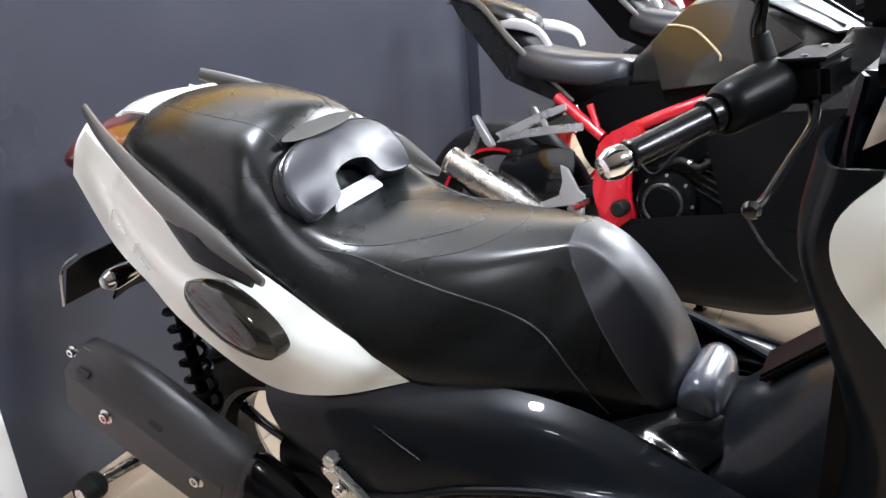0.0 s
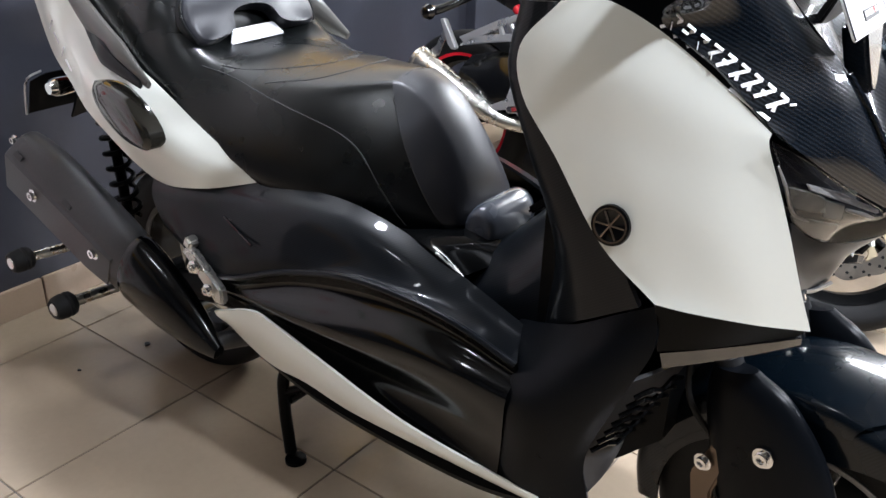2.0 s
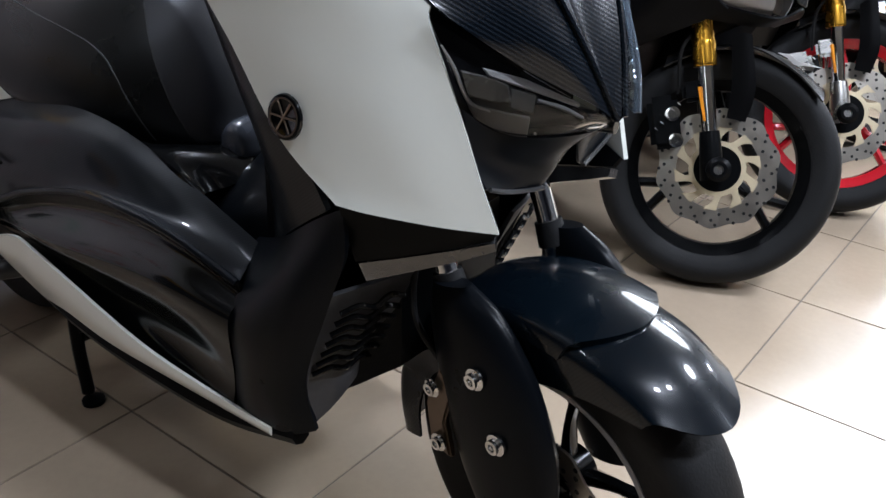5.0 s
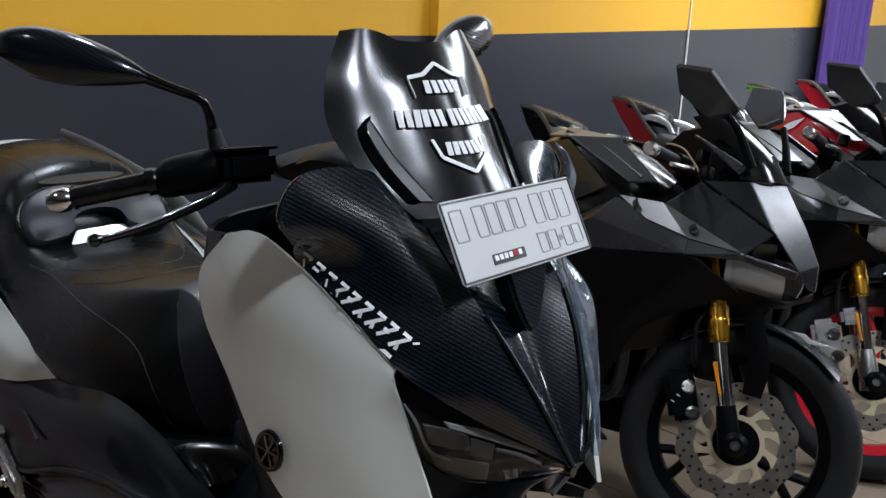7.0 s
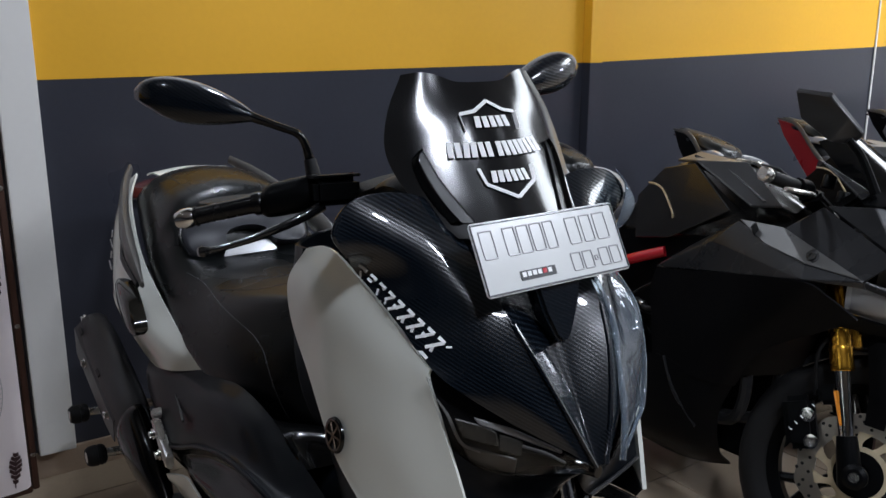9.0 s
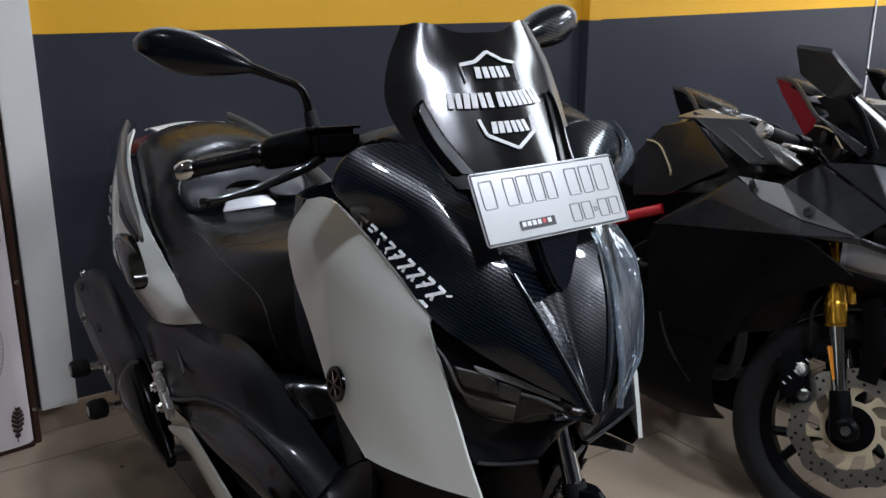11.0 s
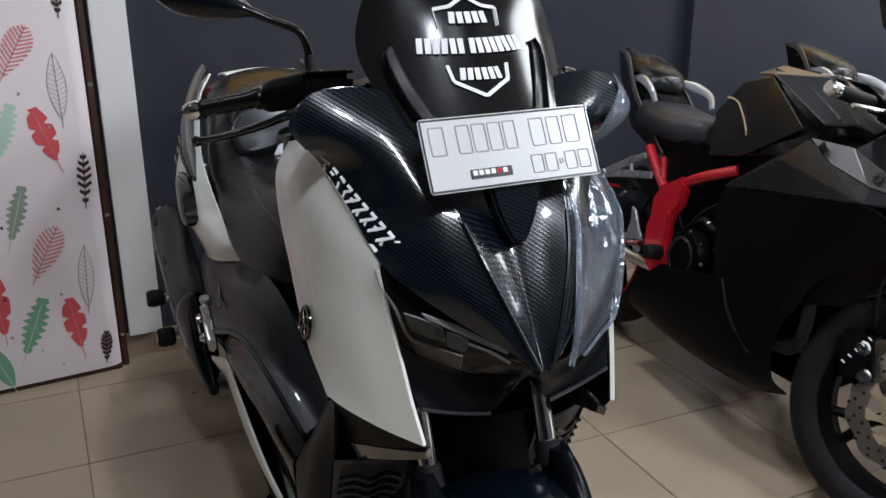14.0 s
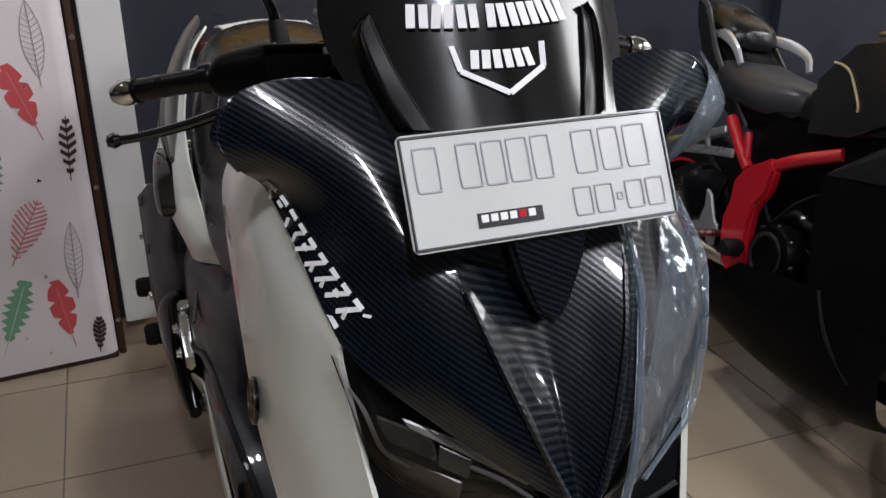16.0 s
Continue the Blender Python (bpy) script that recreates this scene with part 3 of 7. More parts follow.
def scooter():
    s = thing("maxi_scooter", "white and dark carbon-wrapped maxi scooter on its centre stand", "scooter", at=pose(CX, 0, 0))

    # seat: pillion hump, step, rider's saddle
    st = [  # y, top z, half width at the shoulder, shoulder z, half width low, low z
        (-0.165, 1.000, 0.070, 0.990, 0.095, 0.980), (-0.220, 1.046, 0.120, 1.020, 0.160, 0.962), (-0.330, 1.064, 0.140, 1.030, 0.190, 0.905),
        (-0.430, 1.056, 0.150, 1.016, 0.210, 0.862), (-0.500, 1.036, 0.152, 0.998, 0.223, 0.832), (-0.540, 0.985, 0.156, 0.962, 0.231, 0.806),
        (-0.580, 0.890, 0.164, 0.926, 0.235, 0.786), (-0.650, 0.872, 0.170, 0.874, 0.238, 0.752), (-0.740, 0.878, 0.166, 0.842, 0.236, 0.712),
        (-0.850, 0.880, 0.154, 0.840, 0.222, 0.670), (-0.930, 0.884, 0.134, 0.846, 0.206, 0.662), (-1.000, 0.888, 0.100, 0.858, 0.190, 0.656),
        (-1.055, 0.886, 0.070, 0.866, 0.174, 0.648), (-1.110, 0.864, 0.066, 0.838, 0.154, 0.640), (-1.165, 0.806, 0.064, 0.780, 0.128, 0.636), (-1.205, 0.736, 0.060, 0.716, 0.098, 0.640), (-1.222, 0.675, 0.052, 0.665, 0.072, 0.642)]
    secs = []
    for y, zt, wa, za, wb, zb in st:
        zm, wm = (za + zb) / 2, wa * 0.28 + wb * 0.72
        secs.append([(0, y, zt), (wa * 0.6, y, zt - (zt - za) * 0.3), (wa, y, za), (wm + 0.004, y, zm), (wb, y, zb + 0.012), (wb * 0.8, y, zb), (0, y, zb - 0.004),
                     (-wb * 0.8, y, zb), (-wb, y, zb + 0.012), (-wm - 0.004, y, zm), (-wa, y, za), (-wa * 0.6, y, zt - (zt - za) * 0.3)])
    seat_bm = loft(secs, 48, 60)
    hull = BVHTree.FromBMesh(seat_bm)

    def from_side(y, z):
        """A place on the right flank of the seat."""
        return hull.ray_cast(Vector((-1, y, z)), Vector((1, 0, 0)))[0] or Vector((-0.15, y, z))

    def from_above(x, y):
        """A place on top of the seat."""
        return hull.ray_cast(Vector((x, y, 2)), Vector((0, 0, -1)))[0] or Vector((x, y, 0.9))

    def dense(pts, n=26):
        return [tuple(p) for p in spline(pts, n)]

    flank = [from_side(y, z) for y, z in dense([(-0.66, 0.862), (-0.76, 0.842), (-0.87, 0.822), (-0.97, 0.800), (-1.035, 0.772), (-1.085, 0.720), (-1.140, 0.652)])]
    collar = [from_above(-0.004, -1.042), from_above(-0.03, -1.046)] + [from_side(-1.050 - (0.870 - z) * 0.694, z) for z in np.linspace(0.860, 0.665, 15)]
    dish = [from_above(x, y) for x, y in dense([(-0.152, -0.69), (-0.120, -0.76), (-0.075, -0.83), (-0.035, -0.870), (0.0, -0.878)])]
    wave = [from_above(x, y) for x, y in dense([(-0.148, -0.80), (-0.110, -0.885), (-0.06, -0.930), (-0.02, -0.945), (0.0, -0.947)])]
    pillion_line = [from_above(x, y) for x, y in dense([(-0.05, -0.215), (-0.095, -0.30), (-0.108, -0.38), (-0.100, -0.46), (-0.085, -0.53)])]
    nose_copy = seat_bm.copy()
    seat = part("seat", seat_bm, M_LEATHER, s, "black vinyl saddle with stitched seams", sharp=60)
    # piped seams
    for side in (-1, 1):
        for line, r in ((flank, 0.0016), (collar, 0.0018), (dish, 0.0012), (wave, 0.0012), (pillion_line, 0.0010)):
            part("seam", tube(mirrored([tuple(p) for p in line], side), r, 6), M_STITCH, seat)
    nose_bm = nose_copy
    bmesh.ops.bisect_plane(nose_bm, geom=nose_bm.verts[:] + nose_bm.edges[:] + nose_bm.faces[:], plane_co=(0, -1.050, 0.870), plane_no=(0, -0.821, 0.570), clear_inner=True)
    low = [v for v in nose_bm.verts if v.co.z < 0.646]
    bmesh.ops.delete(nose_bm, geom=low, context="VERTS")
    nose_bm.normal_update()
    for v in nose_bm.verts:
        n = v.normal if v.normal.dot(v.co - Vector((0, -1.0, 0.70))) > 0 else -v.normal
        v.co += n * 0.0014
    part("seat_nose", nose_bm, M_LEATHER2, seat, "bluish grey-black front panel", sharp=60)
    # rider's backrest, a horseshoe pad
    ring = []
    prof = [(-0.156, 0.898), (-0.168, 0.940), (-0.148, 0.982), (-0.094, 1.006), (0.0, 1.014), (0.094, 1.006), (0.148, 0.982), (0.168, 0.940), (0.156, 0.898), (0.108, 0.896), (0.070, 0.908), (0.052, 0.940), (0.0, 0.950), (-0.052, 0.940), (-0.070, 0.908), (-0.108, 0.896)]
    for k, (push, grow) in enumerate(((0.0, 1.0), (0.026, 1.0), (0.036, 0.93))):
        ring.append([(x * grow, -0.606 - push * 0.8 + (z - 0.9) * 0.62, 0.942 + (z - 0.962) * grow * 0.92 + push * 0.5) for x, z in prof])
    back = part("backrest", loft(ring, 64, 8), M_LEATHER2, s, "padded horseshoe rider backrest, grey sheen", sharp=60)
    part("piping", tube([(x * 1.02, -0.627 + (z - 0.9) * 0.62, 0.955 + (z - 0.962) * 0.92) for x, z in prof[:9]], 0.0035, 6, 40), M_LEATHER, back)
    part("backrest_plate", slab([(-0.075, 0), (0.075, 0), (0.056, 0.030), (-0.056, 0.030)], 0.010, frame_at((0.006, -0.612, 0.874), (1, 0, 0), (0, 0.45, 0.9)), 0.003), M_SILVER, back, "bright silver plate")
    part("pillion_recess", loft([[(x * k, -0.545 + dy, 1.008 + dz) for x, dy, dz in ((-0.10, 0, 0), (-0.05, 0.016, 0.006), (0.05, 0.016, 0.006), (0.10, 0, 0), (0.05, -0.022, -0.004), (-0.05, -0.022, -0.004))] for k in (1.0, 0.95)], 24, 2), M_GLOSS, seat)

    mask_hull = {}
    # the front wheel is turned a little to the right
    STEER = Matrix.Translation((-0.010, -1.753, 0.61)) @ Matrix.Rotation(radians(-10), 4, Vector((0, 0.387, 0.922))) @ Matrix.Translation((0, 1.753, -0.61))
    for side in (-1, 1):
        # white tail panel
        wp = part("tail_panel", patch(mirrored([
            [(-0.130, -0.110, 1.028), (-0.185, -0.235, 0.985), (-0.218, -0.370, 0.925), (-0.238, -0.495, 0.872), (-0.244, -0.620, 0.820), (-0.236, -0.735, 0.752), (-0.216, -0.851, 0.688)],
            [(-0.172, -0.105, 0.985), (-0.232, -0.235, 0.920), (-0.272, -0.365, 0.862), (-0.300, -0.480, 0.812), (-0.302, -0.600, 0.755), (-0.264, -0.735, 0.702), (-0.217, -0.850, 0.685)],
            [(-0.190, -0.100, 0.930), (-0.248, -0.245, 0.838), (-0.284, -0.365, 0.792), (-0.302, -0.455, 0.742), (-0.270, -0.584, 0.638), (-0.264, -0.720, 0.648), (-0.217, -0.850, 0.681)]], side), 12, 36, 0.006, (-side * -2, -0.5, 0.8)), M_WHITE, s, "glossy pearl white side panel")
        # oval dark badge set in the panel
        ov = lathe([(0, 0.014), (0.028, 0.013), (0.042, 0.009), (0.049, 0.0), (0.050, -0.030), (0, -0.030)], 40)
        ov.transform(frame_at((side * 0.304, -0.557, 0.771), (side, 0.10, -0.02), (0, -0.944, -0.33)) @ Matrix.Diagonal((1.0, 2.2, 0.92, 1)))
        part("oval_badge", ov, M_OVAL, wp, "dark smoked oval lens")
        # raised lettering on the panel as plain strokes
        for i in range(4):
            part("raised_mark", box(0.026, 0.0035, 0.002, frame_at((side * (0.250 + 0.0125 * i), -0.262 - 0.036 * i, 0.893 - 0.020 * i), (0, -0.55, -0.8 if i % 2 else 0.9), (side, 0, 0.2)), 0.0008), M_SILVER, wp)
        # grab rail
        rail_pts = mirrored([(-0.150, -0.125, 1.046), (-0.188, -0.205, 1.016), (-0.228, -0.320, 0.970), (-0.256, -0.430, 0.924), (-0.272, -0.530, 0.880), (-0.278, -0.622, 0.838)], side)
        part("grab_rail", tube(rail_pts, [0.007, 0.010, 0.013, 0.017, 0.017, 0.005], 12, 30, flat=1.9), M_RAIL, s, "satin grey pillion grab rail")
        part("rail_inlay", tube(mirrored([(-0.252, -0.390, 0.928), (-0.276, -0.495, 0.878), (-0.284, -0.605, 0.836)], side), [0.005, 0.017, 0.005], 8, 16, flat=1.9), M_CARBON2, s, "carbon-look inlay of the grab rail")
        # upper side cover
        sc = part("side_cover", patch(mirrored([
            [(-0.258, -0.570, 0.628), (-0.258, -0.700, 0.644), (-0.216, -0.853, 0.680), (-0.194, -0.985, 0.690), (-0.188, -1.090, 0.684), (-0.184, -1.190, 0.660), (-0.180, -1.300, 0.618), (-0.172, -1.420, 0.566)],
            [(-0.276, -0.585, 0.600), (-0.276, -0.700, 0.616), (-0.258, -0.850, 0.640), (-0.246, -0.975, 0.662), (-0.236, -1.090, 0.662), (-0.224, -1.200, 0.640), (-0.208, -1.310, 0.602), (-0.190, -1.425, 0.555)],
            [(-0.282, -0.620, 0.552), (-0.288, -0.700, 0.548), (-0.284, -0.850, 0.565), (-0.274, -0.975, 0.592), (-0.264, -1.090, 0.606), (-0.252, -1.210, 0.605), (-0.234, -1.325, 0.588), (-0.212, -1.435, 0.546)],
            [(-0.278, -0.690, 0.500), (-0.288, -0.750, 0.482), (-0.288, -0.850, 0.507), (-0.280, -0.960, 0.554), (-0.274, -1.110, 0.595), (-0.268, -1.235, 0.600), (-0.258, -1.345, 0.584), (-0.240, -1.450, 0.540)]], side), 24, 40, 0.006, (side * 2, -0.9, 0.7)), M_CARBON2, s, "dark carbon-look side cover")
        part("duct", slab([(0, 0), (0.10, -0.022), (0.055, 0.026)], 0.012, frame_at((side * 0.262, -0.803, 0.612), (side * -0.05, -0.88, -0.38), (side * -0.3, -0.3, 0.8)), 0.002), M_INK, sc, "recessed black air duct")
        part("duct_lip", tube(mirrored([(-0.270, -0.800, 0.614), (-0.278, -0.845, 0.600), (-0.287, -0.892, 0.588)], side), 0.003, 6), M_GLOSS, sc)
        # sculpted foot well
        part("foot_panel", patch(mirrored([
            [(-0.288, -0.755, 0.474), (-0.288, -0.850, 0.502), (-0.281, -0.960, 0.548), (-0.276, -1.110, 0.588), (-0.272, -1.235, 0.594), (-0.262, -1.345, 0.578), (-0.244, -1.450, 0.534)],
            [(-0.285, -0.780, 0.457), (-0.272, -0.860, 0.480), (-0.252, -0.960, 0.515), (-0.244, -1.110, 0.545), (-0.240, -1.235, 0.552), (-0.240, -1.345, 0.540), (-0.240, -1.450, 0.512)],
            [(-0.272, -0.820, 0.438), (-0.282, -0.900, 0.462), (-0.284, -0.990, 0.468), (-0.284, -1.110, 0.480), (-0.282, -1.235, 0.494), (-0.280, -1.345, 0.496), (-0.268, -1.450, 0.480)],
            [(-0.270, -0.850, 0.432), (-0.268, -0.930, 0.430), (-0.258, -1.010, 0.415), (-0.250, -1.110, 0.400), (-0.248, -1.235, 0.392), (-0.250, -1.345, 0.384), (-0.256, -1.440, 0.370)],
            [(-0.270, -0.856, 0.430), (-0.272, -0.945, 0.408), (-0.272, -1.040, 0.364), (-0.272, -1.140, 0.338), (-0.270, -1.235, 0.324), (-0.268, -1.345, 0.312), (-0.264, -1.440, 0.315)]], side), 34, 36, 0.006, (side * 2, -1.1, 0.5)), M_GLOSS, s, "gloss black sculpted footboard panel", sharp=70)
        part("panel_edge", tube(mirrored([(-0.288, -0.750, 0.478), (-0.290, -0.850, 0.507), (-0.283, -0.960, 0.553), (-0.278, -1.110, 0.594), (-0.274, -1.235, 0.600), (-0.264, -1.345, 0.584), (-0.246, -1.450, 0.540)], side), 0.006, 8), M_CARBON2, s)
        # white lower strip and black sill
        part("lower_strip", patch(mirrored([
            [(-0.303, -0.783, 0.414), (-0.288, -0.876, 0.442), (-0.284, -0.940, 0.430), (-0.283, -1.063, 0.398), (-0.280, -1.184, 0.364), (-0.275, -1.300, 0.341), (-0.262, -1.520, 0.318)],
            [(-0.300, -0.790, 0.402), (-0.286, -0.858, 0.390), (-0.285, -0.930, 0.376), (-0.286, -1.036, 0.362), (-0.283, -1.150, 0.338), (-0.277, -1.275, 0.325), (-0.263, -1.520, 0.310)],
            [(-0.290, -0.798, 0.392), (-0.268, -0.850, 0.335), (-0.266, -0.912, 0.316), (-0.278, -1.009, 0.328), (-0.276, -1.115, 0.313), (-0.272, -1.250, 0.309), (-0.259, -1.520, 0.302)]], side), 8, 30, 0.006, (side * 2, -1, 0.3)), M_WHITE, s, "white lower sill strip")
        part("sill", tube(mirrored([(-0.245, -0.86, 0.33), (-0.250, -1.02, 0.298), (-0.250, -1.2, 0.285), (-0.245, -1.40, 0.285), (-0.235, -1.56, 0.315)], side), 0.020, 8), M_BLACK, s)
        # front leg-shield box with vents
        bx = part("leg_shield", patch(mirrored([
            [(-0.150, -1.390, 0.560), (-0.196, -1.470, 0.602), (-0.225, -1.540, 0.640), (-0.240, -1.610, 0.690), (-0.245, -1.665, 0.725)],
            [(-0.200, -1.390, 0.515), (-0.245, -1.490, 0.550), (-0.258, -1.570, 0.600), (-0.258, -1.620, 0.630), (-0.250, -1.672, 0.660)],
            [(-0.235, -1.370, 0.470), (-0.270, -1.480, 0.482), (-0.275, -1.550, 0.500), (-0.268, -1.595, 0.530), (-0.248, -1.640, 0.575)],
            [(-0.222, -1.370, 0.378), (-0.264, -1.465, 0.385), (-0.270, -1.515, 0.400), (-0.260, -1.560, 0.410), (-0.245, -1.588, 0.430)],
            [(-0.235, -1.370, 0.318), (-0.258, -1.455, 0.313), (-0.256, -1.520, 0.315), (-0.250, -1.560, 0.320), (-0.240, -1.598, 0.340)]], side), 24, 20, 0.008, (side * 2, -1.5, 0.5)), M_GUARD, s, "satin black lower leg shield", sharp=50)
        # radiator side grille
        part("grille_panel", patch(mirrored([[(-0.247, -1.642, 0.590), (-0.19, -1.675, 0.600), (-0.12, -1.690, 0.60)], [(-0.244, -1.585, 0.470), (-0.19, -1.610, 0.470), (-0.13, -1.630, 0.470)], [(-0.238, -1.590, 0.345), (-0.20, -1.605, 0.375), (-0.15, -1.61, 0.41)]], side), 10, 8, 0.006, (0, -3, 0.5)), M_SHIELD, bx, "dark grey radiator grille")
        for i in range(7):
            z = 0.435 + 0.021 * i
            y = -1.577 - (z - 0.43) * 0.46
            part("grille_slat", tube(mirrored([(-0.236, y - 0.012, z), (-0.215, y - 0.028, z + 0.010), (-0.19, y - 0.034, z), (-0.165, y - 0.040, z + 0.010), (-0.14, y - 0.044, z)], side), 0.0045, 6), M_GLOSS, bx)
        # white apron wing
        wing = part("apron_panel", patch(mirrored([
            [(-0.248, -1.478, 1.106), (-0.234, -1.525, 1.116), (-0.230, -1.600, 1.092), (-0.215, -1.685, 1.038), (-0.197, -1.757, 0.980)],
            [(-0.260, -1.430, 1.045), (-0.258, -1.510, 1.048), (-0.249, -1.590, 1.028), (-0.229, -1.680, 0.990), (-0.200, -1.758, 0.964)],
            [(-0.262, -1.440, 0.978), (-0.260, -1.530, 0.962), (-0.251, -1.610, 0.945), (-0.230, -1.698, 0.925), (-0.195, -1.778, 0.915)],
            [(-0.264, -1.500, 0.905), (-0.261, -1.570, 0.885), (-0.251, -1.645, 0.865), (-0.228, -1.725, 0.850), (-0.186, -1.802, 0.850)],
            [(-0.264, -1.580, 0.800), (-0.258, -1.632, 0.790), (-0.243, -1.692, 0.785), (-0.218, -1.757, 0.780), (-0.177, -1.826, 0.780)],
            [(-0.257, -1.666, 0.734), (-0.246, -1.702, 0.731), (-0.227, -1.747, 0.728), (-0.202, -1.794, 0.724), (-0.167, -1.848, 0.720)]], side), 30, 24, 0.007, (side * 2, -1.8, 1.0)), M_WHITE, s, "pearl white front apron panel")
        # inner carbon apron behind it
        part("inner_apron", patch(mirrored([
            [(-0.100, -1.410, 1.120), (-0.180, -1.395, 1.110), (-0.236, -1.415, 1.100), (-0.250, -1.470, 1.105)],
            [(-0.090, -1.400, 1.000), (-0.180, -1.385, 1.000), (-0.238, -1.400, 1.000), (-0.253, -1.450, 1.000)],
            [(-0.085, -1.425, 0.860), (-0.170, -1.425, 0.870), (-0.232, -1.440, 0.890), (-0.252, -1.520, 0.900)],
            [(-0.080, -1.450, 0.700), (-0.160, -1.460, 0.720), (-0.228, -1.500, 0.760), (-0.252, -1.590, 0.800)],
            [(-0.080, -1.460, 0.540), (-0.155, -1.440, 0.555), (-0.215, -1.530, 0.635), (-0.247, -1.640, 0.715)]], side), 26, 18, 0.008, (side * 0.6, -0.2, 0.9)), M_CARBON2, s, "carbon-look inner leg shield")
        # round badge on the wing's edge
        bd = lathe([(0, 0.003), (0.022, 0.003), (0.0245, 0.0045), (0.028, 0.004), (0.029, 0.0), (0, 0.0)], 36)
        mb = Matrix.Translation((side * 0.2645, -1.593, 0.832)) @ Matrix.Rotation(0 if side > 0 else math.pi, 4, "Z") @ Matrix.Rotation(radians(-8), 4, "Y")
        bd.transform(mb)
        badge = part("round_badge", bd, M_GLOSS, wing, "round badge with a metal rim")
        for i in range(3):
            a = math.pi * i / 3
            part("badge_fork", tube([mb @ Vector((0.0045, 0.021 * math.cos(a), 0.021 * math.sin(a))), mb @ Vector((0.0045, -0.021 * math.cos(a), -0.021 * math.sin(a)))], 0.0014, 6), M_BRONZE_METAL, badge)
        part("badge_rim", lathe([(0.0225, 0.003), (0.0245, 0.003), (0.0245, 0.005), (0.0225, 0.005)], 36, mb, True), M_BRONZE_METAL, badge)
        # front signal strip below the wing
        part("turn_signal", patch(mirrored([
            [(-0.224, -1.672, 0.642), (-0.206, -1.728, 0.662), (-0.184, -1.784, 0.682), (-0.160, -1.838, 0.702)],
            [(-0.211, -1.674, 0.611), (-0.198, -1.730, 0.638), (-0.178, -1.786, 0.664), (-0.156, -1.838, 0.690)]], side), 6, 14, 0.014, (side * 2, -2.2, 0.6)), M_SIGNAL, s, "clear silvery turn signal")
        part("under_apron", patch(mirrored([
            [(-0.252, -1.664, 0.735), (-0.224, -1.744, 0.728), (-0.198, -1.792, 0.724), (-0.164, -1.842, 0.719)],
            [(-0.226, -1.668, 0.644), (-0.208, -1.726, 0.664), (-0.184, -1.782, 0.684), (-0.158, -1.834, 0.704)]], side), 6, 14, 0.006, (side * 2, -2.2, 0.6)), M_BLACK, s)

        # carbon front mask, right and left halves
        mask_bm = patch(mirrored([
            [(-0.100, -1.655, 1.192), (-0.178, -1.640, 1.214), (-0.252, -1.641, 1.209), (-0.287, -1.646, 1.168)],
            [(-0.098, -1.700, 1.145), (-0.160, -1.688, 1.166), (-0.224, -1.672, 1.154), (-0.264, -1.646, 1.132)],
            [(-0.094, -1.748, 1.094), (-0.145, -1.734, 1.106), (-0.197, -1.690, 1.110), (-0.235, -1.614, 1.098)],
            [(-0.088, -1.796, 1.050), (-0.133, -1.772, 1.056), (-0.182, -1.726, 1.058), (-0.219, -1.682, 1.054)],
            [(-0.070, -1.838, 0.990), (-0.120, -1.812, 1.000), (-0.166, -1.775, 1.004), (-0.203, -1.740, 1.000)],
            [(-0.042, -1.876, 0.915), (-0.088, -1.856, 0.930), (-0.136, -1.818, 0.948), (-0.182, -1.782, 0.964)],
            [(-0.010, -1.906, 0.836), (-0.036, -1.892, 0.857), (-0.072, -1.866, 0.880), (-0.112, -1.836, 0.906)]], side), 42, 26, 0.006, (side * 0.6, -4, 1.6))
        mask_hull[side] = BVHTree.FromBMesh(mask_bm)
        mask = part("front_mask", mask_bm, M_CARBON, s, "dark navy carbon-wrapped front cowl", sharp=28)
        part("cowl_edge", tube(mirrored([(-0.102, -1.652, 1.190), (-0.178, -1.637, 1.211), (-0.250, -1.638, 1.206), (-0.284, -1.644, 1.168), (-0.262, -1.644, 1.131)], side), 0.004, 8), M_CARBON, mask)
        part("mask_ridge", tube(mirrored([(-0.086, -1.806, 1.040), (-0.069, -1.844, 0.985), (-0.041, -1.880, 0.912), (-0.010, -1.908, 0.838)], side), 0.0035, 6), M_CARBON, mask)
        # headlamp: lens, housing, reflectors, light bar
        lens_rows = mirrored([
            [(-0.208, -1.763, 0.974), (-0.170, -1.795, 0.948), (-0.112, -1.838, 0.904), (-0.048, -1.888, 0.858), (-0.018, -1.902, 0.838)],
            [(-0.196, -1.783, 0.925), (-0.160, -1.813, 0.900), (-0.112, -1.848, 0.872), (-0.055, -1.885, 0.845), (-0.020, -1.900, 0.832)],
            [(-0.184, -1.799, 0.872), (-0.155, -1.820, 0.845), (-0.120, -1.842, 0.830), (-0.065, -1.873, 0.828), (-0.022, -1.894, 0.826)]], side)
        hl = part("headlight_housing", patch([[(x * 0.97, y + 0.030, z) for x, y, z in r] for r in lens_rows], 8, 16, 0.004, (0, -4, 0.9)), M_HOUSING, s, "grey headlamp housing")
        part("lens", patch(lens_rows, 12, 20, 0.003, (0, -4, 0.9)), M_LENS, hl, "smoked clear headlamp lens")
        part("light_bar", facets(mirrored([(-0.150, -1.799, 0.911), (-0.144, -1.804, 0.900), (-0.108, -1.829, 0.884), (-0.046, -1.873, 0.855), (-0.044, -1.873, 0.860), (-0.104, -1.829, 0.894)], side), [(0, 1, 2, 5), (5, 2, 3, 4)], 0.004, (side * -0.5, -3, 1.2)), M_REFL, hl, "bright strip inside the headlamp", sharp=12)
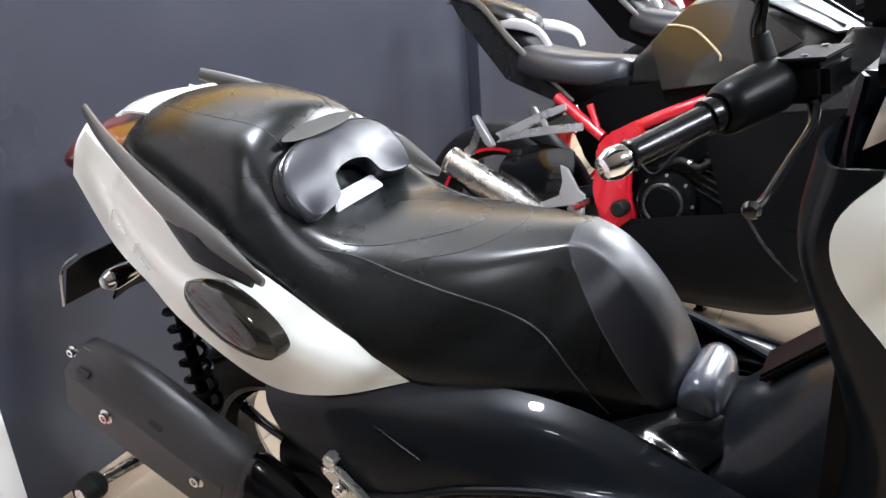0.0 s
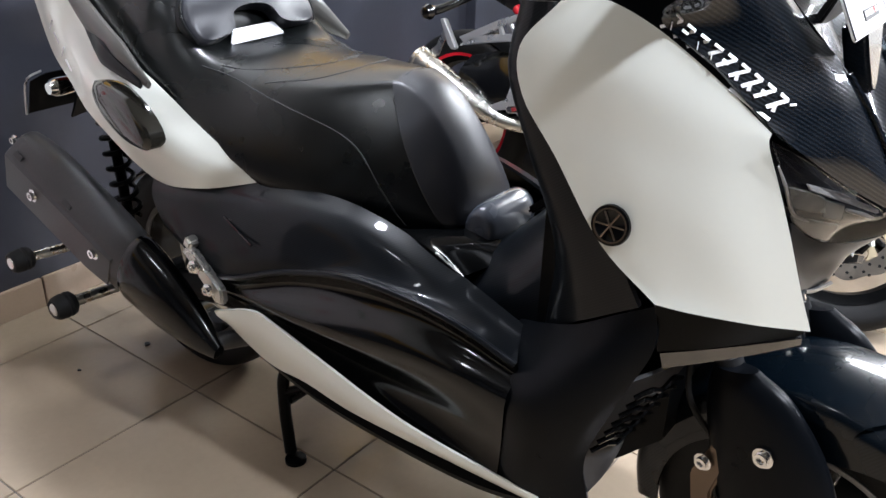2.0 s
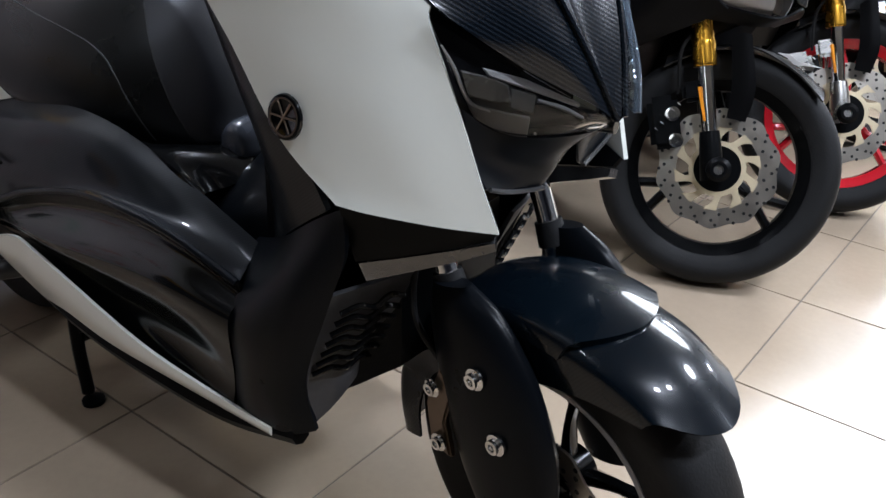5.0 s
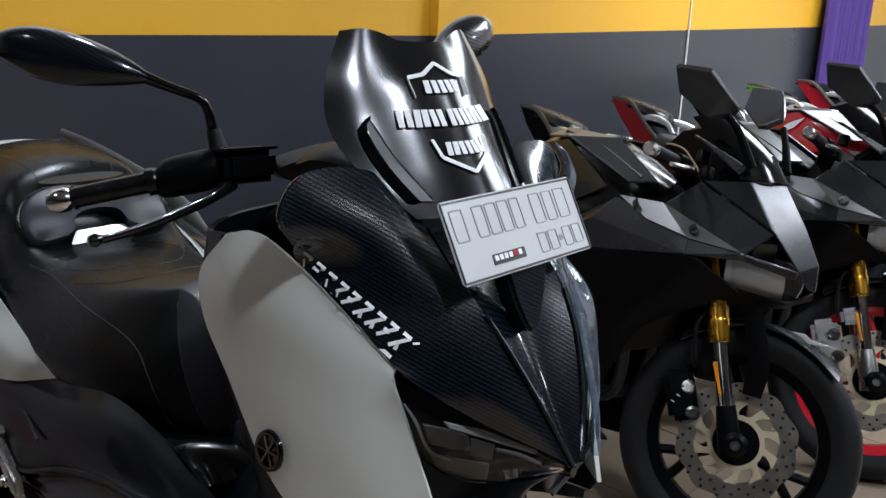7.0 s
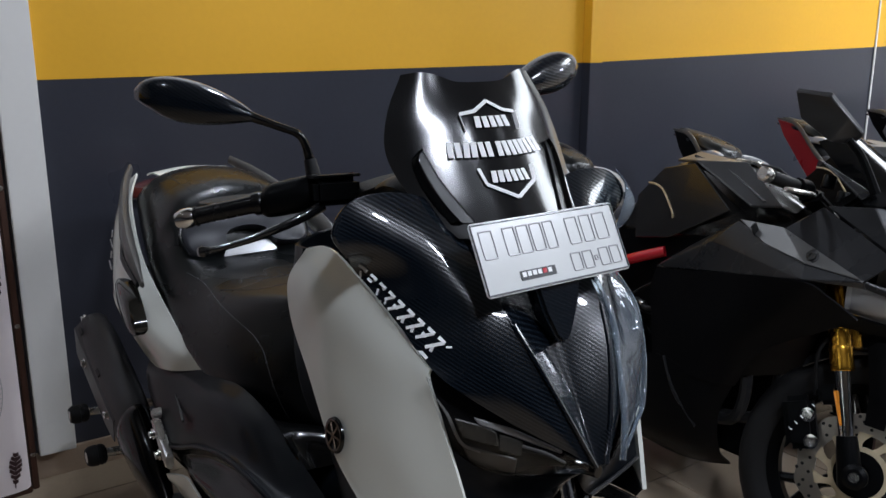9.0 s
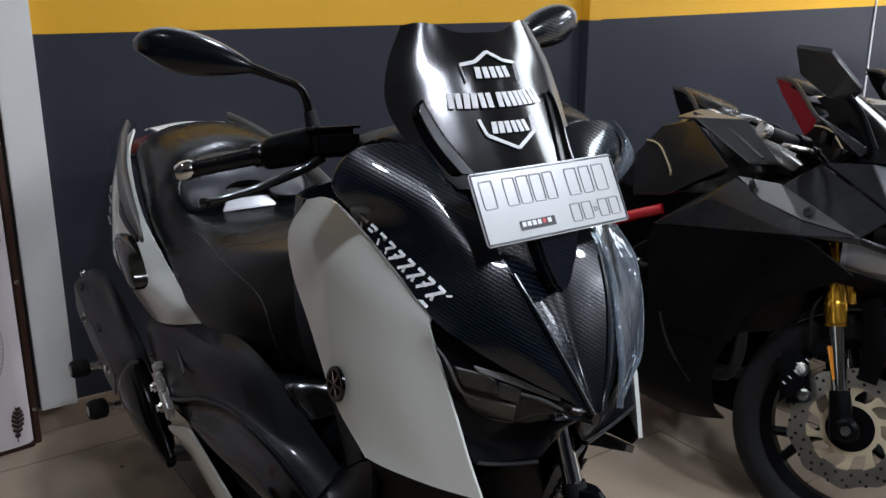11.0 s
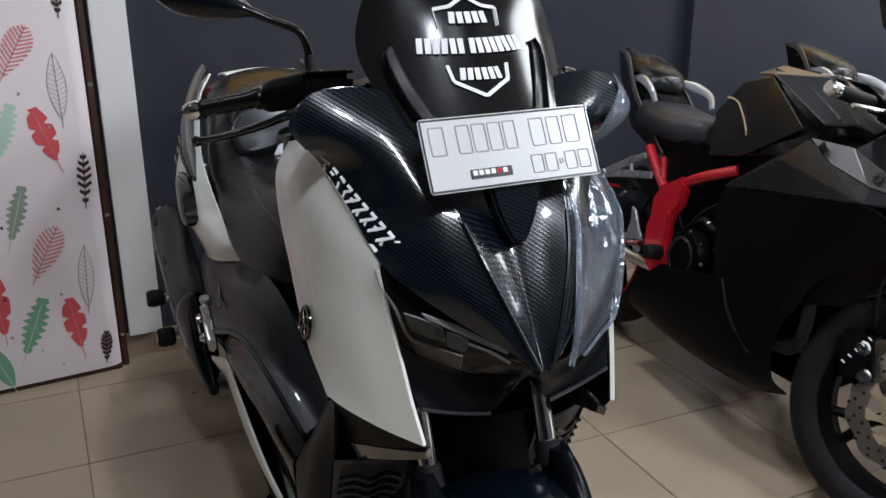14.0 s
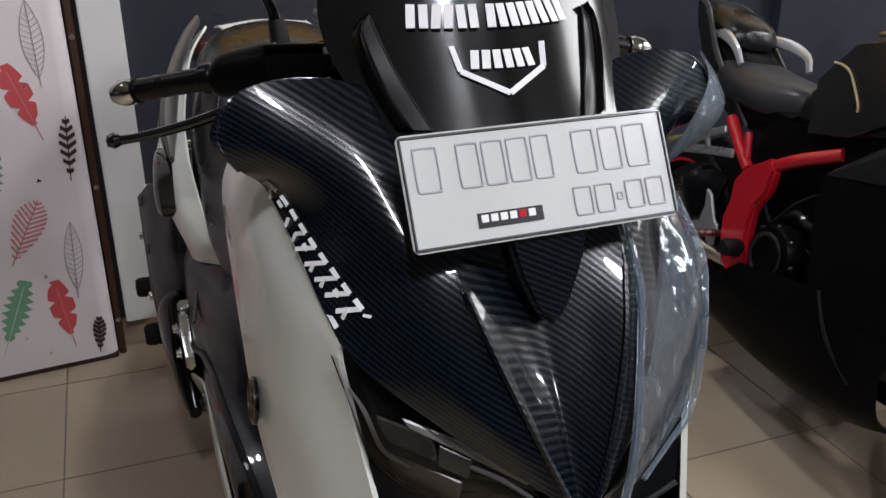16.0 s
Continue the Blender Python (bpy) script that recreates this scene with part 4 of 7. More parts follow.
        part("light_bar", tube(mirrored([(-0.093, -1.841, 0.868), (-0.066, -1.859, 0.857), (-0.042, -1.876, 0.842)], side), [0.0022, 0.003, 0.002], 8), M_BOWL, hl)
        part("reflector", facets(mirrored([(-0.167, -1.792, 0.871), (-0.128, -1.819, 0.857), (-0.100, -1.838, 0.848), (-0.104, -1.838, 0.826), (-0.130, -1.818, 0.829), (-0.155, -1.804, 0.839)], side), [(0, 1, 4, 5), (1, 2, 3, 4)], 0.004, (side * -0.5, -3, 1.2)), M_BOWL, hl, "grey lower reflector", sharp=12)
        part("reflector", facets(mirrored([(-0.172, -1.783, 0.909), (-0.134, -1.809, 0.896), (-0.132, -1.806, 0.866), (-0.162, -1.787, 0.878), (-0.124, -1.819, 0.888), (-0.122, -1.823, 0.868)], side), [(0, 1, 2, 3), (1, 4, 5, 2)], 0.004, (side * -0.5, -3, 1.2)), M_BOWL_DARK, hl, "olive-grey reflector box", sharp=12)
        part("reflector", facets(mirrored([(-0.118, -1.818, 0.884), (-0.090, -1.839, 0.874), (-0.094, -1.838, 0.850), (-0.120, -1.820, 0.860)], side), [(0, 1, 2, 3)], 0.004, (side * -0.5, -3, 1.2)), M_BOWL_DARK, hl, sharp=12)
        part("light_guide", tube(mirrored([(-0.194, -1.772, 0.940), (-0.181, -1.781, 0.914), (-0.168, -1.794, 0.875), (-0.146, -1.810, 0.860)], side), [0.0012, 0.0024, 0.0024, 0.0012], 6), M_REFL, hl)
        # chin below the headlamp
        part("chin", patch(mirrored([
            [(-0.184, -1.799, 0.868), (-0.150, -1.820, 0.840), (-0.100, -1.848, 0.824), (-0.040, -1.880, 0.822), (-0.0005, -1.892, 0.826)],
            [(-0.174, -1.806, 0.812), (-0.140, -1.815, 0.795), (-0.095, -1.828, 0.784), (-0.048, -1.846, 0.782), (-0.0005, -1.868, 0.814)],
            [(-0.165, -1.824, 0.772), (-0.130, -1.826, 0.760), (-0.090, -1.828, 0.749), (-0.050, -1.832, 0.742), (-0.0005, -1.850, 0.802)]], side), 14, 18, 0.006, (0, -4, 0.4)), M_GUARD, s, "satin black chin cowl")
        part("chin_lip", tube(mirrored([(-0.162, -1.828, 0.771), (-0.130, -1.830, 0.759), (-0.090, -1.832, 0.748), (-0.052, -1.836, 0.741)], side), 0.0032, 8), M_GREY, s, "grey lip under the chin")
        # handlebar, grip, bar end, lever
        a0, a1 = Vector((side * 0.190, -1.330, 1.163)), Vector((side * 0.341, -1.231, 1.125))
        bar = part("handlebar", tube([a0 - (a1 - a0) * 0.5, a0, a1], 0.012, 10), M_BLACK, s)
        ax = (a1 - a0).normalized()
        part("grip", tube([a0 + ax * 0.060, a0 + ax * 0.066, a0 + ax * 0.078, a0 + ax * 0.082, a1 - ax * 0.008, a1 - ax * 0.004, a1], [0.018, 0.0205, 0.0205, 0.0160, 0.0155, 0.0185, 0.0175], 18, 40), M_GRIP, bar, "black rubber grip")
        part("bar_end", lathe([(0, 0), (0.014, 0), (0.018, 0.008), (0.018, 0.022), (0.013, 0.034), (0.006, 0.036), (0.005, 0.030), (0, 0.030)], 20, frame_at(a1, ax, (0, 0, 1))), M_CHROME, bar, "polished metal bar end")
        part("switch_block", loft([[a0 + ax * d + Vector((0.026 * k * math.cos(a) * 0.6, 0.026 * k * math.cos(a), 0.030 * k * math.sin(a))) for a in np.linspace(0, 2 * math.pi, 10, endpoint=False)] for d, k in ((-0.035, 0.8), (-0.02, 1.05), (0.045, 1.0), (0.062, 0.75))], 24, 9), M_BLACK, bar, "black switch block")
        at_res = pose(side * 0.146, -1.385, 1.150, -8, 0, side * 12)
        rs = part("brake_reservoir", box(0.082, 0.054, 0.048, at_res, 0.010), M_BLACK, bar, "black brake fluid reservoir")
        part("reservoir_cap", box(0.084, 0.056, 0.005, at_res @ pose(0, 0, 0.0475), 0.002), M_BLACK, rs)
        for cx in (-0.031, 0.031):
            bolt(rs, at_res @ Vector((cx, 0, 0.0515)), (0, 0.14, 1), 0.0045, 0.003)
        part("brake_lever", tube(mirrored([(-0.170, -1.385, 1.152), (-0.212, -1.392, 1.136), (-0.285, -1.380, 1.112), (-0.345, -1.374, 1.100), (-0.372, -1.368, 1.096)], side), [0.008, 0.006, 0.005, 0.0042, 0.0045], 10, flat=1.4), M_LEVER_BLACK, bar, "gloss black brake lever")
        part("lever_ball", lathe([(0, -0.010), (0.007, -0.008), (0.010, 0), (0.007, 0.008), (0, 0.010)], 14, pose(side * 0.378, -1.367, 1.096)), M_LEVER_BLACK, bar)
        # mirror
        stalk = part("mirror_stalk", tube(mirrored([(-0.156, -1.330, 1.185), (-0.160, -1.318, 1.225), (-0.170, -1.322, 1.252), (-0.184, -1.322, 1.270), (-0.220, -1.312, 1.285), (-0.262, -1.300, 1.303)], side), [0.012, 0.009, 0.0075, 0.007, 0.007, 0.009], 10), M_GLOSS, s, "gloss black mirror arm")
        part("stalk_boot", tube(mirrored([(-0.156, -1.332, 1.180), (-0.159, -1.320, 1.222)], side), [0.015, 0.011], 12), M_RUBBER, stalk)
        ms = []
        for f, hw, up, down in ((0.0, 0.009, 0.008, 0.010), (0.06, 0.014, 0.016, 0.013), (0.22, 0.023, 0.031, 0.021), (0.45, 0.029, 0.044, 0.028), (0.70, 0.030, 0.047, 0.026), (0.90, 0.020, 0.036, 0.008), (1.0, 0.006, 0.018, -0.006)):
            c = Vector((side * (0.256 + 0.150 * f), -1.302 + 0.150 * f, 1.302 + 0.024 * f))
            ms.append([c + Vector((side * 0.6 * hw * ca, -hw * ca, (up if sa > 0 else down) * sa)) for ca, sa in ((1, 0.1), (0.75, 0.75), (0.1, 1.0), (-0.7, 0.85), (-0.8, 0.0), (-0.7, -0.85), (0.1, -1.0), (0.75, -0.7))])
        mir = part("mirror_shell", loft(ms, 32, 30), M_CARBON, stalk, "carbon-wrapped mirror shell")
        if side > 0:
            swing = Matrix.Translation((0, -1.27, 0.045)) @ Matrix.Rotation(radians(-30), 4, "Z") @ Matrix.Translation((0, 1.27, 0))
            bar.matrix_local = swing
            stalk.matrix_local = Matrix.Translation((0, -1.27, 0.035)) @ Matrix.Rotation(radians(-31), 4, "Z") @ Matrix.Translation((0, 1.27, 0))
        # fork leg with its cover
        leg = part("fork_leg", tube(mirrored([(-0.104, -1.661, 0.830), (-0.104, -1.833, 0.420)], side), 0.0165, 16), M_CHROME, s, "chromed fork tube")
        part("dust_seal", tube(mirrored([(-0.104, -1.750, 0.617), (-0.104, -1.765, 0.582)], side), [0.021, 0.024], 16), M_RUBBER, leg)
        cov = []
        for y, z, dy, dx in ((-1.772, 0.614, 0.034, 0.016), (-1.798, 0.580, 0.064, 0.026), (-1.828, 0.520, 0.086, 0.032), (-1.852, 0.460, 0.094, 0.034), (-1.874, 0.390, 0.096, 0.033), (-1.890, 0.315, 0.082, 0.030), (-1.900, 0.240, 0.048, 0.024)):
            cov.append([(side * 0.116 + dx * math.cos(a), y + dy * math.sin(a), z - 0.25 * dy * math.sin(a)) for a in np.linspace(0, 2 * math.pi, 12, endpoint=False)])
        cv = part("fork_cover", loft(cov, 28, 30), M_GUARD, leg, "satin black fork guard")
        for at in ((-0.152, -1.829, 0.503), (-0.152, -1.870, 0.415)):
            p = STEER.inverted() @ Vector(at)
            bolt(cv, (side * 0.149, p.y, p.z), (side, 0, 0), 0.011, 0.012)
    part("mask_centre", patch([
        [(-0.092, -1.706, 1.136), (-0.045, -1.716, 1.134), (0, -1.719, 1.132), (0.045, -1.716, 1.134), (0.092, -1.706, 1.136)],
        [(-0.090, -1.799, 1.046), (-0.045, -1.776, 1.050), (0, -1.766, 1.050), (0.045, -1.776, 1.050), (0.090, -1.799, 1.046)],
        [(-0.070, -1.840, 0.988), (-0.035, -1.817, 0.986), (0, -1.808, 0.985), (0.035, -1.817, 0.986), (0.070, -1.840, 0.988)],
        [(-0.042, -1.877, 0.914), (-0.020, -1.863, 0.912), (0, -1.855, 0.910), (0.020, -1.863, 0.912), (0.042, -1.877, 0.914)],
        [(-0.010, -1.905, 0.838), (-0.005, -1.900, 0.836), (0, -1.898, 0.836), (0.005, -1.900, 0.836), (0.010, -1.905, 0.838)]], 26, 20, 0.005, (0, -4, 1.4)), M_CARBON, s, "sunken centre of the nose cowl")
    # nose trims and the small vee under the plate
    part("centre_vee", slab([(-0.046, 0.100), (0.046, 0.100), (0.033, 0.052), (0.016, 0.013), (0.006, 0.002), (-0.006, 0.002), (-0.016, 0.013), (-0.033, 0.052)], 0.032, frame_at((0, -1.792, 0.992), (1, 0, 0), (0, 0.20, 0.98)), 0.005), M_CARBON, s, "flat raised tongue of the nose cowl", sharp=30)
    part("plate_tab", slab([(-0.036, 0.040), (0.036, 0.040), (0.020, 0.018), (0.006, 0.011), (-0.006, 0.011), (-0.020, 0.018)], 0.003, frame_at((0, -1.806, 1.064), (1, 0, 0), (0, 0.50, 0.86)), 0.001), M_SILVER, s, "bare metal tab below the plate")
    part("nose_tip", loft([[(w * math.cos(a), -1.888 + d, 0.826 + 0.010 * math.sin(a)) for a in np.linspace(0, 2 * math.pi, 10, endpoint=False)] for w, d in ((0.03, 0.05), (0.022, 0.01), (0.008, -0.014))], 16, 6), M_GLOSS, s)

    # tunnel between the foot wells and the floor of the step-through
    tn = []
    for y, zt, w, wt, zl in ((-1.160, 0.640, 0.165, 0.10, 0.575), (-1.235, 0.635, 0.165, 0.10, 0.570), (-1.290, 0.640, 0.160, 0.085, 0.565), (-1.340, 0.690, 0.158, 0.080, 0.580), (-1.410, 0.755, 0.158, 0.085, 0.615), (-1.500, 0.820, 0.158, 0.10, 0.650)):
        tn.append([(-w, y, 0.520), (-w * 0.96, y, zl), (-wt, y, zt - 0.014), (0, y, zt), (wt, y, zt - 0.014), (w * 0.96, y, zl), (w, y, 0.520), (w, y, 0.42), (-w, y, 0.42)])
    part("centre_tunnel", loft(tn, 28, 20), M_CARBON2, s, "carbon-look centre tunnel")
    part("fuel_lid", box(0.085, 0.13, 0.014, pose(0, -1.385, 0.738, -42, 0, 0), 0.006), M_BLACK, s, "satin black fuel lid")
    part("hinge_base", patch([[(-0.182, -1.150, 0.666), (-0.150, -1.165, 0.655), (-0.10, -1.205, 0.652), (-0.05, -1.235, 0.648)], [(-0.186, -1.225, 0.652), (-0.158, -1.215, 0.652), (-0.110, -1.250, 0.648), (-0.055, -1.280, 0.640)], [(-0.182, -1.300, 0.616), (-0.156, -1.282, 0.604), (-0.11, -1.306, 0.614), (-0.06, -1.315, 0.626)]], 8, 8, 0.010, (-0.5, -1.4, 1.5)), M_GLOSS, s, "glossy saddle below the seat nose")
    part("seat_hinge", loft([[(x, -1.250 + 0.036 * k * math.cos(a), 0.646 + 0.050 * k * math.sin(a)) for a in np.linspace(0, 2 * math.pi, 12, endpoint=False)] for x, k in ((-0.078, 0.45), (-0.072, 0.80), (-0.050, 0.97), (0, 1.0), (0.050, 0.97), (0.072, 0.80), (0.078, 0.45))], 28, 24), M_SADDLE, s, "glossy slate seat hinge cover")
    # chassis mass under the seat
    part("under_body", loft([[(-w, y, zt), (w, y, zt), (w, y, zb), (-w, y, zb)] for y, w, zt, zb in ((-0.26, 0.10, 0.88, 0.72), (-0.45, 0.15, 0.80, 0.62), (-0.70, 0.18, 0.69, 0.42), (-1.0, 0.19, 0.65, 0.34), (-1.4, 0.20, 0.45, 0.33), (-1.56, 0.19, 0.60, 0.36), (-1.66, 0.12, 0.62, 0.42))], 4, 24, False), M_BLACK, s)
    part("front_core", loft([[(-w, y, zt), (w, y, zt), (w, y, zb), (-w, y, zb)] for y, w, zt, zb in ((-1.44, 0.17, 1.10, 0.56), (-1.55, 0.18, 1.16, 0.64), (-1.66, 0.16, 1.08, 0.72), (-1.74, 0.12, 0.96, 0.76), (-1.80, 0.07, 0.89, 0.80))], 4, 16, False), M_BLACK, s)
    part("dash_hood", loft([[(-w, y, z), (0, y, z + 0.03), (w, y, z), (0, y, z - 0.05)] for y, w, z in ((-1.44, 0.10, 1.18), (-1.52, 0.12, 1.20), (-1.62, 0.11, 1.19))], 20, 8), M_BLACK, s)
    part("bar_cover", loft([[(-0.12, -1.40 + dy * 0.7, 1.17), (0, -1.43 + dy, 1.20), (0.12, -1.40 + dy * 0.7, 1.17), (0, -1.40, 1.13)] for dy in (-0.03, 0.03)], 20, 4), M_BLACK, s)

    # windscreen with its two slots
    glass = []
    for w, y0, y1, z, horn in ((0.120, -1.742, 0.037, 1.149, 0.0), (0.158, -1.700, 0.066, 1.206, 0.0), (0.172, -1.662, 0.074, 1.262, 0.0), (0.158, -1.628, 0.060, 1.320, 0.0), (0.124, -1.596, 0.042, 1.366, 0.016)):
        row = []
        for k, proud, lift in ((-1, 0.0, 0.75), (-0.80, 0.001, 1.0), (-0.60, 0.000, 0.75), (-0.40, 0.000, 0.15), (-0.22, 0.000, 0.0), (0, 0.000, 0.0), (0.22, 0.000, 0.0), (0.40, 0.000, 0.15), (0.60, 0.000, 0.75), (0.80, 0.001, 1.0), (1, 0.0, 0.75)):
            row.append((w * k + 0.009, y0 + y1 * abs(k) ** 1.7 - proud * min(1.0, (z - 1.12) / 0.12), z + horn * lift))
        glass.append(row)
    ws = part("windscreen", patch(glass, 30, 60, 0.004, (0, -4, 1.6)), M_SCREEN, s, "smoked black short windscreen with white print")

    glass_pts = surface(glass, 60, 60).reshape(-1, 3)

    def on_screen(x, z):
        """A place just proud of the screen."""
        q = glass_pts[np.argmin((glass_pts[:, 0] - x) ** 2 + (glass_pts[:, 2] - z) ** 2)]
        return Vector((x, q[1] + 0.78 * (z - q[2]), z)) + Vector((x * 0.01, -0.0024, 0.0018))

    def bar_on_screen(name, x0, z0, x1, z1, h):
        a, b = on_screen(x0, z0), on_screen(x1, z1)
        part(name, slab([(0, -h / 2), ((b - a).length, -h / 2), ((b - a).length, h / 2), (0, h / 2)], 0.0012, frame_at(a, b - a, (0, 0.62, 0.78))), M_DECAL, ws)

    # a black slot and a low fin on either side
    for side in (-1, 1):
        edges = ((1.267, 0.1165, 0.1185, 0.1205), (1.252, 0.113, 0.124, 0.134), (1.222, 0.104, 0.119, 0.133), (1.192, 0.092, 0.109, 0.124), (1.168, 0.081, 0.098, 0.113))
        part("screen_slot", patch([[on_screen(side * a, z), on_screen(side * (a + m) / 2, z), on_screen(side * m, z)] for z, a, m, o in edges], 16, 6, 0.002, (0, -4, 1.6)), M_INK, ws, "black screen slot")
        part("slot_fin", patch([[on_screen(side * m, z), on_screen(side * (m + o) / 2, z) + Vector((0, -0.007, 0.004)), on_screen(side * o, z)] for z, a, m, o in edges], 16, 8, 0.002, (0, -4, 1.6)), M_GLOSS, ws, "gloss black fin")
        part("slot_edge", tube([on_screen(side * a, z) for z, a, m, o in edges], 0.0011, 6), M_GREY, ws)

    # print on the screen: a shield outline and plain bars
    for i in range(14):
        x = -0.084 + 0.0118 * i + (0.006 if i > 5 else 0.0)
        bar_on_screen("print_bar", x, 1.2665, x + 0.0086, 1.2665, 0.026)
    for i in range(5):
        x = -0.030 + 0.0125 * i
        bar_on_screen("print_bar", x, 1.306, x + 0.0090, 1.306, 0.020)
    for i in range(6):
        x = -0.032 + 0.0112 * i
        bar_on_screen("print_bar", x, 1.228, x + 0.0080, 1.228, 0.020)
    for x0, z0, x1, z1 in ((-0.048, 1.293, -0.050, 1.318), (-0.050, 1.318, -0.026, 1.322), (-0.026, 1.322, 0, 1.336), (0, 1.336, 0.026, 1.322), (0.026, 1.322, 0.050, 1.318), (0.050, 1.318, 0.048, 1.293),
                           (-0.048, 1.240, -0.044, 1.218), (-0.044, 1.218, 0, 1.198), (0, 1.198, 0.044, 1.218), (0.044, 1.218, 0.048, 1.240)):
        bar_on_screen("shield_line", x0, z0, x1, z1, 0.006)

    # number plate
    pm = frame_at((-0.138, -1.812, 1.088), (1, 0.004, 0.006), (0, 0.47, 0.88))
    np_ = part("number_plate", slab([(0.004, 0), (0.272, 0), (0.276, 0.004), (0.276, 0.104), (0.272, 0.108), (0.004, 0.108), (0, 0.104), (0, 0.004)], 0.0025, pm, 0.0008), M_PLATE, s, "white embossed number plate")
    rim = [(0.003, 0.003), (0.273, 0.003), (0.273, 0.105), (0.003, 0.105)]
    for i in range(4):
        a, b = rim[i], rim[(i + 1) % 4]
        part("plate_rim", tube([pm @ Vector((*a, 0.003)), pm @ Vector((*b, 0.003))], 0.0015, 6), M_GREY, np_)
    for x0, w, y0, h in [(0.014, 0.022, 0.054, 0.040), (0.056, 0.020, 0.054, 0.040), (0.081, 0.020, 0.054, 0.040), (0.106, 0.020, 0.054, 0.040), (0.131, 0.018, 0.054, 0.040), (0.174, 0.022, 0.054, 0.040), (0.203, 0.020, 0.054, 0.040), (0.230, 0.023, 0.054, 0.040),
                         (0.166, 0.018, 0.014, 0.026), (0.189, 0.018, 0.014, 0.026), (0.212, 0.005, 0.024, 0.006), (0.222, 0.018, 0.014, 0.026), (0.245, 0.018, 0.014, 0.026)]:
        outer = tube([pm @ Vector((x0 + dx * w, y0 + dy * h, 0.0028)) for dx, dy in ((0.1, 0), (0.9, 0), (1, 0.1), (1, 0.9), (0.9, 1), (0.1, 1), (0, 0.9), (0, 0.1), (0.1, 0))], 0.0013, 6, 24)
        part("embossed_bar", outer, M_PLATE_EDGE, np_)
    part("plate_sticker", box(0.066, 0.014, 0.001, pm @ pose(0.098, 0.022, 0.0026), 0.0003), M_INK, np_, "small black sticker with pale bars")
    for i in range(6):
        part("sticker_bar", box(0.007, 0.007, 0.0006, pm @ pose(0.072 + 0.0095 * i, 0.0235, 0.0036), 0.0002), M_DECAL if i != 4 else M_RED, np_)
    part("plate_bracket", box(0.10, 0.012, 0.07, pose(0, -1.735, 1.070, 24, 0, 0), 0.004), M_GREY, s)

    # printed strokes beside the apron: nine signs as plain bars and a small line
    for side in (-1, 1):
        def on_mask(u, v):
            """u along the print from the top, v across it."""
            a, b = Vector((side * 0.226, -1.600, 1.092)), Vector((side * 0.194, -1.758, 1.000))
            p, n = a + (b - a) * u + Vector((side * -0.55, -0.60, 0.58)) * v, Vector((side * 0.75, -0.55, 0.36)).normalized()
            return (mask_hull[side].ray_cast(p + n * 0.08, -n)[0] or p) + n * 0.0016

        def stroke(u0, v0, u1, v1, w=0.0035):
            a, b = on_mask(u0, v0), on_mask(u1, v1)
            part("print_stroke", slab([(0, -w / 2), ((b - a).length, -w / 2), ((b - a).length, w / 2), (0, w / 2)], 0.001, frame_at(a, b - a, (side * -0.5, 0.2, 0.6) if abs(v1 - v0) < 0.01 else (0, -0.7, -0.5))), M_DECAL, s)
        if side < 0:
            for i in range(9):
                u = 0.02 + i * 0.108
                k = 0.016 + 0.008 * i / 8
                w = 0.0040 + 0.0012 * i / 8
                stroke(u, 0.003 + k, u + 0.070, 0.003 + k, w)
                stroke(u + 0.066, 0.003 + k, u + 0.018, 0.002, w)
                if i % 3 != 1:
                    stroke(u + 0.030, 0.004 + k * 0.45, u + 0.072, 0.003, w)
                else:
                    stroke(u + 0.010, 0.003 + k * 0.5, u + 0.060, 0.003 + k * 0.5, w)
            stroke(0.66, -0.008, 0.99, -0.008, 0.0050)
            stroke(0.985, 0.024, 1.01, 0.030, 0.003)

    # loose clear protective film over the left cheek
    part("protective_film", patch([
        [(0.100, -1.764, 1.085), (0.150, -1.729, 1.080), (0.190, -1.710, 1.070), (0.222, -1.675, 1.062)],
        [(0.098, -1.813, 1.020), (0.152, -1.785, 1.018), (0.190, -1.779, 1.014), (0.226, -1.732, 1.005)],
        [(0.082, -1.849, 0.960), (0.140, -1.825, 0.958), (0.188, -1.802, 0.960), (0.215, -1.763, 0.968)],
        [(0.062, -1.885, 0.890), (0.115, -1.858, 0.888), (0.164, -1.823, 0.900), (0.199, -1.789, 0.918)],
        [(0.040, -1.906, 0.835), (0.085, -1.870, 0.832), (0.132, -1.842, 0.845), (0.172, -1.817, 0.862)]], 20, 18, 0.002, (1.2, -4, 1.4)), M_FILM, s, "clear loose plastic film with glints", sharp=60)

    part("protective_film", patch([
        [(0.289, -1.652, 1.148), (0.277, -1.661, 1.130), (0.257, -1.650, 1.116), (0.236, -1.622, 1.106)],
        [(0.293, -1.649, 1.175), (0.277, -1.684, 1.156), (0.245, -1.697, 1.130), (0.202, -1.692, 1.102)],
        [(0.266, -1.645, 1.212), (0.250, -1.688, 1.191), (0.208, -1.720, 1.151), (0.157, -1.735, 1.099)]], 14, 14, 0.002, (1.5, -2.2, 2)), M_FILM_THICK, s, "folded milky plastic film", sharp=60)
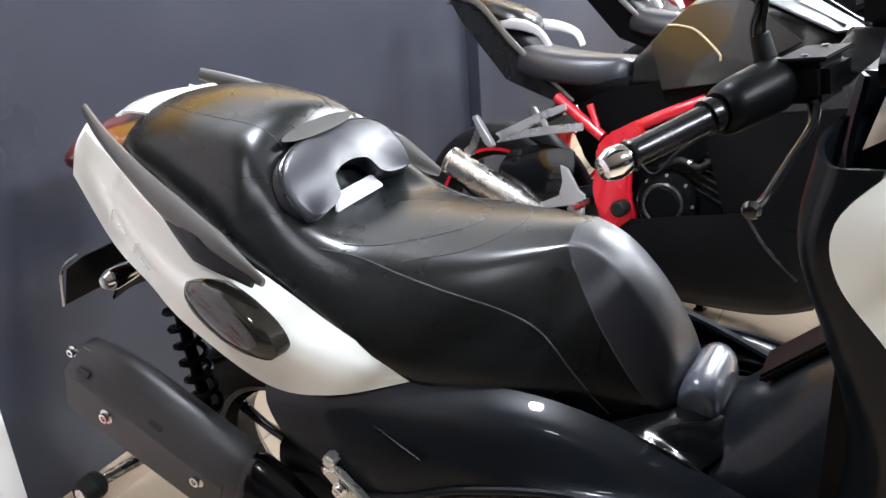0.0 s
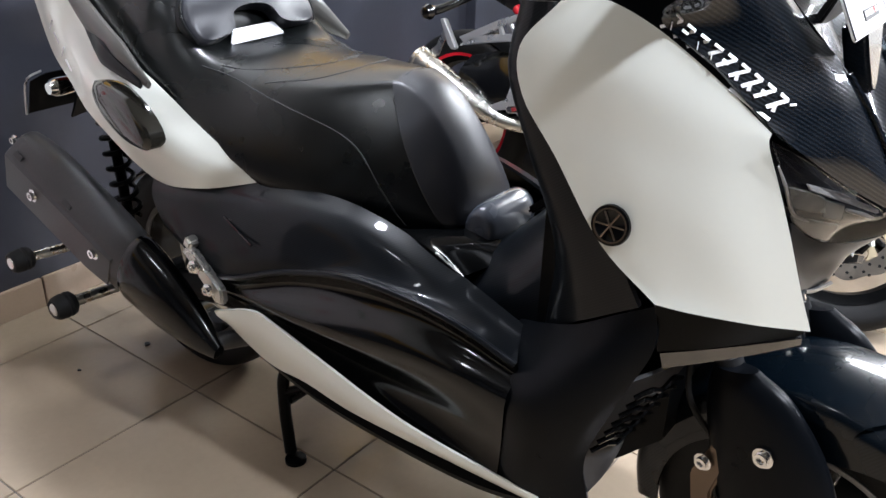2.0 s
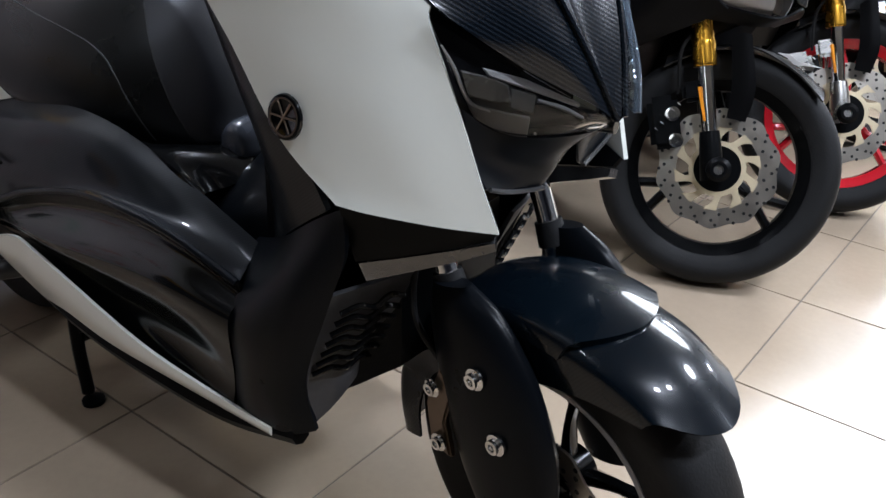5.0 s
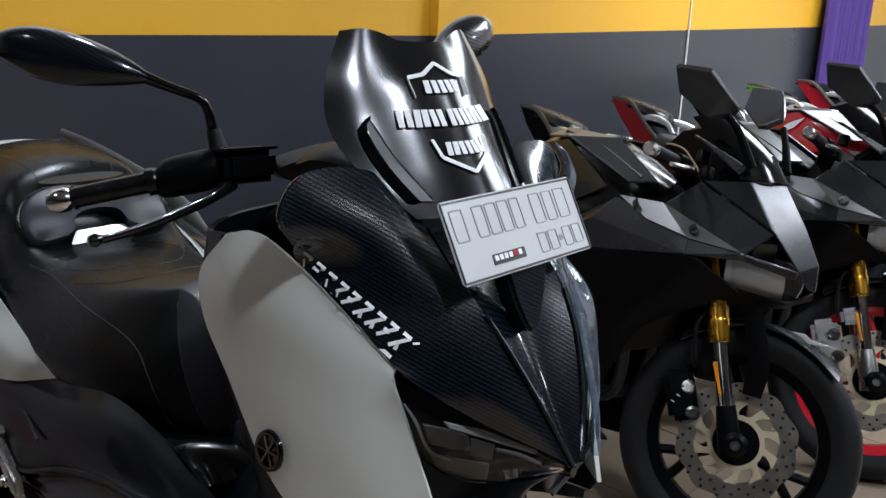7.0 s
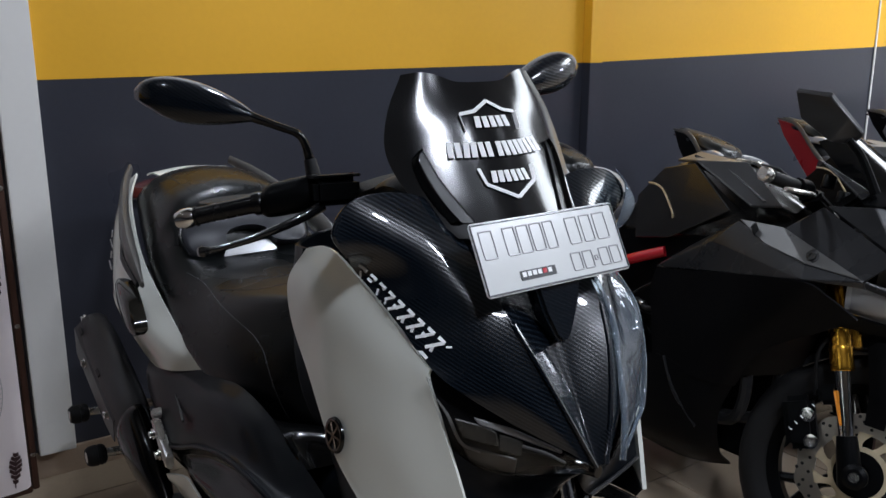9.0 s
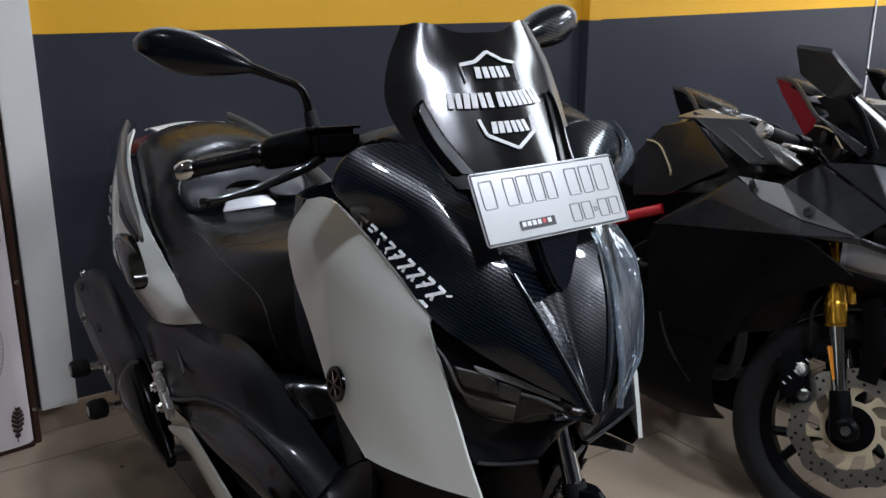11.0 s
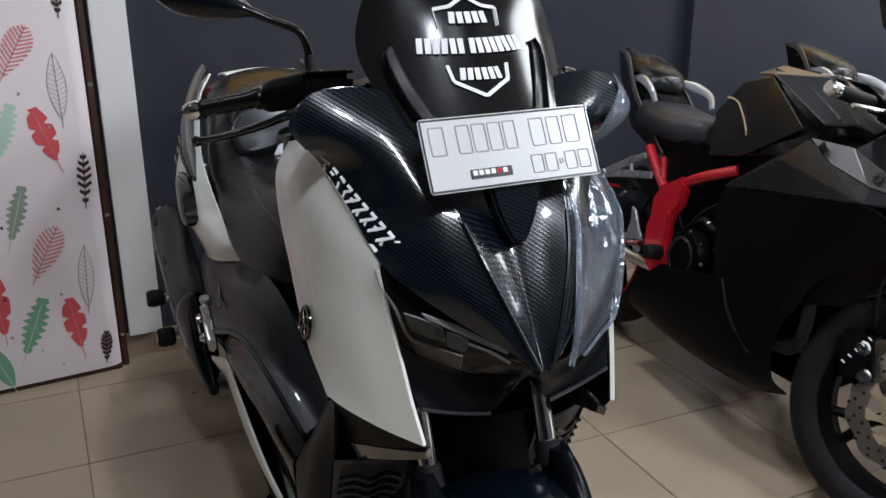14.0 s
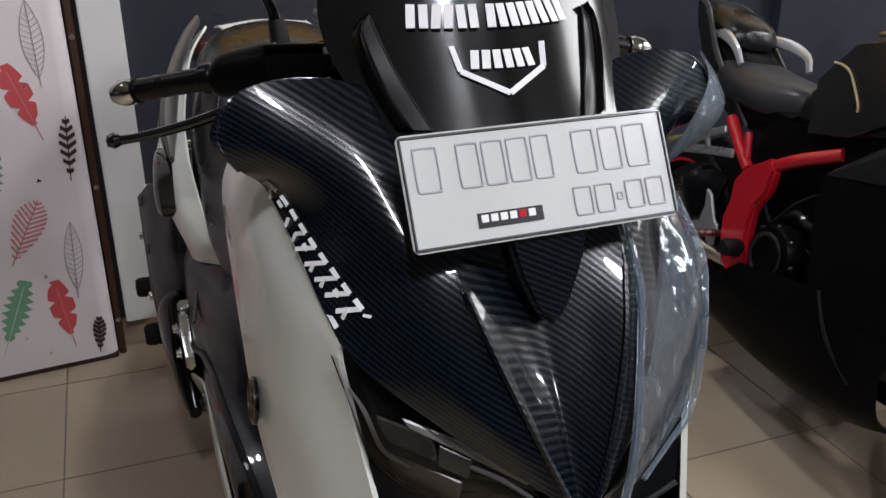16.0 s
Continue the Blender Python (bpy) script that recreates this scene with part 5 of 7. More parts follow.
    # the film's edges are folded over into bright rolls
    for roll in ([(0.224, -1.676, 1.062), (0.229, -1.734, 1.005), (0.218, -1.766, 0.968), (0.202, -1.792, 0.918), (0.174, -1.821, 0.860), (0.132, -1.846, 0.842), (0.086, -1.874, 0.829)], [(0.100, -1.768, 1.085), (0.098, -1.817, 1.020), (0.082, -1.853, 0.960), (0.062, -1.889, 0.890), (0.041, -1.910, 0.836)]):
        part("film_fold", tube(roll, [0.003, 0.005, 0.004, 0.0055, 0.0045, 0.003, 0.003][:len(roll)], 8, 30), M_FILM_THICK, s, "rolled edge of the plastic film")
    # front mudguard: a wide shell with side skirts, flared at its tip, and a raised top
    def guard_point(u, f, first, last, reach, rise):
        """u across from -1 to 1, f from the tip to the back."""
        lo = first + 10 * u * u if reach else first + 9 * u * u
        a = lo + (last - lo) * f
        r = np.interp(a, (44, 60, 75, 90, 120, 197), (0.346, 0.339, 0.328, 0.322, 0.316, 0.308)) + rise
        return radians(a), r

    fen = []
    for f in np.linspace(0, 1, 12):
        row = []
        for u, k, cut in ((-1, -1.0, 1.0), (-1, -1.0, 0.45), (-0.93, -0.93, 0.10), (-0.5, -0.55, 0.01), (0, 0, -0.03), (0.5, 0.55, 0.01), (0.93, 0.93, 0.10), (1, 1.0, 0.45), (1, 1.0, 1.0)):
            a, r = guard_point(u, f, 43, 192, True, 0.0)
            d = np.interp(math.degrees(a), (43, 52, 66, 85, 110, 150, 192), (0.010, 0.022, 0.055, 0.084, 0.092, 0.070, 0.045))
            w = np.interp(math.degrees(a), (43, 60, 90, 130, 192), (0.076, 0.086, 0.092, 0.088, 0.076))
            low = cut * d + 0.020 * k * k
            row.append((w * k, -1.888 - (r - low) * math.cos(a), 0.284 + (r - low) * math.sin(a)))
        fen.append(row)
    part("front_fender", patch(fen, 44, 28, 0.005, (0, -1.888, 1.5)), M_CARBON3, s, "glossy navy carbon front mudguard", sharp=60)
    visor = []
    for f in np.linspace(0, 1, 6):
        row = []
        for u, k, cut in ((-1, -1.0, 1.0), (-0.96, -0.97, 0.35), (-0.85, -0.86, 0.06), (-0.45, -0.45, 0.0), (0, 0, -0.02), (0.45, 0.45, 0.0), (0.85, 0.86, 0.06), (0.96, 0.97, 0.35), (1, 1.0, 1.0)):
            a, r = guard_point(u, f, 70, 118, False, 0.009)
            low = cut * 0.030 + 0.018 * k * k
            row.append((0.096 * k, -1.888 - (r - low) * math.cos(a), 0.284 + (r - low) * math.sin(a)))
        visor.append(row)
    part("fender_visor", patch(visor, 18, 28, 0.012, (0, -1.888, 1.5)), M_CARBON3, s, "raised top of the mudguard", sharp=60)
    # wheels and brakes
    fw = wheel(s, -1.902, 0.284, 0.282, 0.118, 0.186, 5, M_GLOSS, "front_wheel")
    part("rim_stripe", lathe([(0.178, -0.046), (0.190, -0.049), (0.190, -0.046), (0.178, -0.043)], 56, pose(0, -1.902, 0.284), True), M_SILVER, fw, "silver rim stripe")
    brake_disc(s, -0.074, -1.902, 0.284, 0.128, M_DISC, M_BLACK)
    part("axle_nut", lathe([(0, 0), (0.022, 0), (0.022, 0.02), (0.014, 0.03), (0.008, 0.03), (0.008, 0.015), (0, 0.015)], 12, pose(-0.15, -1.880, 0.270, 0, 0, 180)), M_ALU, s, "axle nut")
    cal = part("brake_caliper", joined(box(0.05, 0.060, 0.105, pose(-0.100, -1.768, 0.372, 18, 0, 0), 0.012), slab([(-1.800, 0.470), (-1.765, 0.475), (-1.735, 0.400), (-1.745, 0.330), (-1.790, 0.318), (-1.775, 0.380)], 0.014, Matrix.Translation((-0.138, 0, 0)) @ Matrix(((0, 0, 1, 0), (1, 0, 0, 0), (0, 1, 0, 0), (0, 0, 0, 1))), 0.004)), M_BRONZE_METAL, s, "dark cast brake caliper")
    for at in ((-0.142, -1.758, 0.440), (-0.142, -1.770, 0.345)):
        bolt(cal, at, (-1, 0, 0), 0.010)
    part("brake_hose", tube([(-0.12, -1.77, 0.46), (-0.135, -1.715, 0.54), (-0.11, -1.70, 0.64), (-0.08, -1.70, 0.74)], 0.005, 8), M_RUBBER, s)
    tyre = [o for o in fw.children if o.name.startswith("tyre")][0]
    STEER = Matrix.Translation((0, 0, -min((STEER @ v.co).z for v in tyre.data.vertices))) @ STEER
    for ob in s.children:
        if ob.name.split(".")[0] in ("fork_leg", "front_fender", "fender_visor", "front_wheel", "brake_disc", "axle_nut", "brake_caliper", "brake_hose"):
            ob.matrix_local = STEER
    rw = wheel(s, -0.385, 0.272, 0.272, 0.14, 0.178, 5, M_GLOSS, "rear_wheel")
    part("rim_stripe", lathe([(0.170, -0.056), (0.182, -0.059), (0.182, -0.056), (0.170, -0.053)], 56, pose(0, -0.385, 0.272), True), M_GREY, rw, "grey rim stripe")
    part("rear_hugger", patch([[(x, -0.385 + 0.295 * math.cos(a), 0.272 + 0.295 * math.sin(a) - abs(x) * 0.4) for x in (-0.075, 0, 0.075)] for a in np.linspace(radians(40), radians(140), 6)], 16, 8, 0.005, (0, -0.385, 2)), M_BLACK, s, "black rear hugger")
    # swing arm, engine, shock absorbers
    part("engine", loft([[(0.13 * k * math.cos(a) - 0.02, y, z + 0.11 * k * math.sin(a)) for a in np.linspace(0, 2 * math.pi, 10, endpoint=False)] for y, z, k in ((-0.40, 0.30, 0.5), (-0.55, 0.33, 0.9), (-0.75, 0.37, 1.2), (-0.95, 0.38, 1.1), (-1.05, 0.38, 0.6))], 24, 18), M_BLACK, s)
    for side in (-1, 1):
        sh = part("shock_absorber", tube([(side * 0.150, -0.300, 0.34), (side * 0.135, -0.240, 0.72)], 0.013, 12), M_BLACK, s, "rear shock absorber with black coil")
        part("spring", tube([(side * 0.150 - side * 0.015 * t + 0.027 * math.cos(t * 46), -0.300 + 0.06 * t + 0.027 * math.sin(t * 46), 0.42 + 0.26 * t) for t in np.linspace(0, 1, 90)], 0.0062, 6, 120), M_BLACK, sh)
        part("swing_arm", tube([(side * 0.115, -0.90, 0.36), (side * 0.125, -0.62, 0.32), (side * 0.120, -0.385, 0.272)], [0.03, 0.028, 0.024], 10, flat=1.3), M_BLACK, s)
        part("stand_spool", lathe([(0, 0), (0.020, 0), (0.026, 0.006), (0.028, 0.016), (0.026, 0.018), (0.026, 0.024), (0.028, 0.026), (0.026, 0.044), (0.021, 0.052), (0.016, 0.052), (0.016, 0.048), (0, 0.048)], 24, pose(side * 0.340, -0.165, 0.349, 0, 0, 0 if side > 0 else 180)), M_RUBBER, s, "black crash bobbin on a steel bar")
        part("spool_bar", tube([(side * 0.120, -0.21, 0.349), (side * 0.341, -0.165, 0.349)], 0.012, 12), M_ALU, s)
    part("stand_spool", lathe([(0, 0), (0.021, 0), (0.028, 0.006), (0.030, 0.016), (0.028, 0.018), (0.028, 0.024), (0.030, 0.026), (0.028, 0.044), (0.022, 0.053), (0.017, 0.053), (0.017, 0.048), (0, 0.048)], 24, pose(-0.334, -0.311, 0.277, 0, 0, 180)), M_RUBBER, s, "black crash bobbin on a steel bar")
    part("spool_bar", tube([(-0.120, -0.33, 0.272), (-0.335, -0.311, 0.277)], 0.013, 12), M_ALU, s)
    part("bobbin_face", lathe([(0, 0), (0.016, 0), (0.014, 0.004), (0, 0.005)], 20, pose(-0.3835, -0.311, 0.277, 0, 0, 180)), M_ALU, s)
    part("bobbin_face", lathe([(0, 0), (0.015, 0), (0.013, 0.004), (0, 0.005)], 20, pose(-0.389, -0.165, 0.349, 0, 0, 180)), M_ALU, s)
    # exhaust
    ex = []
    for y, z, hh, hw in ((-0.150, 0.578, 0.052, 0.028), (-0.164, 0.574, 0.075, 0.042), (-0.250, 0.546, 0.082, 0.047), (-0.360, 0.502, 0.082, 0.047), (-0.460, 0.462, 0.079, 0.046), (-0.550, 0.425, 0.072, 0.042), (-0.650, 0.380, 0.056, 0.034), (-0.730, 0.342, 0.034, 0.022), (-0.780, 0.316, 0.016, 0.012)):
        ex.append([(-0.303 + 0.00007 * (-y) + hw * a, y - 0.38 * hh * b, z + hh * b) for a, b in ((1, 0.45), (0.45, 1), (-0.45, 0.95), (-1, 0.40), (-1, -0.35), (-0.5, -0.95), (0.4, -1), (1, -0.45))])
    e = part("exhaust", loft(ex, 40, 40), M_EXH, s, "scuffed black exhaust silencer", sharp=30)

    part("exhaust_cone", loft([[(-0.303 + hw * 1.08 * math.cos(a), y - 0.38 * hh * math.sin(a), z + hh * 1.08 * math.sin(a)) for a in np.linspace(0, 2 * math.pi, 14, endpoint=False)] for y, z, hh, hw in ((-0.535, 0.431, 0.074, 0.044), (-0.560, 0.421, 0.076, 0.045), (-0.650, 0.380, 0.064, 0.038), (-0.730, 0.342, 0.040, 0.026), (-0.785, 0.316, 0.016, 0.012))], 28, 18), M_GLOSS, e, "gloss black front cone")

    def on_silencer(along, up, out):
        """A place on the heat shield: along the silencer, across it, outwards."""
        return Vector((-0.303 - out, -0.135, 0.585)) + Vector((0, -0.925, -0.380)) * along + Vector((0, -0.380, 0.925)) * up

    hs = part("heat_shield", facets([on_silencer(*q) for q in ((0.022, -0.060, 0.046), (0.018, 0.034, 0.052), (0.028, 0.084, 0.020), (0.415, 0.072, 0.018), (0.405, 0.028, 0.050), (0.400, -0.052, 0.044), (0.340, 0.030, 0.053), (0.350, 0.078, 0.020), (0.330, -0.058, 0.047))],
        [(0, 1, 6, 8), (8, 6, 4, 5), (1, 2, 7, 6), (6, 7, 3, 4)], 0.004, (-2, -0.3, 1.4)), M_SHIELD, e, "scuffed grey heat shield", sharp=12)
    for al, up in ((0.060, 0.056), (0.24, 0.056)):
        part("shield_slot", box(0.030, 0.004, 0.012, frame_at(on_silencer(al, up + 0.004, 0.041), (0, -0.925, -0.38), (-0.8, 0, 0.6)), 0.002), M_INK, hs)
    part("header_pipe", tube([(-0.282, -0.765, 0.326), (-0.17, -0.86, 0.34), (-0.10, -0.98, 0.37)], 0.020, 12), M_EXH, s)
    bolt(e, (-0.352, -0.256, 0.534), (-1, 0, 0), 0.010, 0.012)
    bolt(e, (-0.350, -0.462, 0.458), (-1, 0, 0), 0.010, 0.012)
    bolt(e, (-0.320, -0.160, 0.632), (-1, 0, 0), 0.008, 0.012)
    # pillion peg bracket
    peg = part("pillion_peg", joined(slab([(-0.07, -0.012), (0.06, -0.020), (0.075, 0.0), (0.05, 0.022), (-0.05, 0.018)], 0.018, frame_at((-0.292, -0.765, 0.492), (0, -0.75, -0.66), (0, -0.6, 0.75)), 0.005), box(0.05, 0.022, 0.022, pose(-0.285, -0.720, 0.537, 30, 0, 0), 0.005)), M_ALU, s, "cast alloy pillion footpeg")
    bolt(peg, (-0.316, -0.752, 0.508), (-1, 0, 0), 0.009)
    bolt(peg, (-0.316, -0.790, 0.470), (-1, 0, 0), 0.009)
    # tail: light, rear fender, plate, signals
    part("tail_light", loft([[(w * math.cos(a), y, z + h * math.sin(a)) for a in np.linspace(0, 2 * math.pi, 12, endpoint=False)] for y, z, w, h in ((-0.20, 0.970, 0.15, 0.035), (-0.10, 0.962, 0.178, 0.050), (-0.050, 0.942, 0.165, 0.046), (-0.022, 0.930, 0.10, 0.022))], 28, 14), M_TAIL, s, "dark red tail lamp")
    part("tail_cap", patch([[(-0.115, -0.16, 1.030), (0, -0.125, 1.036), (0.115, -0.16, 1.030)], [(-0.11, -0.20, 1.040), (0, -0.175, 1.046), (0.11, -0.20, 1.040)], [(-0.09, -0.25, 1.030), (0, -0.24, 1.036), (0.09, -0.25, 1.030)]], 8, 12, 0.005, (0, 0, 3)), M_WHITE, s)
    rf = part("rear_fender", patch([[(-0.09, -0.25, 0.88), (0, -0.24, 0.885), (0.09, -0.25, 0.88)], [(-0.085, -0.15, 0.78), (0, -0.14, 0.785), (0.085, -0.15, 0.78)], [(-0.07, -0.03, 0.68), (0, -0.02, 0.685), (0.07, -0.03, 0.68)], [(-0.06, 0.050, 0.58), (0, 0.055, 0.585), (0.06, 0.050, 0.58)]], 14, 10, 0.006, (0, 1, 1)), M_BLACK, s, "black rear mudguard")
    part("rear_plate", slab([(-0.14, -0.055), (0.14, -0.055), (0.14, 0.04), (0.10, 0.055), (-0.10, 0.055), (-0.14, 0.04)], 0.003, frame_at((-0.015, 0.062, 0.655), (1, 0, 0), (0, -0.35, 0.93)), 0.001), M_MATT, rf, "dark back of the rear plate")
    part("plate_frame", tube([(-0.158, 0.085, 0.600), (-0.159, 0.058, 0.690), (-0.120, 0.048, 0.712)], 0.003, 6, 12), M_ALU, rf)
    for side in (-1, 1):
        sg = part("turn_signal", loft([[(side * x, -0.160 + 0.022 * k * math.cos(a), 0.728 + 0.022 * k * math.sin(a)) for a in np.linspace(0, 2 * math.pi, 10, endpoint=False)] for x, k in ((0.10, 0.5), (0.160, 0.9), (0.205, 1.0), (0.224, 0.6))], 18, 9), M_CHROME, s, "chromed rear turn signal")
    # centre stand
    for side in (-1, 1):
        part("stand_leg", tube(mirrored([(-0.150, -0.900, 0.300), (-0.170, -0.835, 0.225), (-0.178, -0.832, 0.14), (-0.182, -0.848, 0.02)], side), 0.014, 10), M_BLACK, s, "black centre stand leg")
        part("stand_foot", lathe([(0, 0), (0.024, 0), (0.024, 0.008), (0.012, 0.012), (0, 0.012)], 16, pose(side * 0.182, -0.862, 0.0005, 0, -90, 0)), M_BLACK, s)
        part("stand_brace", tube(mirrored([(-0.172, -0.835, 0.17), (-0.16, -0.92, 0.22), (-0.15, -0.99, 0.26)], side), 0.011, 8), M_BLACK, s)
    part("stand_bar", tube([(-0.17, -0.84, 0.15), (0.17, -0.84, 0.15)], 0.011, 8), M_BLACK, s)
    return s


scooter()

# ---- the row of sports bikes ----
def settle(me):
    """Lower the parts above the engine a little."""
    for v in me.vertices:
        if v.co.z > 0.45:
            v.co.z = 0.45 + (v.co.z - 0.45) * 0.955


def spread(me):
    """Set the bodywork to the bike's full length and height."""
    for v in me.vertices:
        v.co.y, v.co.z = 1.08 * v.co.y + 0.010, 1.104 * v.co.z - 0.057


def sportbike(at, label, paint, tank_mat, tail_mat, rim_mat, frame_mat, seat_mat, pillion_mat, accent):
    """A faired sports bike; local origin on the floor under the front axle, nose towards -y."""
    s = thing("sports_bike", label, "motorcycle", "row of sports bikes", at)
    R = 0.296
    # steering turned to the left about the raked head
    turn = Matrix.Translation((0, 0.048, 0.31)) @ Matrix.Rotation(radians(26), 4, Vector((0, 0.407, 0.914))) @ Matrix.Translation((0, -0.048, -0.31))
    fw = wheel(s, 0, R, R, 0.115, 0.216, 0, rim_mat, "front_wheel")
    c = Vector((0, 0, R))
    for i in range(3):
        a = radians(205 + 120 * i)
        for b in (-0.20, 0.20):
            d, e = Vector((0, math.cos(a), math.sin(a))), Vector((0, math.cos(a + b), math.sin(a + b)))
            part("spoke", tube([c + d * 0.03, c + d * 0.10, c + e * 0.210], [0.020, 0.017, 0.015], 8, flat=0.8), rim_mat, fw)
    for side in (-1, 1):
        if side < 0:
            brake_disc(s, -0.062, 0, R, 0.150, M_DISC, M_CARRIER, 20)
        top = Vector((side * 0.100, 0.205, 0.840))
        low = Vector((side * 0.100, 0.012, R - 0.01))
        ax = (low - top).normalized()
        fk = part("fork", tube([top, top + ax * 0.325], 0.026, 16), M_GOLD, s, "gold anodised fork leg")
        part("fork_collar", tube([top + ax * 0.270, top + ax * 0.275, top + ax * 0.325, top + ax * 0.330], [0.026, 0.0285, 0.0285, 0.026], 16), M_GOLD, fk)
        part("fork_slider", tube([top + ax * 0.325, low - ax * 0.095], 0.0195, 16), M_CHROME, fk)
        part("fork_foot", tube([low - ax * 0.10, low - ax * 0.06, low + ax * 0.02], [0.024, 0.027, 0.030], 14), M_BLACK if frame_mat is M_RED else M_ALU, fk)
        part("reflector", box(0.016, 0.006, 0.085, pose(side * 0.112, 0.062, 0.400, -25, 0, 0), 0.003), M_ORANGE, fk, "amber side reflector")
        part("fork_guard", patch(mirrored([[(-0.126, 0.012, 0.62), (-0.126, 0.034, 0.62), (-0.118, 0.055, 0.60)], [(-0.124, -0.030, 0.50), (-0.124, -0.004, 0.50), (-0.116, 0.025, 0.50)], [(-0.112, -0.030, 0.42), (-0.112, -0.008, 0.42), (-0.108, 0.015, 0.42)]], side), 10, 8, 0.004, (side, 0, 0.5)), M_MATT, fk)
    part("axle", tube([(-0.135, 0, R), (0.135, 0, R)], 0.014, 12), M_ALU, s)
    part("axle_cap", lathe([(0, 0), (0.030, 0), (0.030, 0.018), (0.020, 0.026), (0.012, 0.026), (0.012, 0.012), (0, 0.012)], 24, pose(-0.118, 0, R, 0, 0, 180)), M_BLACK, s)
    cal = part("brake_caliper", joined(box(0.05, 0.075, 0.13, pose(-0.092, 0.130, 0.315, -22, 0, 0), 0.014), box(0.03, 0.05, 0.05, pose(-0.10, 0.10, 0.44, -22, 0, 0), 0.010)), M_BLACK if frame_mat is M_RED else M_ALU, s, "front brake caliper")
    bolt(cal, (-0.118, 0.140, 0.400), (-1, 0, 0), 0.012)
    bolt(cal, (-0.118, 0.115, 0.340), (-1, 0, 0), 0.012)
    for i in range(5):
        part("caliper_mark", box(0.001, 0.010, 0.012, frame_at((-0.119, 0.168 - 0.009 * i, 0.355 + 0.018 * i), (0, -0.45, 0.9), (0, 0.9, 0.45)), 0.0003), M_DECAL, cal)
    part("brake_hose", tube([(-0.09, 0.14, 0.45), (-0.10, 0.16, 0.56), (-0.085, 0.12, 0.66), (-0.06, 0.16, 0.78)], 0.005, 6), M_RUBBER, s)
    part("front_fender", patch([[(x, -0.0 - (R + 0.016) * math.cos(a) + 0.0, R + (R + 0.016) * math.sin(a) - 1.8 * x * x * (1 + 4 * abs(math.cos(a)))) for x in (-0.072, -0.045, 0, 0.045, 0.072)] for a in np.linspace(radians(52), radians(128), 7)], 16, 10, 0.004, (0, 0, 2)), paint, s, "front mudguard")
    part("fender_mark", slab([(0, 0), (0.030, 0.010), (0.050, 0.002), (0.110, 0.012), (0.070, -0.002), (0.048, -0.010), (0.028, -0.002)], 0.001, frame_at((-0.058, -0.060, 0.600), (0.1, -0.95, -0.2), (-0.5, -0.1, 0.8))), M_DECAL, s)

    grown = turn @ Matrix.Scale(1.06, 4)
    tyre = [o for o in fw.children if o.name.startswith("tyre")][0]
    sink = min((at @ grown @ v.co).z for v in tyre.data.vertices)
    grown = Matrix.Translation((0, 0, -sink)) @ grown
    for ob in s.children:
        ob.matrix_local = grown
    for side in (-1, 1):
        uf = part("upper_fairing", facets(mirrored([
            (-0.120, 0.165, 0.935), (-0.190, 0.215, 0.868), (-0.158, 0.000, 0.790), (-0.085, -0.030, 0.845), (-0.200, 0.345, 0.864), (-0.224, 0.115, 0.803),
            (-0.242, 0.105, 0.768), (-0.207, 0.590, 0.690), (-0.150, 0.350, 0.850), (-0.160, 0.570, 0.730), (-0.146, -0.002, 0.774), (-0.222, 0.400, 0.800)], side),
            [(0, 1, 2, 3), (4, 11, 6, 5), (4, 8, 9, 7), (4, 7, 11), (11, 7, 6), (5, 6, 10, 2)], 0.006, (side * 2, 0.1, 1.3)), paint, s, "upper fairing side panel", sharp=12)
        part("fairing_inlay", facets(mirrored([(-0.202, 0.343, 0.869), (-0.193, 0.215, 0.872), (-0.160, 0.002, 0.794), (-0.228, 0.117, 0.806), (-0.222, 0.240, 0.826)], side), [(0, 1, 4), (1, 2, 3, 4)], 0.004, (side * 2, 0.1, 1.6)), M_INLAY, uf, "lighter grey inlay", sharp=12)
        part("inlay_slot", box(0.006, 0.052, 0.018, frame_at((side * 0.210, 0.275, 0.858), (0.0, -1, -0.28), (side * 0.75, 0, 0.6)), 0.003), M_INK, uf)
        bolt(uf, (side * 0.205, 0.112, 0.822), (side, 0, 0.5), 0.012, 0.006, M_INK, "fairing_bolt")
        part("fairing_blade", facets(mirrored([(-0.105, 0.215, 1.045), (-0.125, 0.190, 1.040), (-0.130, 0.065, 0.968), (-0.100, 0.060, 0.985)], side), [(0, 1, 2, 3)], 0.006, (side * 2, -1, 1.6)), paint, uf, "bright fairing blade beside the screen", sharp=12)
        part("side_fairing", patch(mirrored([
            [(-0.140, 0.003, 0.700), (-0.192, 0.052, 0.738), (-0.240, 0.106, 0.764), (-0.240, 0.300, 0.738), (-0.230, 0.450, 0.710), (-0.203, 0.590, 0.686)],
            [(-0.135, 0.060, 0.665), (-0.178, 0.110, 0.674), (-0.220, 0.170, 0.684), (-0.236, 0.320, 0.664), (-0.232, 0.460, 0.644), (-0.205, 0.596, 0.626)],
            [(-0.165, 0.220, 0.560), (-0.200, 0.250, 0.560), (-0.225, 0.290, 0.565), (-0.240, 0.370, 0.560), (-0.236, 0.460, 0.555), (-0.210, 0.570, 0.560)],
            [(-0.175, 0.270, 0.455), (-0.205, 0.290, 0.450), (-0.228, 0.330, 0.450), (-0.240, 0.390, 0.450), (-0.236, 0.460, 0.452), (-0.218, 0.530, 0.455)]], side), 22, 30, 0.006, (side * 2, 0.3, 0.6)), M_MATT, s, "matt black side fairing", sharp=30)
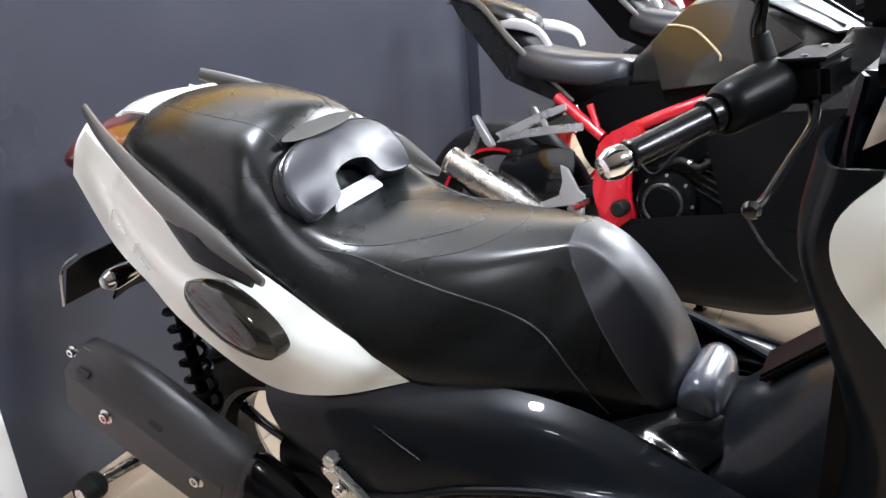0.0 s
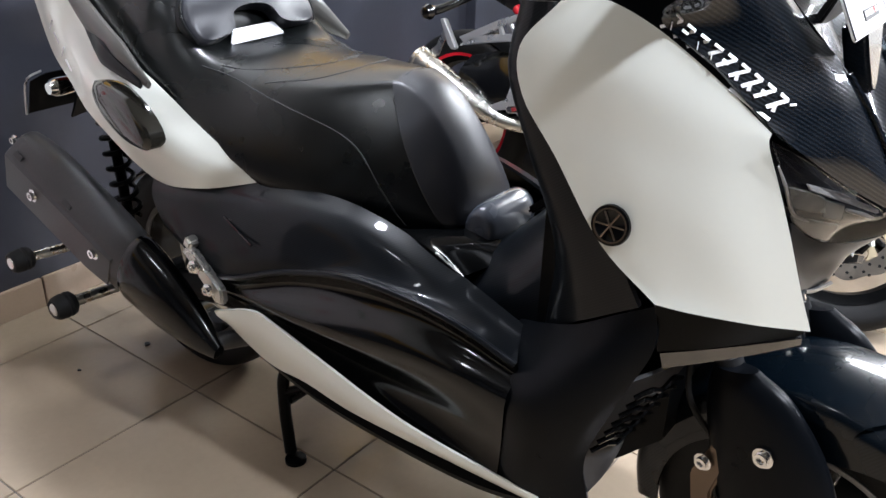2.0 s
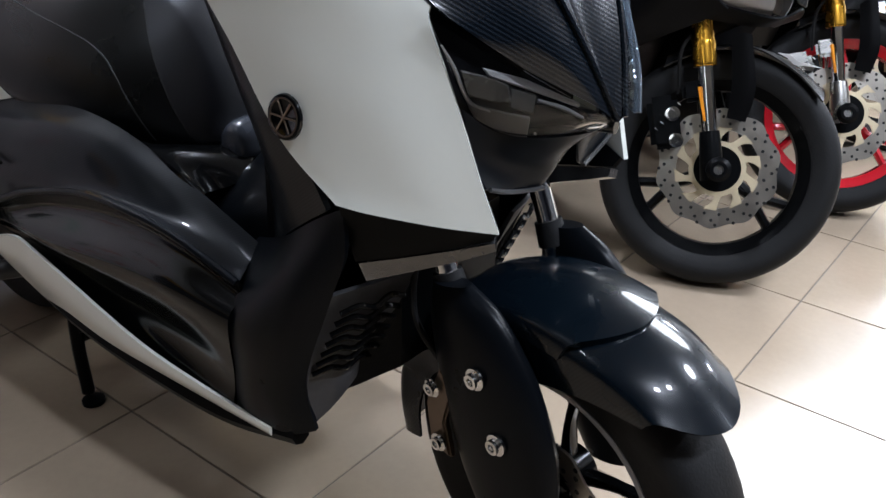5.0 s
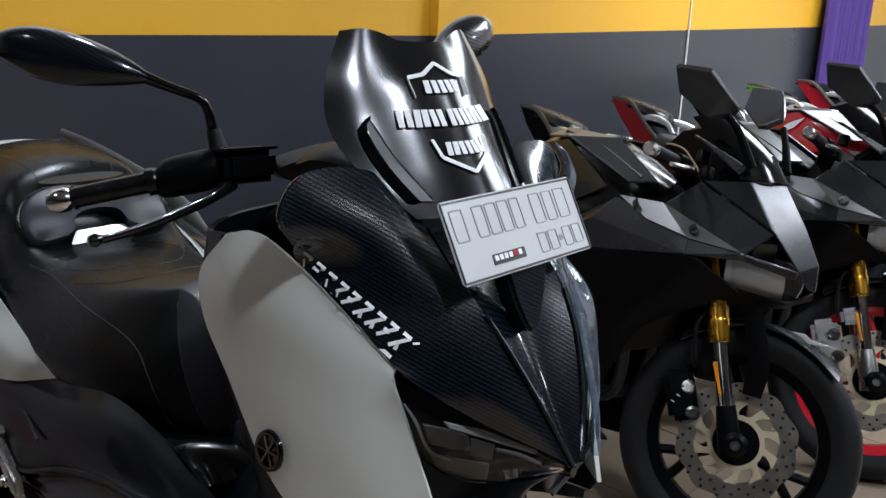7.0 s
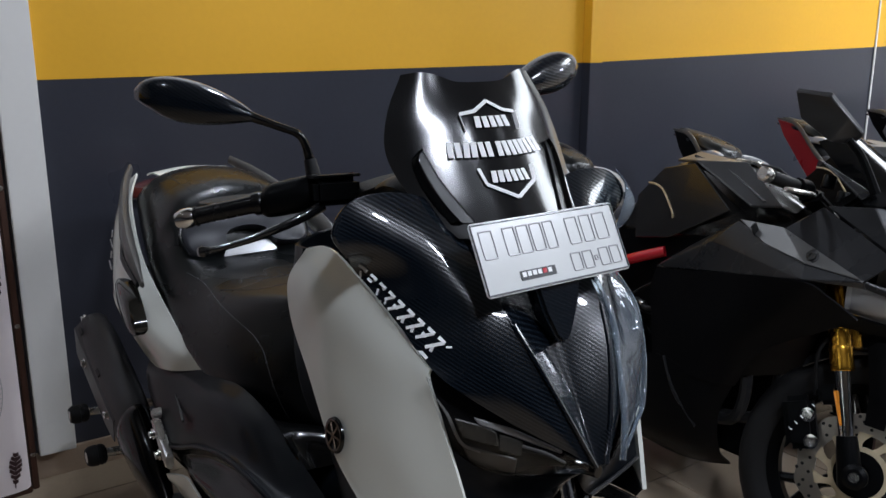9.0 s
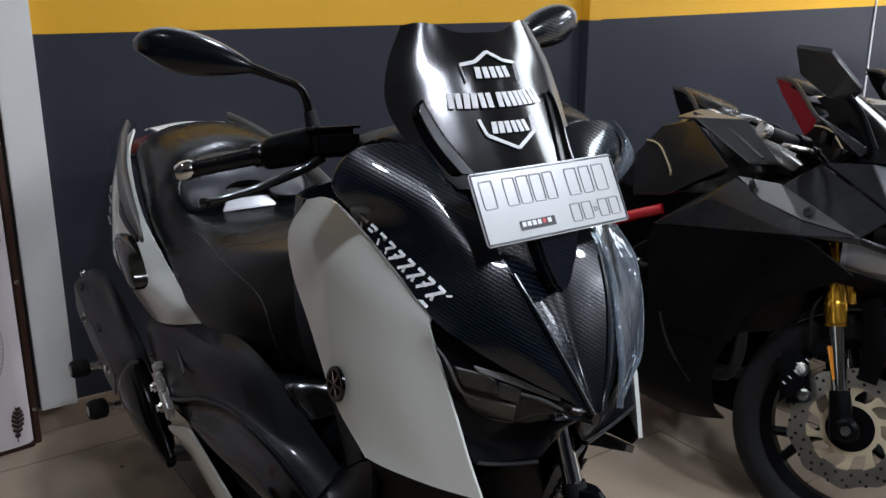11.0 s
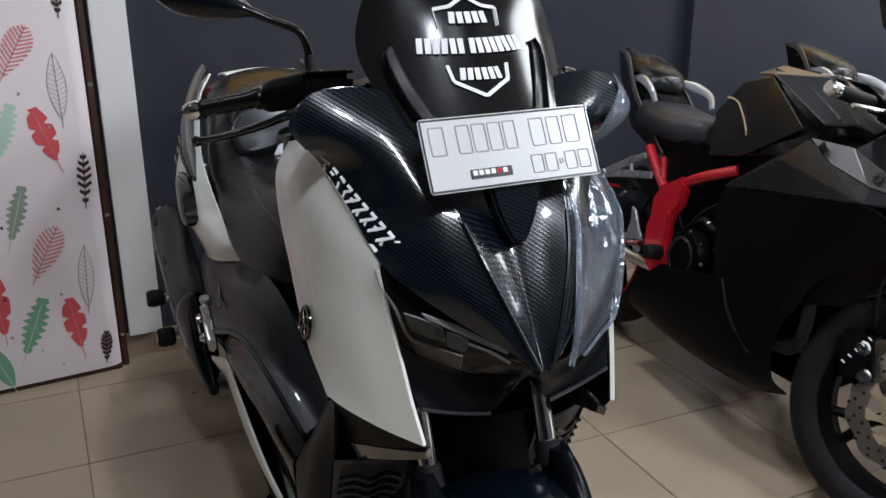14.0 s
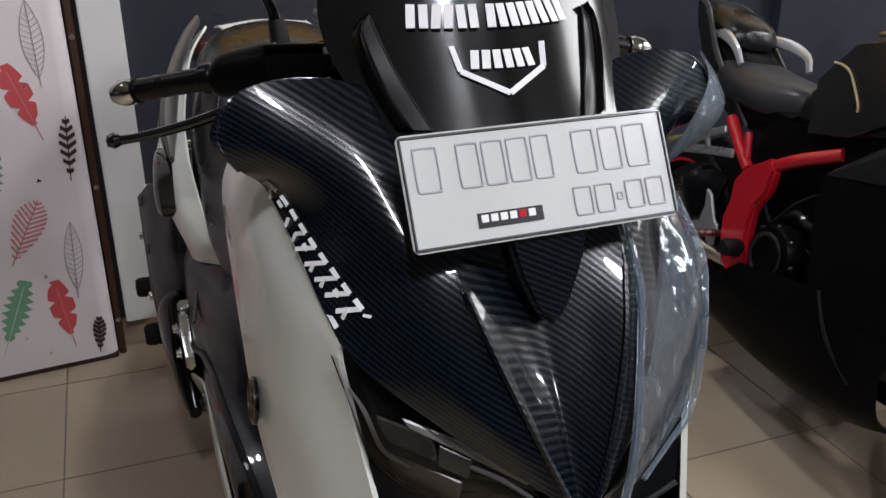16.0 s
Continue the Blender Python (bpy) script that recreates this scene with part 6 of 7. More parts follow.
        part("belly_pan", patch(mirrored([
            [(-0.178, 0.305, 0.450), (-0.210, 0.340, 0.450), (-0.240, 0.430, 0.452), (-0.236, 0.520, 0.462), (-0.225, 0.640, 0.440), (-0.205, 0.850, 0.395)],
            [(-0.188, 0.325, 0.350), (-0.228, 0.390, 0.335), (-0.242, 0.500, 0.325), (-0.238, 0.620, 0.318), (-0.228, 0.760, 0.305), (-0.205, 0.960, 0.290)],
            [(-0.160, 0.320, 0.245), (-0.195, 0.390, 0.225), (-0.212, 0.500, 0.212), (-0.210, 0.620, 0.205), (-0.200, 0.760, 0.200), (-0.180, 0.985, 0.205)],
            [(-0.060, 0.350, 0.180), (-0.085, 0.420, 0.160), (-0.100, 0.500, 0.148), (-0.100, 0.620, 0.142), (-0.095, 0.760, 0.142), (-0.080, 0.985, 0.160)]], side), 20, 26, 0.006, (side * 2, 0.6, 0.2)), M_MATT, s, "matt black belly pan", sharp=30)
        part("belly_crease", tube(mirrored([(-0.236, 0.520, 0.462), (-0.242, 0.455, 0.380), (-0.215, 0.375, 0.300)], side), 0.006, 6), M_DULL, s)
        # headlight
        hp = mirrored([[(-0.146, 0.030, 0.772), (-0.110, -0.035, 0.770), (-0.066, -0.090, 0.752)], [(-0.145, 0.028, 0.742), (-0.104, -0.035, 0.734), (-0.060, -0.090, 0.724)], [(-0.135, 0.030, 0.712), (-0.096, -0.025, 0.704), (-0.052, -0.085, 0.700)]], side)
        hh = part("headlight", patch([[(x * 0.93, y + 0.02, z) for x, y, z in r] for r in hp], 6, 8, 0.003, (side, -2, 0.7)), M_REFL, s, "slim smoked headlamp")
        part("lens", patch(hp, 8, 10, 0.003, (side, -2, 0.7)), M_LENS, hh)
        part("lamp_brow", facets(mirrored([(-0.150, 0.012, 0.792), (-0.150, 0.020, 0.776), (-0.068, -0.096, 0.752), (-0.060, -0.100, 0.772)], side), [(0, 1, 2, 3)], 0.006, (side, -2, 1.2)), paint, hh)
        # bars
        steer = turn
        b0, b1 = steer @ Vector((side * 0.125, 0.300, 0.985)), steer @ Vector((side * 0.325, 0.365, 0.975))
        bx = (b1 - b0).normalized()
        hb = part("clip_on_bar", tube([b0 - bx * 0.05, b1], 0.011, 10), M_BLACK, s)
        part("grip", tube([b0 + bx * 0.085, b1], 0.018, 14), M_RUBBER, hb)
        part("bar_end", lathe([(0, 0), (0.013, 0), (0.019, 0.006), (0.019, 0.030), (0.014, 0.036), (0, 0.036)], 16, frame_at(b1, bx, (0, 0, 1))), M_ALU, hb, "drilled alloy bar end")
        part("switch_block", tube([b0 + bx * 0.015, b0 + bx * 0.03, b0 + bx * 0.075], [0.020, 0.027, 0.024], 12), M_BLACK, hb)
        part("lever", tube([b0 + bx * 0.03 + Vector((0, -0.03, -0.01)), b0 + bx * 0.10 + Vector((0, -0.062, -0.015)), b1 + Vector((0, -0.055, -0.025))], 0.006, 8), M_ALU, hb)
        part("reservoir", lathe([(0, 0), (0.018, 0), (0.018, 0.03), (0.015, 0.034), (0, 0.034)], 14, steer @ pose(side * 0.12, 0.265, 1.005, 0, -90, 0)), M_BLACK, hb)
        # mirror
        mm = part("mirror_arm", tube(mirrored([(-0.105, 0.050, 0.985), (-0.135, 0.085, 1.060), (-0.165, 0.110, 1.095)], side), [0.012, 0.009, 0.009], 8), M_BLACK, s)
        part("mirror_shell", facets(mirrored([(-0.110, 0.130, 1.085), (-0.130, 0.095, 1.110), (-0.215, 0.150, 1.185), (-0.225, 0.240, 1.190), (-0.190, 0.235, 1.130), (-0.150, 0.170, 1.085), (-0.175, 0.115, 1.145)], side),
            [(0, 1, 6, 5), (1, 2, 6), (2, 3, 6), (3, 4, 6), (4, 5, 6)], 0.016, (side * 2, -1.5, 1.6)), accent, mm, "angular grey mirror shell", sharp=10)
        # red trellis and lower frame casting
        flat = Matrix(((0, 0, 1, 0), (1, 0, 0, 0), (0, 1, 0, 0), (0, 0, 0, 1)))
        part("frame_tube", tube(mirrored([(-0.128, 1.150, 0.716), (-0.148, 1.060, 0.664), (-0.162, 0.975, 0.615)], side), 0.017, 10), frame_mat, s, "painted trellis frame tube")
        part("frame_tube", tube(mirrored([(-0.168, 0.900, 0.640), (-0.166, 0.800, 0.693), (-0.130, 0.690, 0.745)], side), 0.018, 10), frame_mat, s)
        part("frame_tube", tube(mirrored([(-0.150, 1.030, 0.705), (-0.158, 0.998, 0.640)], side), 0.011, 10), frame_mat, s)
        fc = slab([(0.986, 0.585), (0.950, 0.632), (0.905, 0.655), (0.862, 0.682), (0.836, 0.655), (0.838, 0.590), (0.872, 0.540), (0.868, 0.460), (0.845, 0.400), (0.838, 0.350), (0.893, 0.330), (0.949, 0.363), (0.980, 0.430), (0.990, 0.480), (0.980, 0.525)], 0.034, Matrix.Translation((side * 0.178 - 0.017, 0, 0)) @ flat, 0.010)
        part("frame_casting", fc, frame_mat, s, "painted lower frame plate")
        part("crash_bobbin", lathe([(0, 0), (0.018, 0), (0.024, 0.008), (0.024, 0.05), (0.018, 0.058), (0, 0.058)], 18, pose(side * 0.190, 0.880, 0.424, 0, 0, 0 if side > 0 else 180)), M_RUBBER, s, "black crash bobbin")
        # foot peg hanger: two flat cast arms and a strap
        hang = joined(*[slab(o, 0.010, Matrix.Translation((side * 0.178 - 0.005, 0, 0)) @ flat, 0.003) for o in (
            [(1.335, 0.592), (1.318, 0.600), (1.180, 0.672), (1.098, 0.706), (1.088, 0.688), (1.170, 0.648), (1.300, 0.570)],
            [(1.330, 0.562), (1.300, 0.592), (1.200, 0.622), (1.110, 0.640), (1.036, 0.654), (1.032, 0.630), (1.120, 0.612), (1.230, 0.588)],
            [(1.185, 0.664), (1.168, 0.668), (1.140, 0.622), (1.158, 0.616)])])
        part("peg_hanger", hang, M_LEVER, s, "bare alloy footpeg hanger")
        part("pillion_peg", slab([(1.412, 0.640), (1.392, 0.646), (1.322, 0.556), (1.340, 0.546), (1.362, 0.560)], 0.022, Matrix.Translation((side * 0.192 - 0.011, 0, 0)) @ flat, 0.004), M_LEVER, s, "folded alloy pillion peg")
        part("rider_peg", tube([(side * 0.18, 1.000, 0.420), (side * 0.29, 1.005, 0.415)], 0.012, 10), M_ALU, s)
        part("heel_plate", slab([(1.100, 0.520), (1.072, 0.512), (1.030, 0.450), (1.008, 0.440), (1.008, 0.378), (1.030, 0.374), (1.060, 0.400), (1.165, 0.372), (1.170, 0.388), (1.098, 0.425), (1.088, 0.470)], 0.010, Matrix.Translation((side * 0.180 - 0.005, 0, 0)) @ flat, 0.003), M_LEVER, s)
        # engine covers
        eng = part("engine_cover", lathe([(0, 0.03), (0.045, 0.03), (0.055, 0.022), (0.075, 0.020), (0.088, 0.0), (0.088, -0.03), (0, -0.03)], 36, pose(side * 0.178, 0.762, 0.450, 0, 0, 0 if side > 0 else 180)), M_BLACK, s, "round black engine cover")
        part("cover_ring", lathe([(0.050, 0.030), (0.056, 0.034), (0.062, 0.030), (0.056, 0.024)], 36, pose(side * 0.178, 0.762, 0.450, 0, 0, 0 if side > 0 else 180), True), M_DULL, eng)
        for i in range(6):
            part("cylinder_fin", box(0.030, 0.115, 0.006, pose(side * 0.140, 0.655 - 0.008 * i, 0.480 + 0.019 * i, 24, 0, 0), 0.002), M_DULL, s)
        part("coolant_hose", tube(mirrored([(-0.165, 0.790, 0.545), (-0.172, 0.735, 0.575), (-0.168, 0.680, 0.560), (-0.150, 0.640, 0.590)], side), 0.011, 10), M_RUBBER, s)
        part("hose_clip", tube(mirrored([(-0.170, 0.712, 0.571), (-0.170, 0.702, 0.568)], side), 0.0125, 12), M_ALU, s)
        part("clutch_cable", tube(mirrored([(-0.172, 0.860, 0.560), (-0.185, 0.800, 0.530), (-0.180, 0.740, 0.600), (-0.150, 0.640, 0.680)], side), 0.004, 6), M_RUBBER, s)
        for i in range(8):
            a = 2 * math.pi * i / 8
            bolt(eng, (side * 0.186, 0.762 + 0.080 * math.cos(a), 0.450 + 0.080 * math.sin(a)), (side, 0, 0), 0.004, 0.008, M_ALU)
        part("swing_arm", tube(mirrored([(-0.110, 0.960, 0.430), (-0.125, 1.150, 0.380), (-0.115, 1.380, R)], side), [0.035, 0.032, 0.026], 10, flat=1.3), M_BLACK, s)
        # tail side panels and grab
        tp = part("tail_panel", facets(mirrored([(-0.102, 1.110, 0.706), (-0.112, 1.315, 0.862), (-0.076, 1.480, 0.985), (-0.026, 1.630, 1.004), (-0.050, 1.560, 0.930), (-0.085, 1.355, 0.752), (-0.095, 1.163, 0.694)], side),
            [(0, 1, 5, 6), (1, 2, 4, 5), (2, 3, 4)], 0.006, (side * 2, 1.3, 0.7)), tail_mat, s, "sharp-edged tail side panel", sharp=12)
        part("tail_edge", tube(mirrored([(-0.106, 1.105, 0.706), (-0.116, 1.310, 0.862), (-0.080, 1.478, 0.988), (-0.028, 1.630, 1.008)], side), [0.003, 0.006, 0.006, 0.003], 6, flat=1.8), M_INLAY, tp, "pale edge of the tail")
        part("grab_handle", tube(mirrored([(-0.070, 1.410, 0.925), (-0.108, 1.300, 0.926), (-0.126, 1.225, 0.906), (-0.120, 1.190, 0.866)], side), [0.010, 0.011, 0.009, 0.007], 8, flat=1.6), M_SILVER, s, "pale alloy grab handle")

    # nose, screen, dash
    part("nose_cowl", facets([(0, 0.000, 0.958), (-0.085, 0.055, 0.955), (-0.120, 0.160, 0.938), (-0.082, -0.030, 0.848), (0, -0.070, 0.868), (-0.052, -0.095, 0.770), (0, -0.118, 0.790), (0, -0.124, 0.728), (-0.022, -0.112, 0.735),
        (0.085, 0.055, 0.955), (0.120, 0.160, 0.938), (0.082, -0.030, 0.848), (0.052, -0.095, 0.770), (0.022, -0.112, 0.735)],
        [(0, 1, 3, 4), (1, 2, 3), (4, 3, 5, 6), (6, 5, 8, 7), (0, 4, 11, 9), (9, 11, 10), (4, 6, 12, 11), (6, 7, 13, 12)], 0.006, (0, -2, 1.4)), paint, s, "sharp nose cowl", sharp=10)
    part("nose_chin", patch([[(-0.130, 0.030, 0.706), (-0.060, -0.085, 0.696), (0, -0.118, 0.724), (0.060, -0.085, 0.696), (0.130, 0.030, 0.706)], [(-0.110, 0.060, 0.670), (-0.060, -0.030, 0.670), (0, -0.060, 0.675), (0.060, -0.030, 0.670), (0.110, 0.060, 0.670)]], 8, 16, 0.005, (0, -1, 0)), M_BLACK, s)
    part("screen", patch([
        [(-0.100, 0.075, 0.955), (-0.055, 0.022, 0.960), (0, 0.002, 0.962), (0.055, 0.022, 0.960), (0.100, 0.075, 0.955)],
        [(-0.105, 0.135, 1.010), (-0.060, 0.085, 1.030), (0, 0.068, 1.036), (0.060, 0.085, 1.030), (0.105, 0.135, 1.010)],
        [(-0.095, 0.235, 1.085), (-0.055, 0.205, 1.105), (0, 0.195, 1.112), (0.055, 0.205, 1.105), (0.095, 0.235, 1.085)]], 12, 16, 0.003, (0, -2, 1.4)), M_GLOSS, s, "smoked black screen", sharp=60)
    part("dash", box(0.15, 0.03, 0.08, pose(0, 0.16, 0.935, 50, 0, 0), 0.01), M_BLACK, s)
    part("top_yoke", box(0.26, 0.06, 0.025, turn @ pose(0, 0.295, 0.960, -24, 0, 0), 0.008), M_BLACK, s)
    # tank with creased shoulders
    tk = []
    for y, w, zt, zs, zb in ((0.290, 0.050, 0.915, 0.895, 0.850), (0.350, 0.105, 0.945, 0.920, 0.820), (0.450, 0.140, 0.990, 0.955, 0.790), (0.560, 0.148, 1.010, 0.965, 0.770), (0.670, 0.135, 0.990, 0.930, 0.755), (0.760, 0.110, 0.925, 0.875, 0.750), (0.850, 0.085, 0.835, 0.810, 0.745)):
        tk.append([(-w * 0.25, y, zt), (-w * 0.62, y, zt - 0.010), (-w, y, zs), (-w * 1.02, y, (zs + zb) / 2), (-w * 0.85, y, zb), (w * 0.85, y, zb), (w * 1.02, y, (zs + zb) / 2), (w, y, zs), (w * 0.62, y, zt - 0.010), (w * 0.25, y, zt)])
    t = part("fuel_tank", loft(tk, 40, 28), tank_mat, s, "sculpted fuel tank", sharp=26)
    for side in (-1, 1):
        part("tank_side", facets(mirrored([(-0.115, 0.800, 0.860), (-0.128, 0.700, 0.955), (-0.160, 0.560, 0.985), (-0.170, 0.400, 0.880), (-0.168, 0.600, 0.770), (-0.150, 0.745, 0.742), (-0.172, 0.580, 0.880)], side),
            [(0, 1, 6), (1, 2, 6), (2, 3, 6), (3, 4, 6), (4, 5, 6), (5, 0, 6)], 0.006, (side * 2, 0.5, 1.0)), tank_mat, t, "faceted tank side", sharp=10)
        part("tank_cover", facets(mirrored([(-0.050, 0.640, 1.016), (-0.128, 0.655, 0.985), (-0.163, 0.555, 0.992), (-0.178, 0.330, 0.905), (-0.110, 0.285, 0.915), (-0.070, 0.450, 1.008)], side),
            [(0, 1, 2, 5), (5, 2, 3, 4)], 0.007, (side, 0.5, 2)), accent, t, "angular tank top cover", sharp=10)
        part("tank_groove", tube(mirrored([(-0.118, 0.600, 1.003), (-0.125, 0.470, 0.979), (-0.142, 0.320, 0.919)], side), 0.004, 6), M_INK, t)
    part("tank_trim", tube([(-0.126, 0.752, 0.905), (-0.135, 0.715, 0.905), (-0.152, 0.665, 0.893), (-0.173, 0.600, 0.845), (-0.171, 0.594, 0.826)], 0.0030, 8), M_BRONZE, t, "thin bronze trim")
    part("filler_cap", lathe([(0, 0), (0.04, 0), (0.04, 0.006), (0.034, 0.010), (0, 0.010)], 24, pose(0, 0.50, 1.004, 0, -90, 0)), M_ALU, t)
    # seats and tail
    part("rider_seat", loft([[(-w, y, z - 0.075), (-w * 0.97, y, z - 0.030), (-w * 0.72, y, z - 0.004), (0, y, z), (w * 0.72, y, z - 0.004), (w * 0.97, y, z - 0.030), (w, y, z - 0.075), (w * 0.7, y, z - 0.095), (-w * 0.7, y, z - 0.095)] for y, w, z in ((0.945, 0.070, 0.838), (0.985, 0.100, 0.848), (1.080, 0.132, 0.848), (1.190, 0.140, 0.855), (1.280, 0.122, 0.868), (1.325, 0.085, 0.876))], 40, 24), seat_mat, s, "broad satin grey rider seat", sharp=60)
    part("pillion_seat", loft([[(-w, y, z - 0.02), (-w * 0.7, y, z), (0, y, z + 0.005), (w * 0.7, y, z), (w, y, z - 0.02), (w * 0.9, y, z - 0.045), (-w * 0.9, y, z - 0.045)] for y, w, z in ((1.300, 0.050, 0.945), (1.335, 0.082, 0.966), (1.420, 0.086, 0.992), (1.510, 0.062, 1.008), (1.580, 0.026, 1.016))], 28, 16), pillion_mat, s, "pillion pad", sharp=60)
    part("tail_unit", loft([[(-w, y, z), (0, y, z + 0.02), (w, y, z), (w * 0.7, y, z - h), (-w * 0.7, y, z - h)] for y, w, z, h in ((0.93, 0.11, 0.775, 0.06), (1.15, 0.105, 0.785, 0.09), (1.32, 0.095, 0.880, 0.12), (1.48, 0.060, 0.968, 0.07), (1.610, 0.02, 1.000, 0.02))], 20, 18), M_BLACK, s)
    part("tail_lamp", loft([[(0.05 * k * math.cos(a), y, 0.985 + 0.014 * k * math.sin(a)) for a in np.linspace(0, 2 * math.pi, 8, endpoint=False)] for y, k in ((1.54, 0.8), (1.61, 0.6), (1.640, 0.3))], 16, 4), M_TAIL, s, "red tail lamp")
    # engine, radiator, rear end
    part("engine", joined(box(0.30, 0.34, 0.22, pose(0, 0.74, 0.36), 0.04), box(0.26, 0.20, 0.24, pose(0, 0.60, 0.50, 20, 0, 0), 0.03)), M_BLACK, s)
    part("radiator", box(0.30, 0.03, 0.26, pose(0, 0.345, 0.46, 14, 0, 0), 0.006), M_BLACK, s)
    for x in (-0.07, 0.07):
        part("header_pipe", tube([(x, 0.52, 0.60), (x * 1.1, 0.36, 0.50), (x * 0.8, 0.37, 0.32), (x * 0.3, 0.55, 0.27)], 0.018, 8), M_EXH, s)
    part("inner_core", loft([[(-w, y, zt), (w, y, zt), (w, y, zb), (-w, y, zb)] for y, w, zt, zb in ((0.03, 0.07, 0.86, 0.74), (0.20, 0.07, 0.90, 0.76), (0.40, 0.15, 0.86, 0.50), (0.70, 0.13, 0.82, 0.45), (1.00, 0.11, 0.77, 0.50), (1.10, 0.08, 0.75, 0.60))], 4, 18, False), M_BLACK, s)
    rw = wheel(s, 1.385, 0.305, 0.305, 0.14, 0.216, 5, rim_mat, "rear_wheel")
    part("rim_tape", lathe([(0.212, -0.056), (0.226, -0.058), (0.226, -0.056), (0.212, -0.054)], 48, pose(0, 1.385, 0.305), True), M_RED, rw, "red rim tape")
    part("rear_hugger", patch([[(x, 1.385 - 0.325 * math.cos(a), 0.305 + 0.325 * math.sin(a) - abs(x) * 0.4) for x in (-0.07, 0, 0.07)] for a in np.linspace(radians(20), radians(80), 5)], 10, 8, 0.004, (0, 1.3, 2)), M_BLACK, s)
    e = part("exhaust", tube([(-0.120, 0.98, 0.345), (-0.155, 1.110, 0.350), (-0.180, 1.200, 0.378), (-0.190, 1.260, 0.402), (-0.200, 1.470, 0.486)], [0.024, 0.027, 0.034, 0.041, 0.045], 20), M_ALU, s, "brushed metal silencer")
    part("exhaust_tip", lathe([(0.045, 0), (0.048, 0.003), (0.048, 0.016), (0.042, 0.020), (0.030, 0.016), (0.030, -0.02), (0, -0.02)], 24, frame_at((-0.200, 1.470, 0.486), (-0.05, 0.92, 0.38), (0, 0, 1))), M_ALU, e)
    part("exhaust_strap", slab([(1.398, 0.606), (1.376, 0.600), (1.400, 0.520), (1.428, 0.505), (1.442, 0.530), (1.420, 0.548)], 0.008, Matrix.Translation((-0.192, 0, 0)) @ Matrix(((0, 0, 1, 0), (1, 0, 0, 0), (0, 1, 0, 0), (0, 0, 0, 1))), 0.002), M_ALU, s)
    part("silencer_cover", patch([[(-0.140, 1.075, 0.560), (-0.140, 1.18, 0.570), (-0.135, 1.300, 0.535)], [(-0.170, 1.06, 0.50), (-0.176, 1.18, 0.50), (-0.160, 1.325, 0.48)], [(-0.175, 1.08, 0.43), (-0.180, 1.18, 0.42), (-0.165, 1.310, 0.425)], [(-0.150, 1.10, 0.37), (-0.155, 1.19, 0.355), (-0.150, 1.27, 0.38)]], 12, 12, 0.01, (-2, 1.1, 0.5)), M_GLOSS, s, "dark silencer guard")
    # plate holder, stand
    part("side_stand", tube([(0.13, 0.80, 0.30), (0.165, 0.76, 0.15), (0.200, 0.74, 0.03)], 0.012, 8), M_BLACK, s)
    part("stand_foot", box(0.05, 0.035, 0.008, pose(0.203, 0.74, 0.026, 0, 7, 0), 0.003), M_BLACK, s)
    body = ("upper_fairing", "side_fairing", "headlight", "mirror_arm", "nose_cowl", "nose_chin", "screen", "dash", "fuel_tank")
    rear = ("inner_core",)
    for ob in s.children:
        kind = ob.name.split(".")[0]
        for o in (ob, *ob.children):
            if kind in body:
                spread(o.data)
            elif kind in rear:
                settle(o.data)
    return s


LEAN = 10.0


def bikes():
    sportbike(pose(1.352, -1.605, 0.010, 0, LEAN, -3.6), "matt black sports bike with red frame and gold forks", M_DULL, M_TANK, M_DULL, M_BLACK, M_RED, M_LEATHER2, M_LEATHER, M_GREY)
    sportbike(pose(2.075, -1.725, 0.010, 0, LEAN, -3.6), "black sports bike with red wheels and gold forks", M_DULL, M_MATT, M_MATT, M_RED, M_DKRED, M_LEATHER2, M_LEATHER, M_GREY)
    b4 = sportbike(pose(2.84, -1.70, 0.010, 0, LEAN, -3.6), "red and black sports bike, red tank and tail", M_DULL, M_RED, M_DKRED, M_BLACK, M_MATT, M_LEATHER2, M_LEATHER, M_GREY)
    part("wing_mark", slab([(0, 0), (0.05, 0.02), (0.09, 0.06), (0.04, 0.045), (0.01, 0.03)], 0.002, frame_at((-0.181, 0.66, 0.935), (0, -1, 0.15), (0.15, 0, 1))), M_DECAL, b4)
    sportbike(pose(3.62, -1.69, 0.010, 0, LEAN, -3.6), "dark grey sports bike in the row", M_DULL, M_MATT, M_MATT, M_BLACK, M_MATT, M_LEATHER2, M_LEATHER, M_GREY)
    sportbike(pose(4.44, -1.68, 0.010, 0, LEAN, -3.6), "dark sports bike with a lime green tail", M_DULL, M_MATT, M_GREEN, M_BLACK, M_MATT, M_LEATHER2, M_LEATHER, M_GREY)
    sportbike(pose(5.22, -1.68, 0.010, 0, LEAN, -3.6), "grey sports bike with a red tail", M_GREY, M_DKRED, M_RED, M_BLACK, M_MATT, M_LEATHER2, M_LEATHER, M_GREY)


bikes()


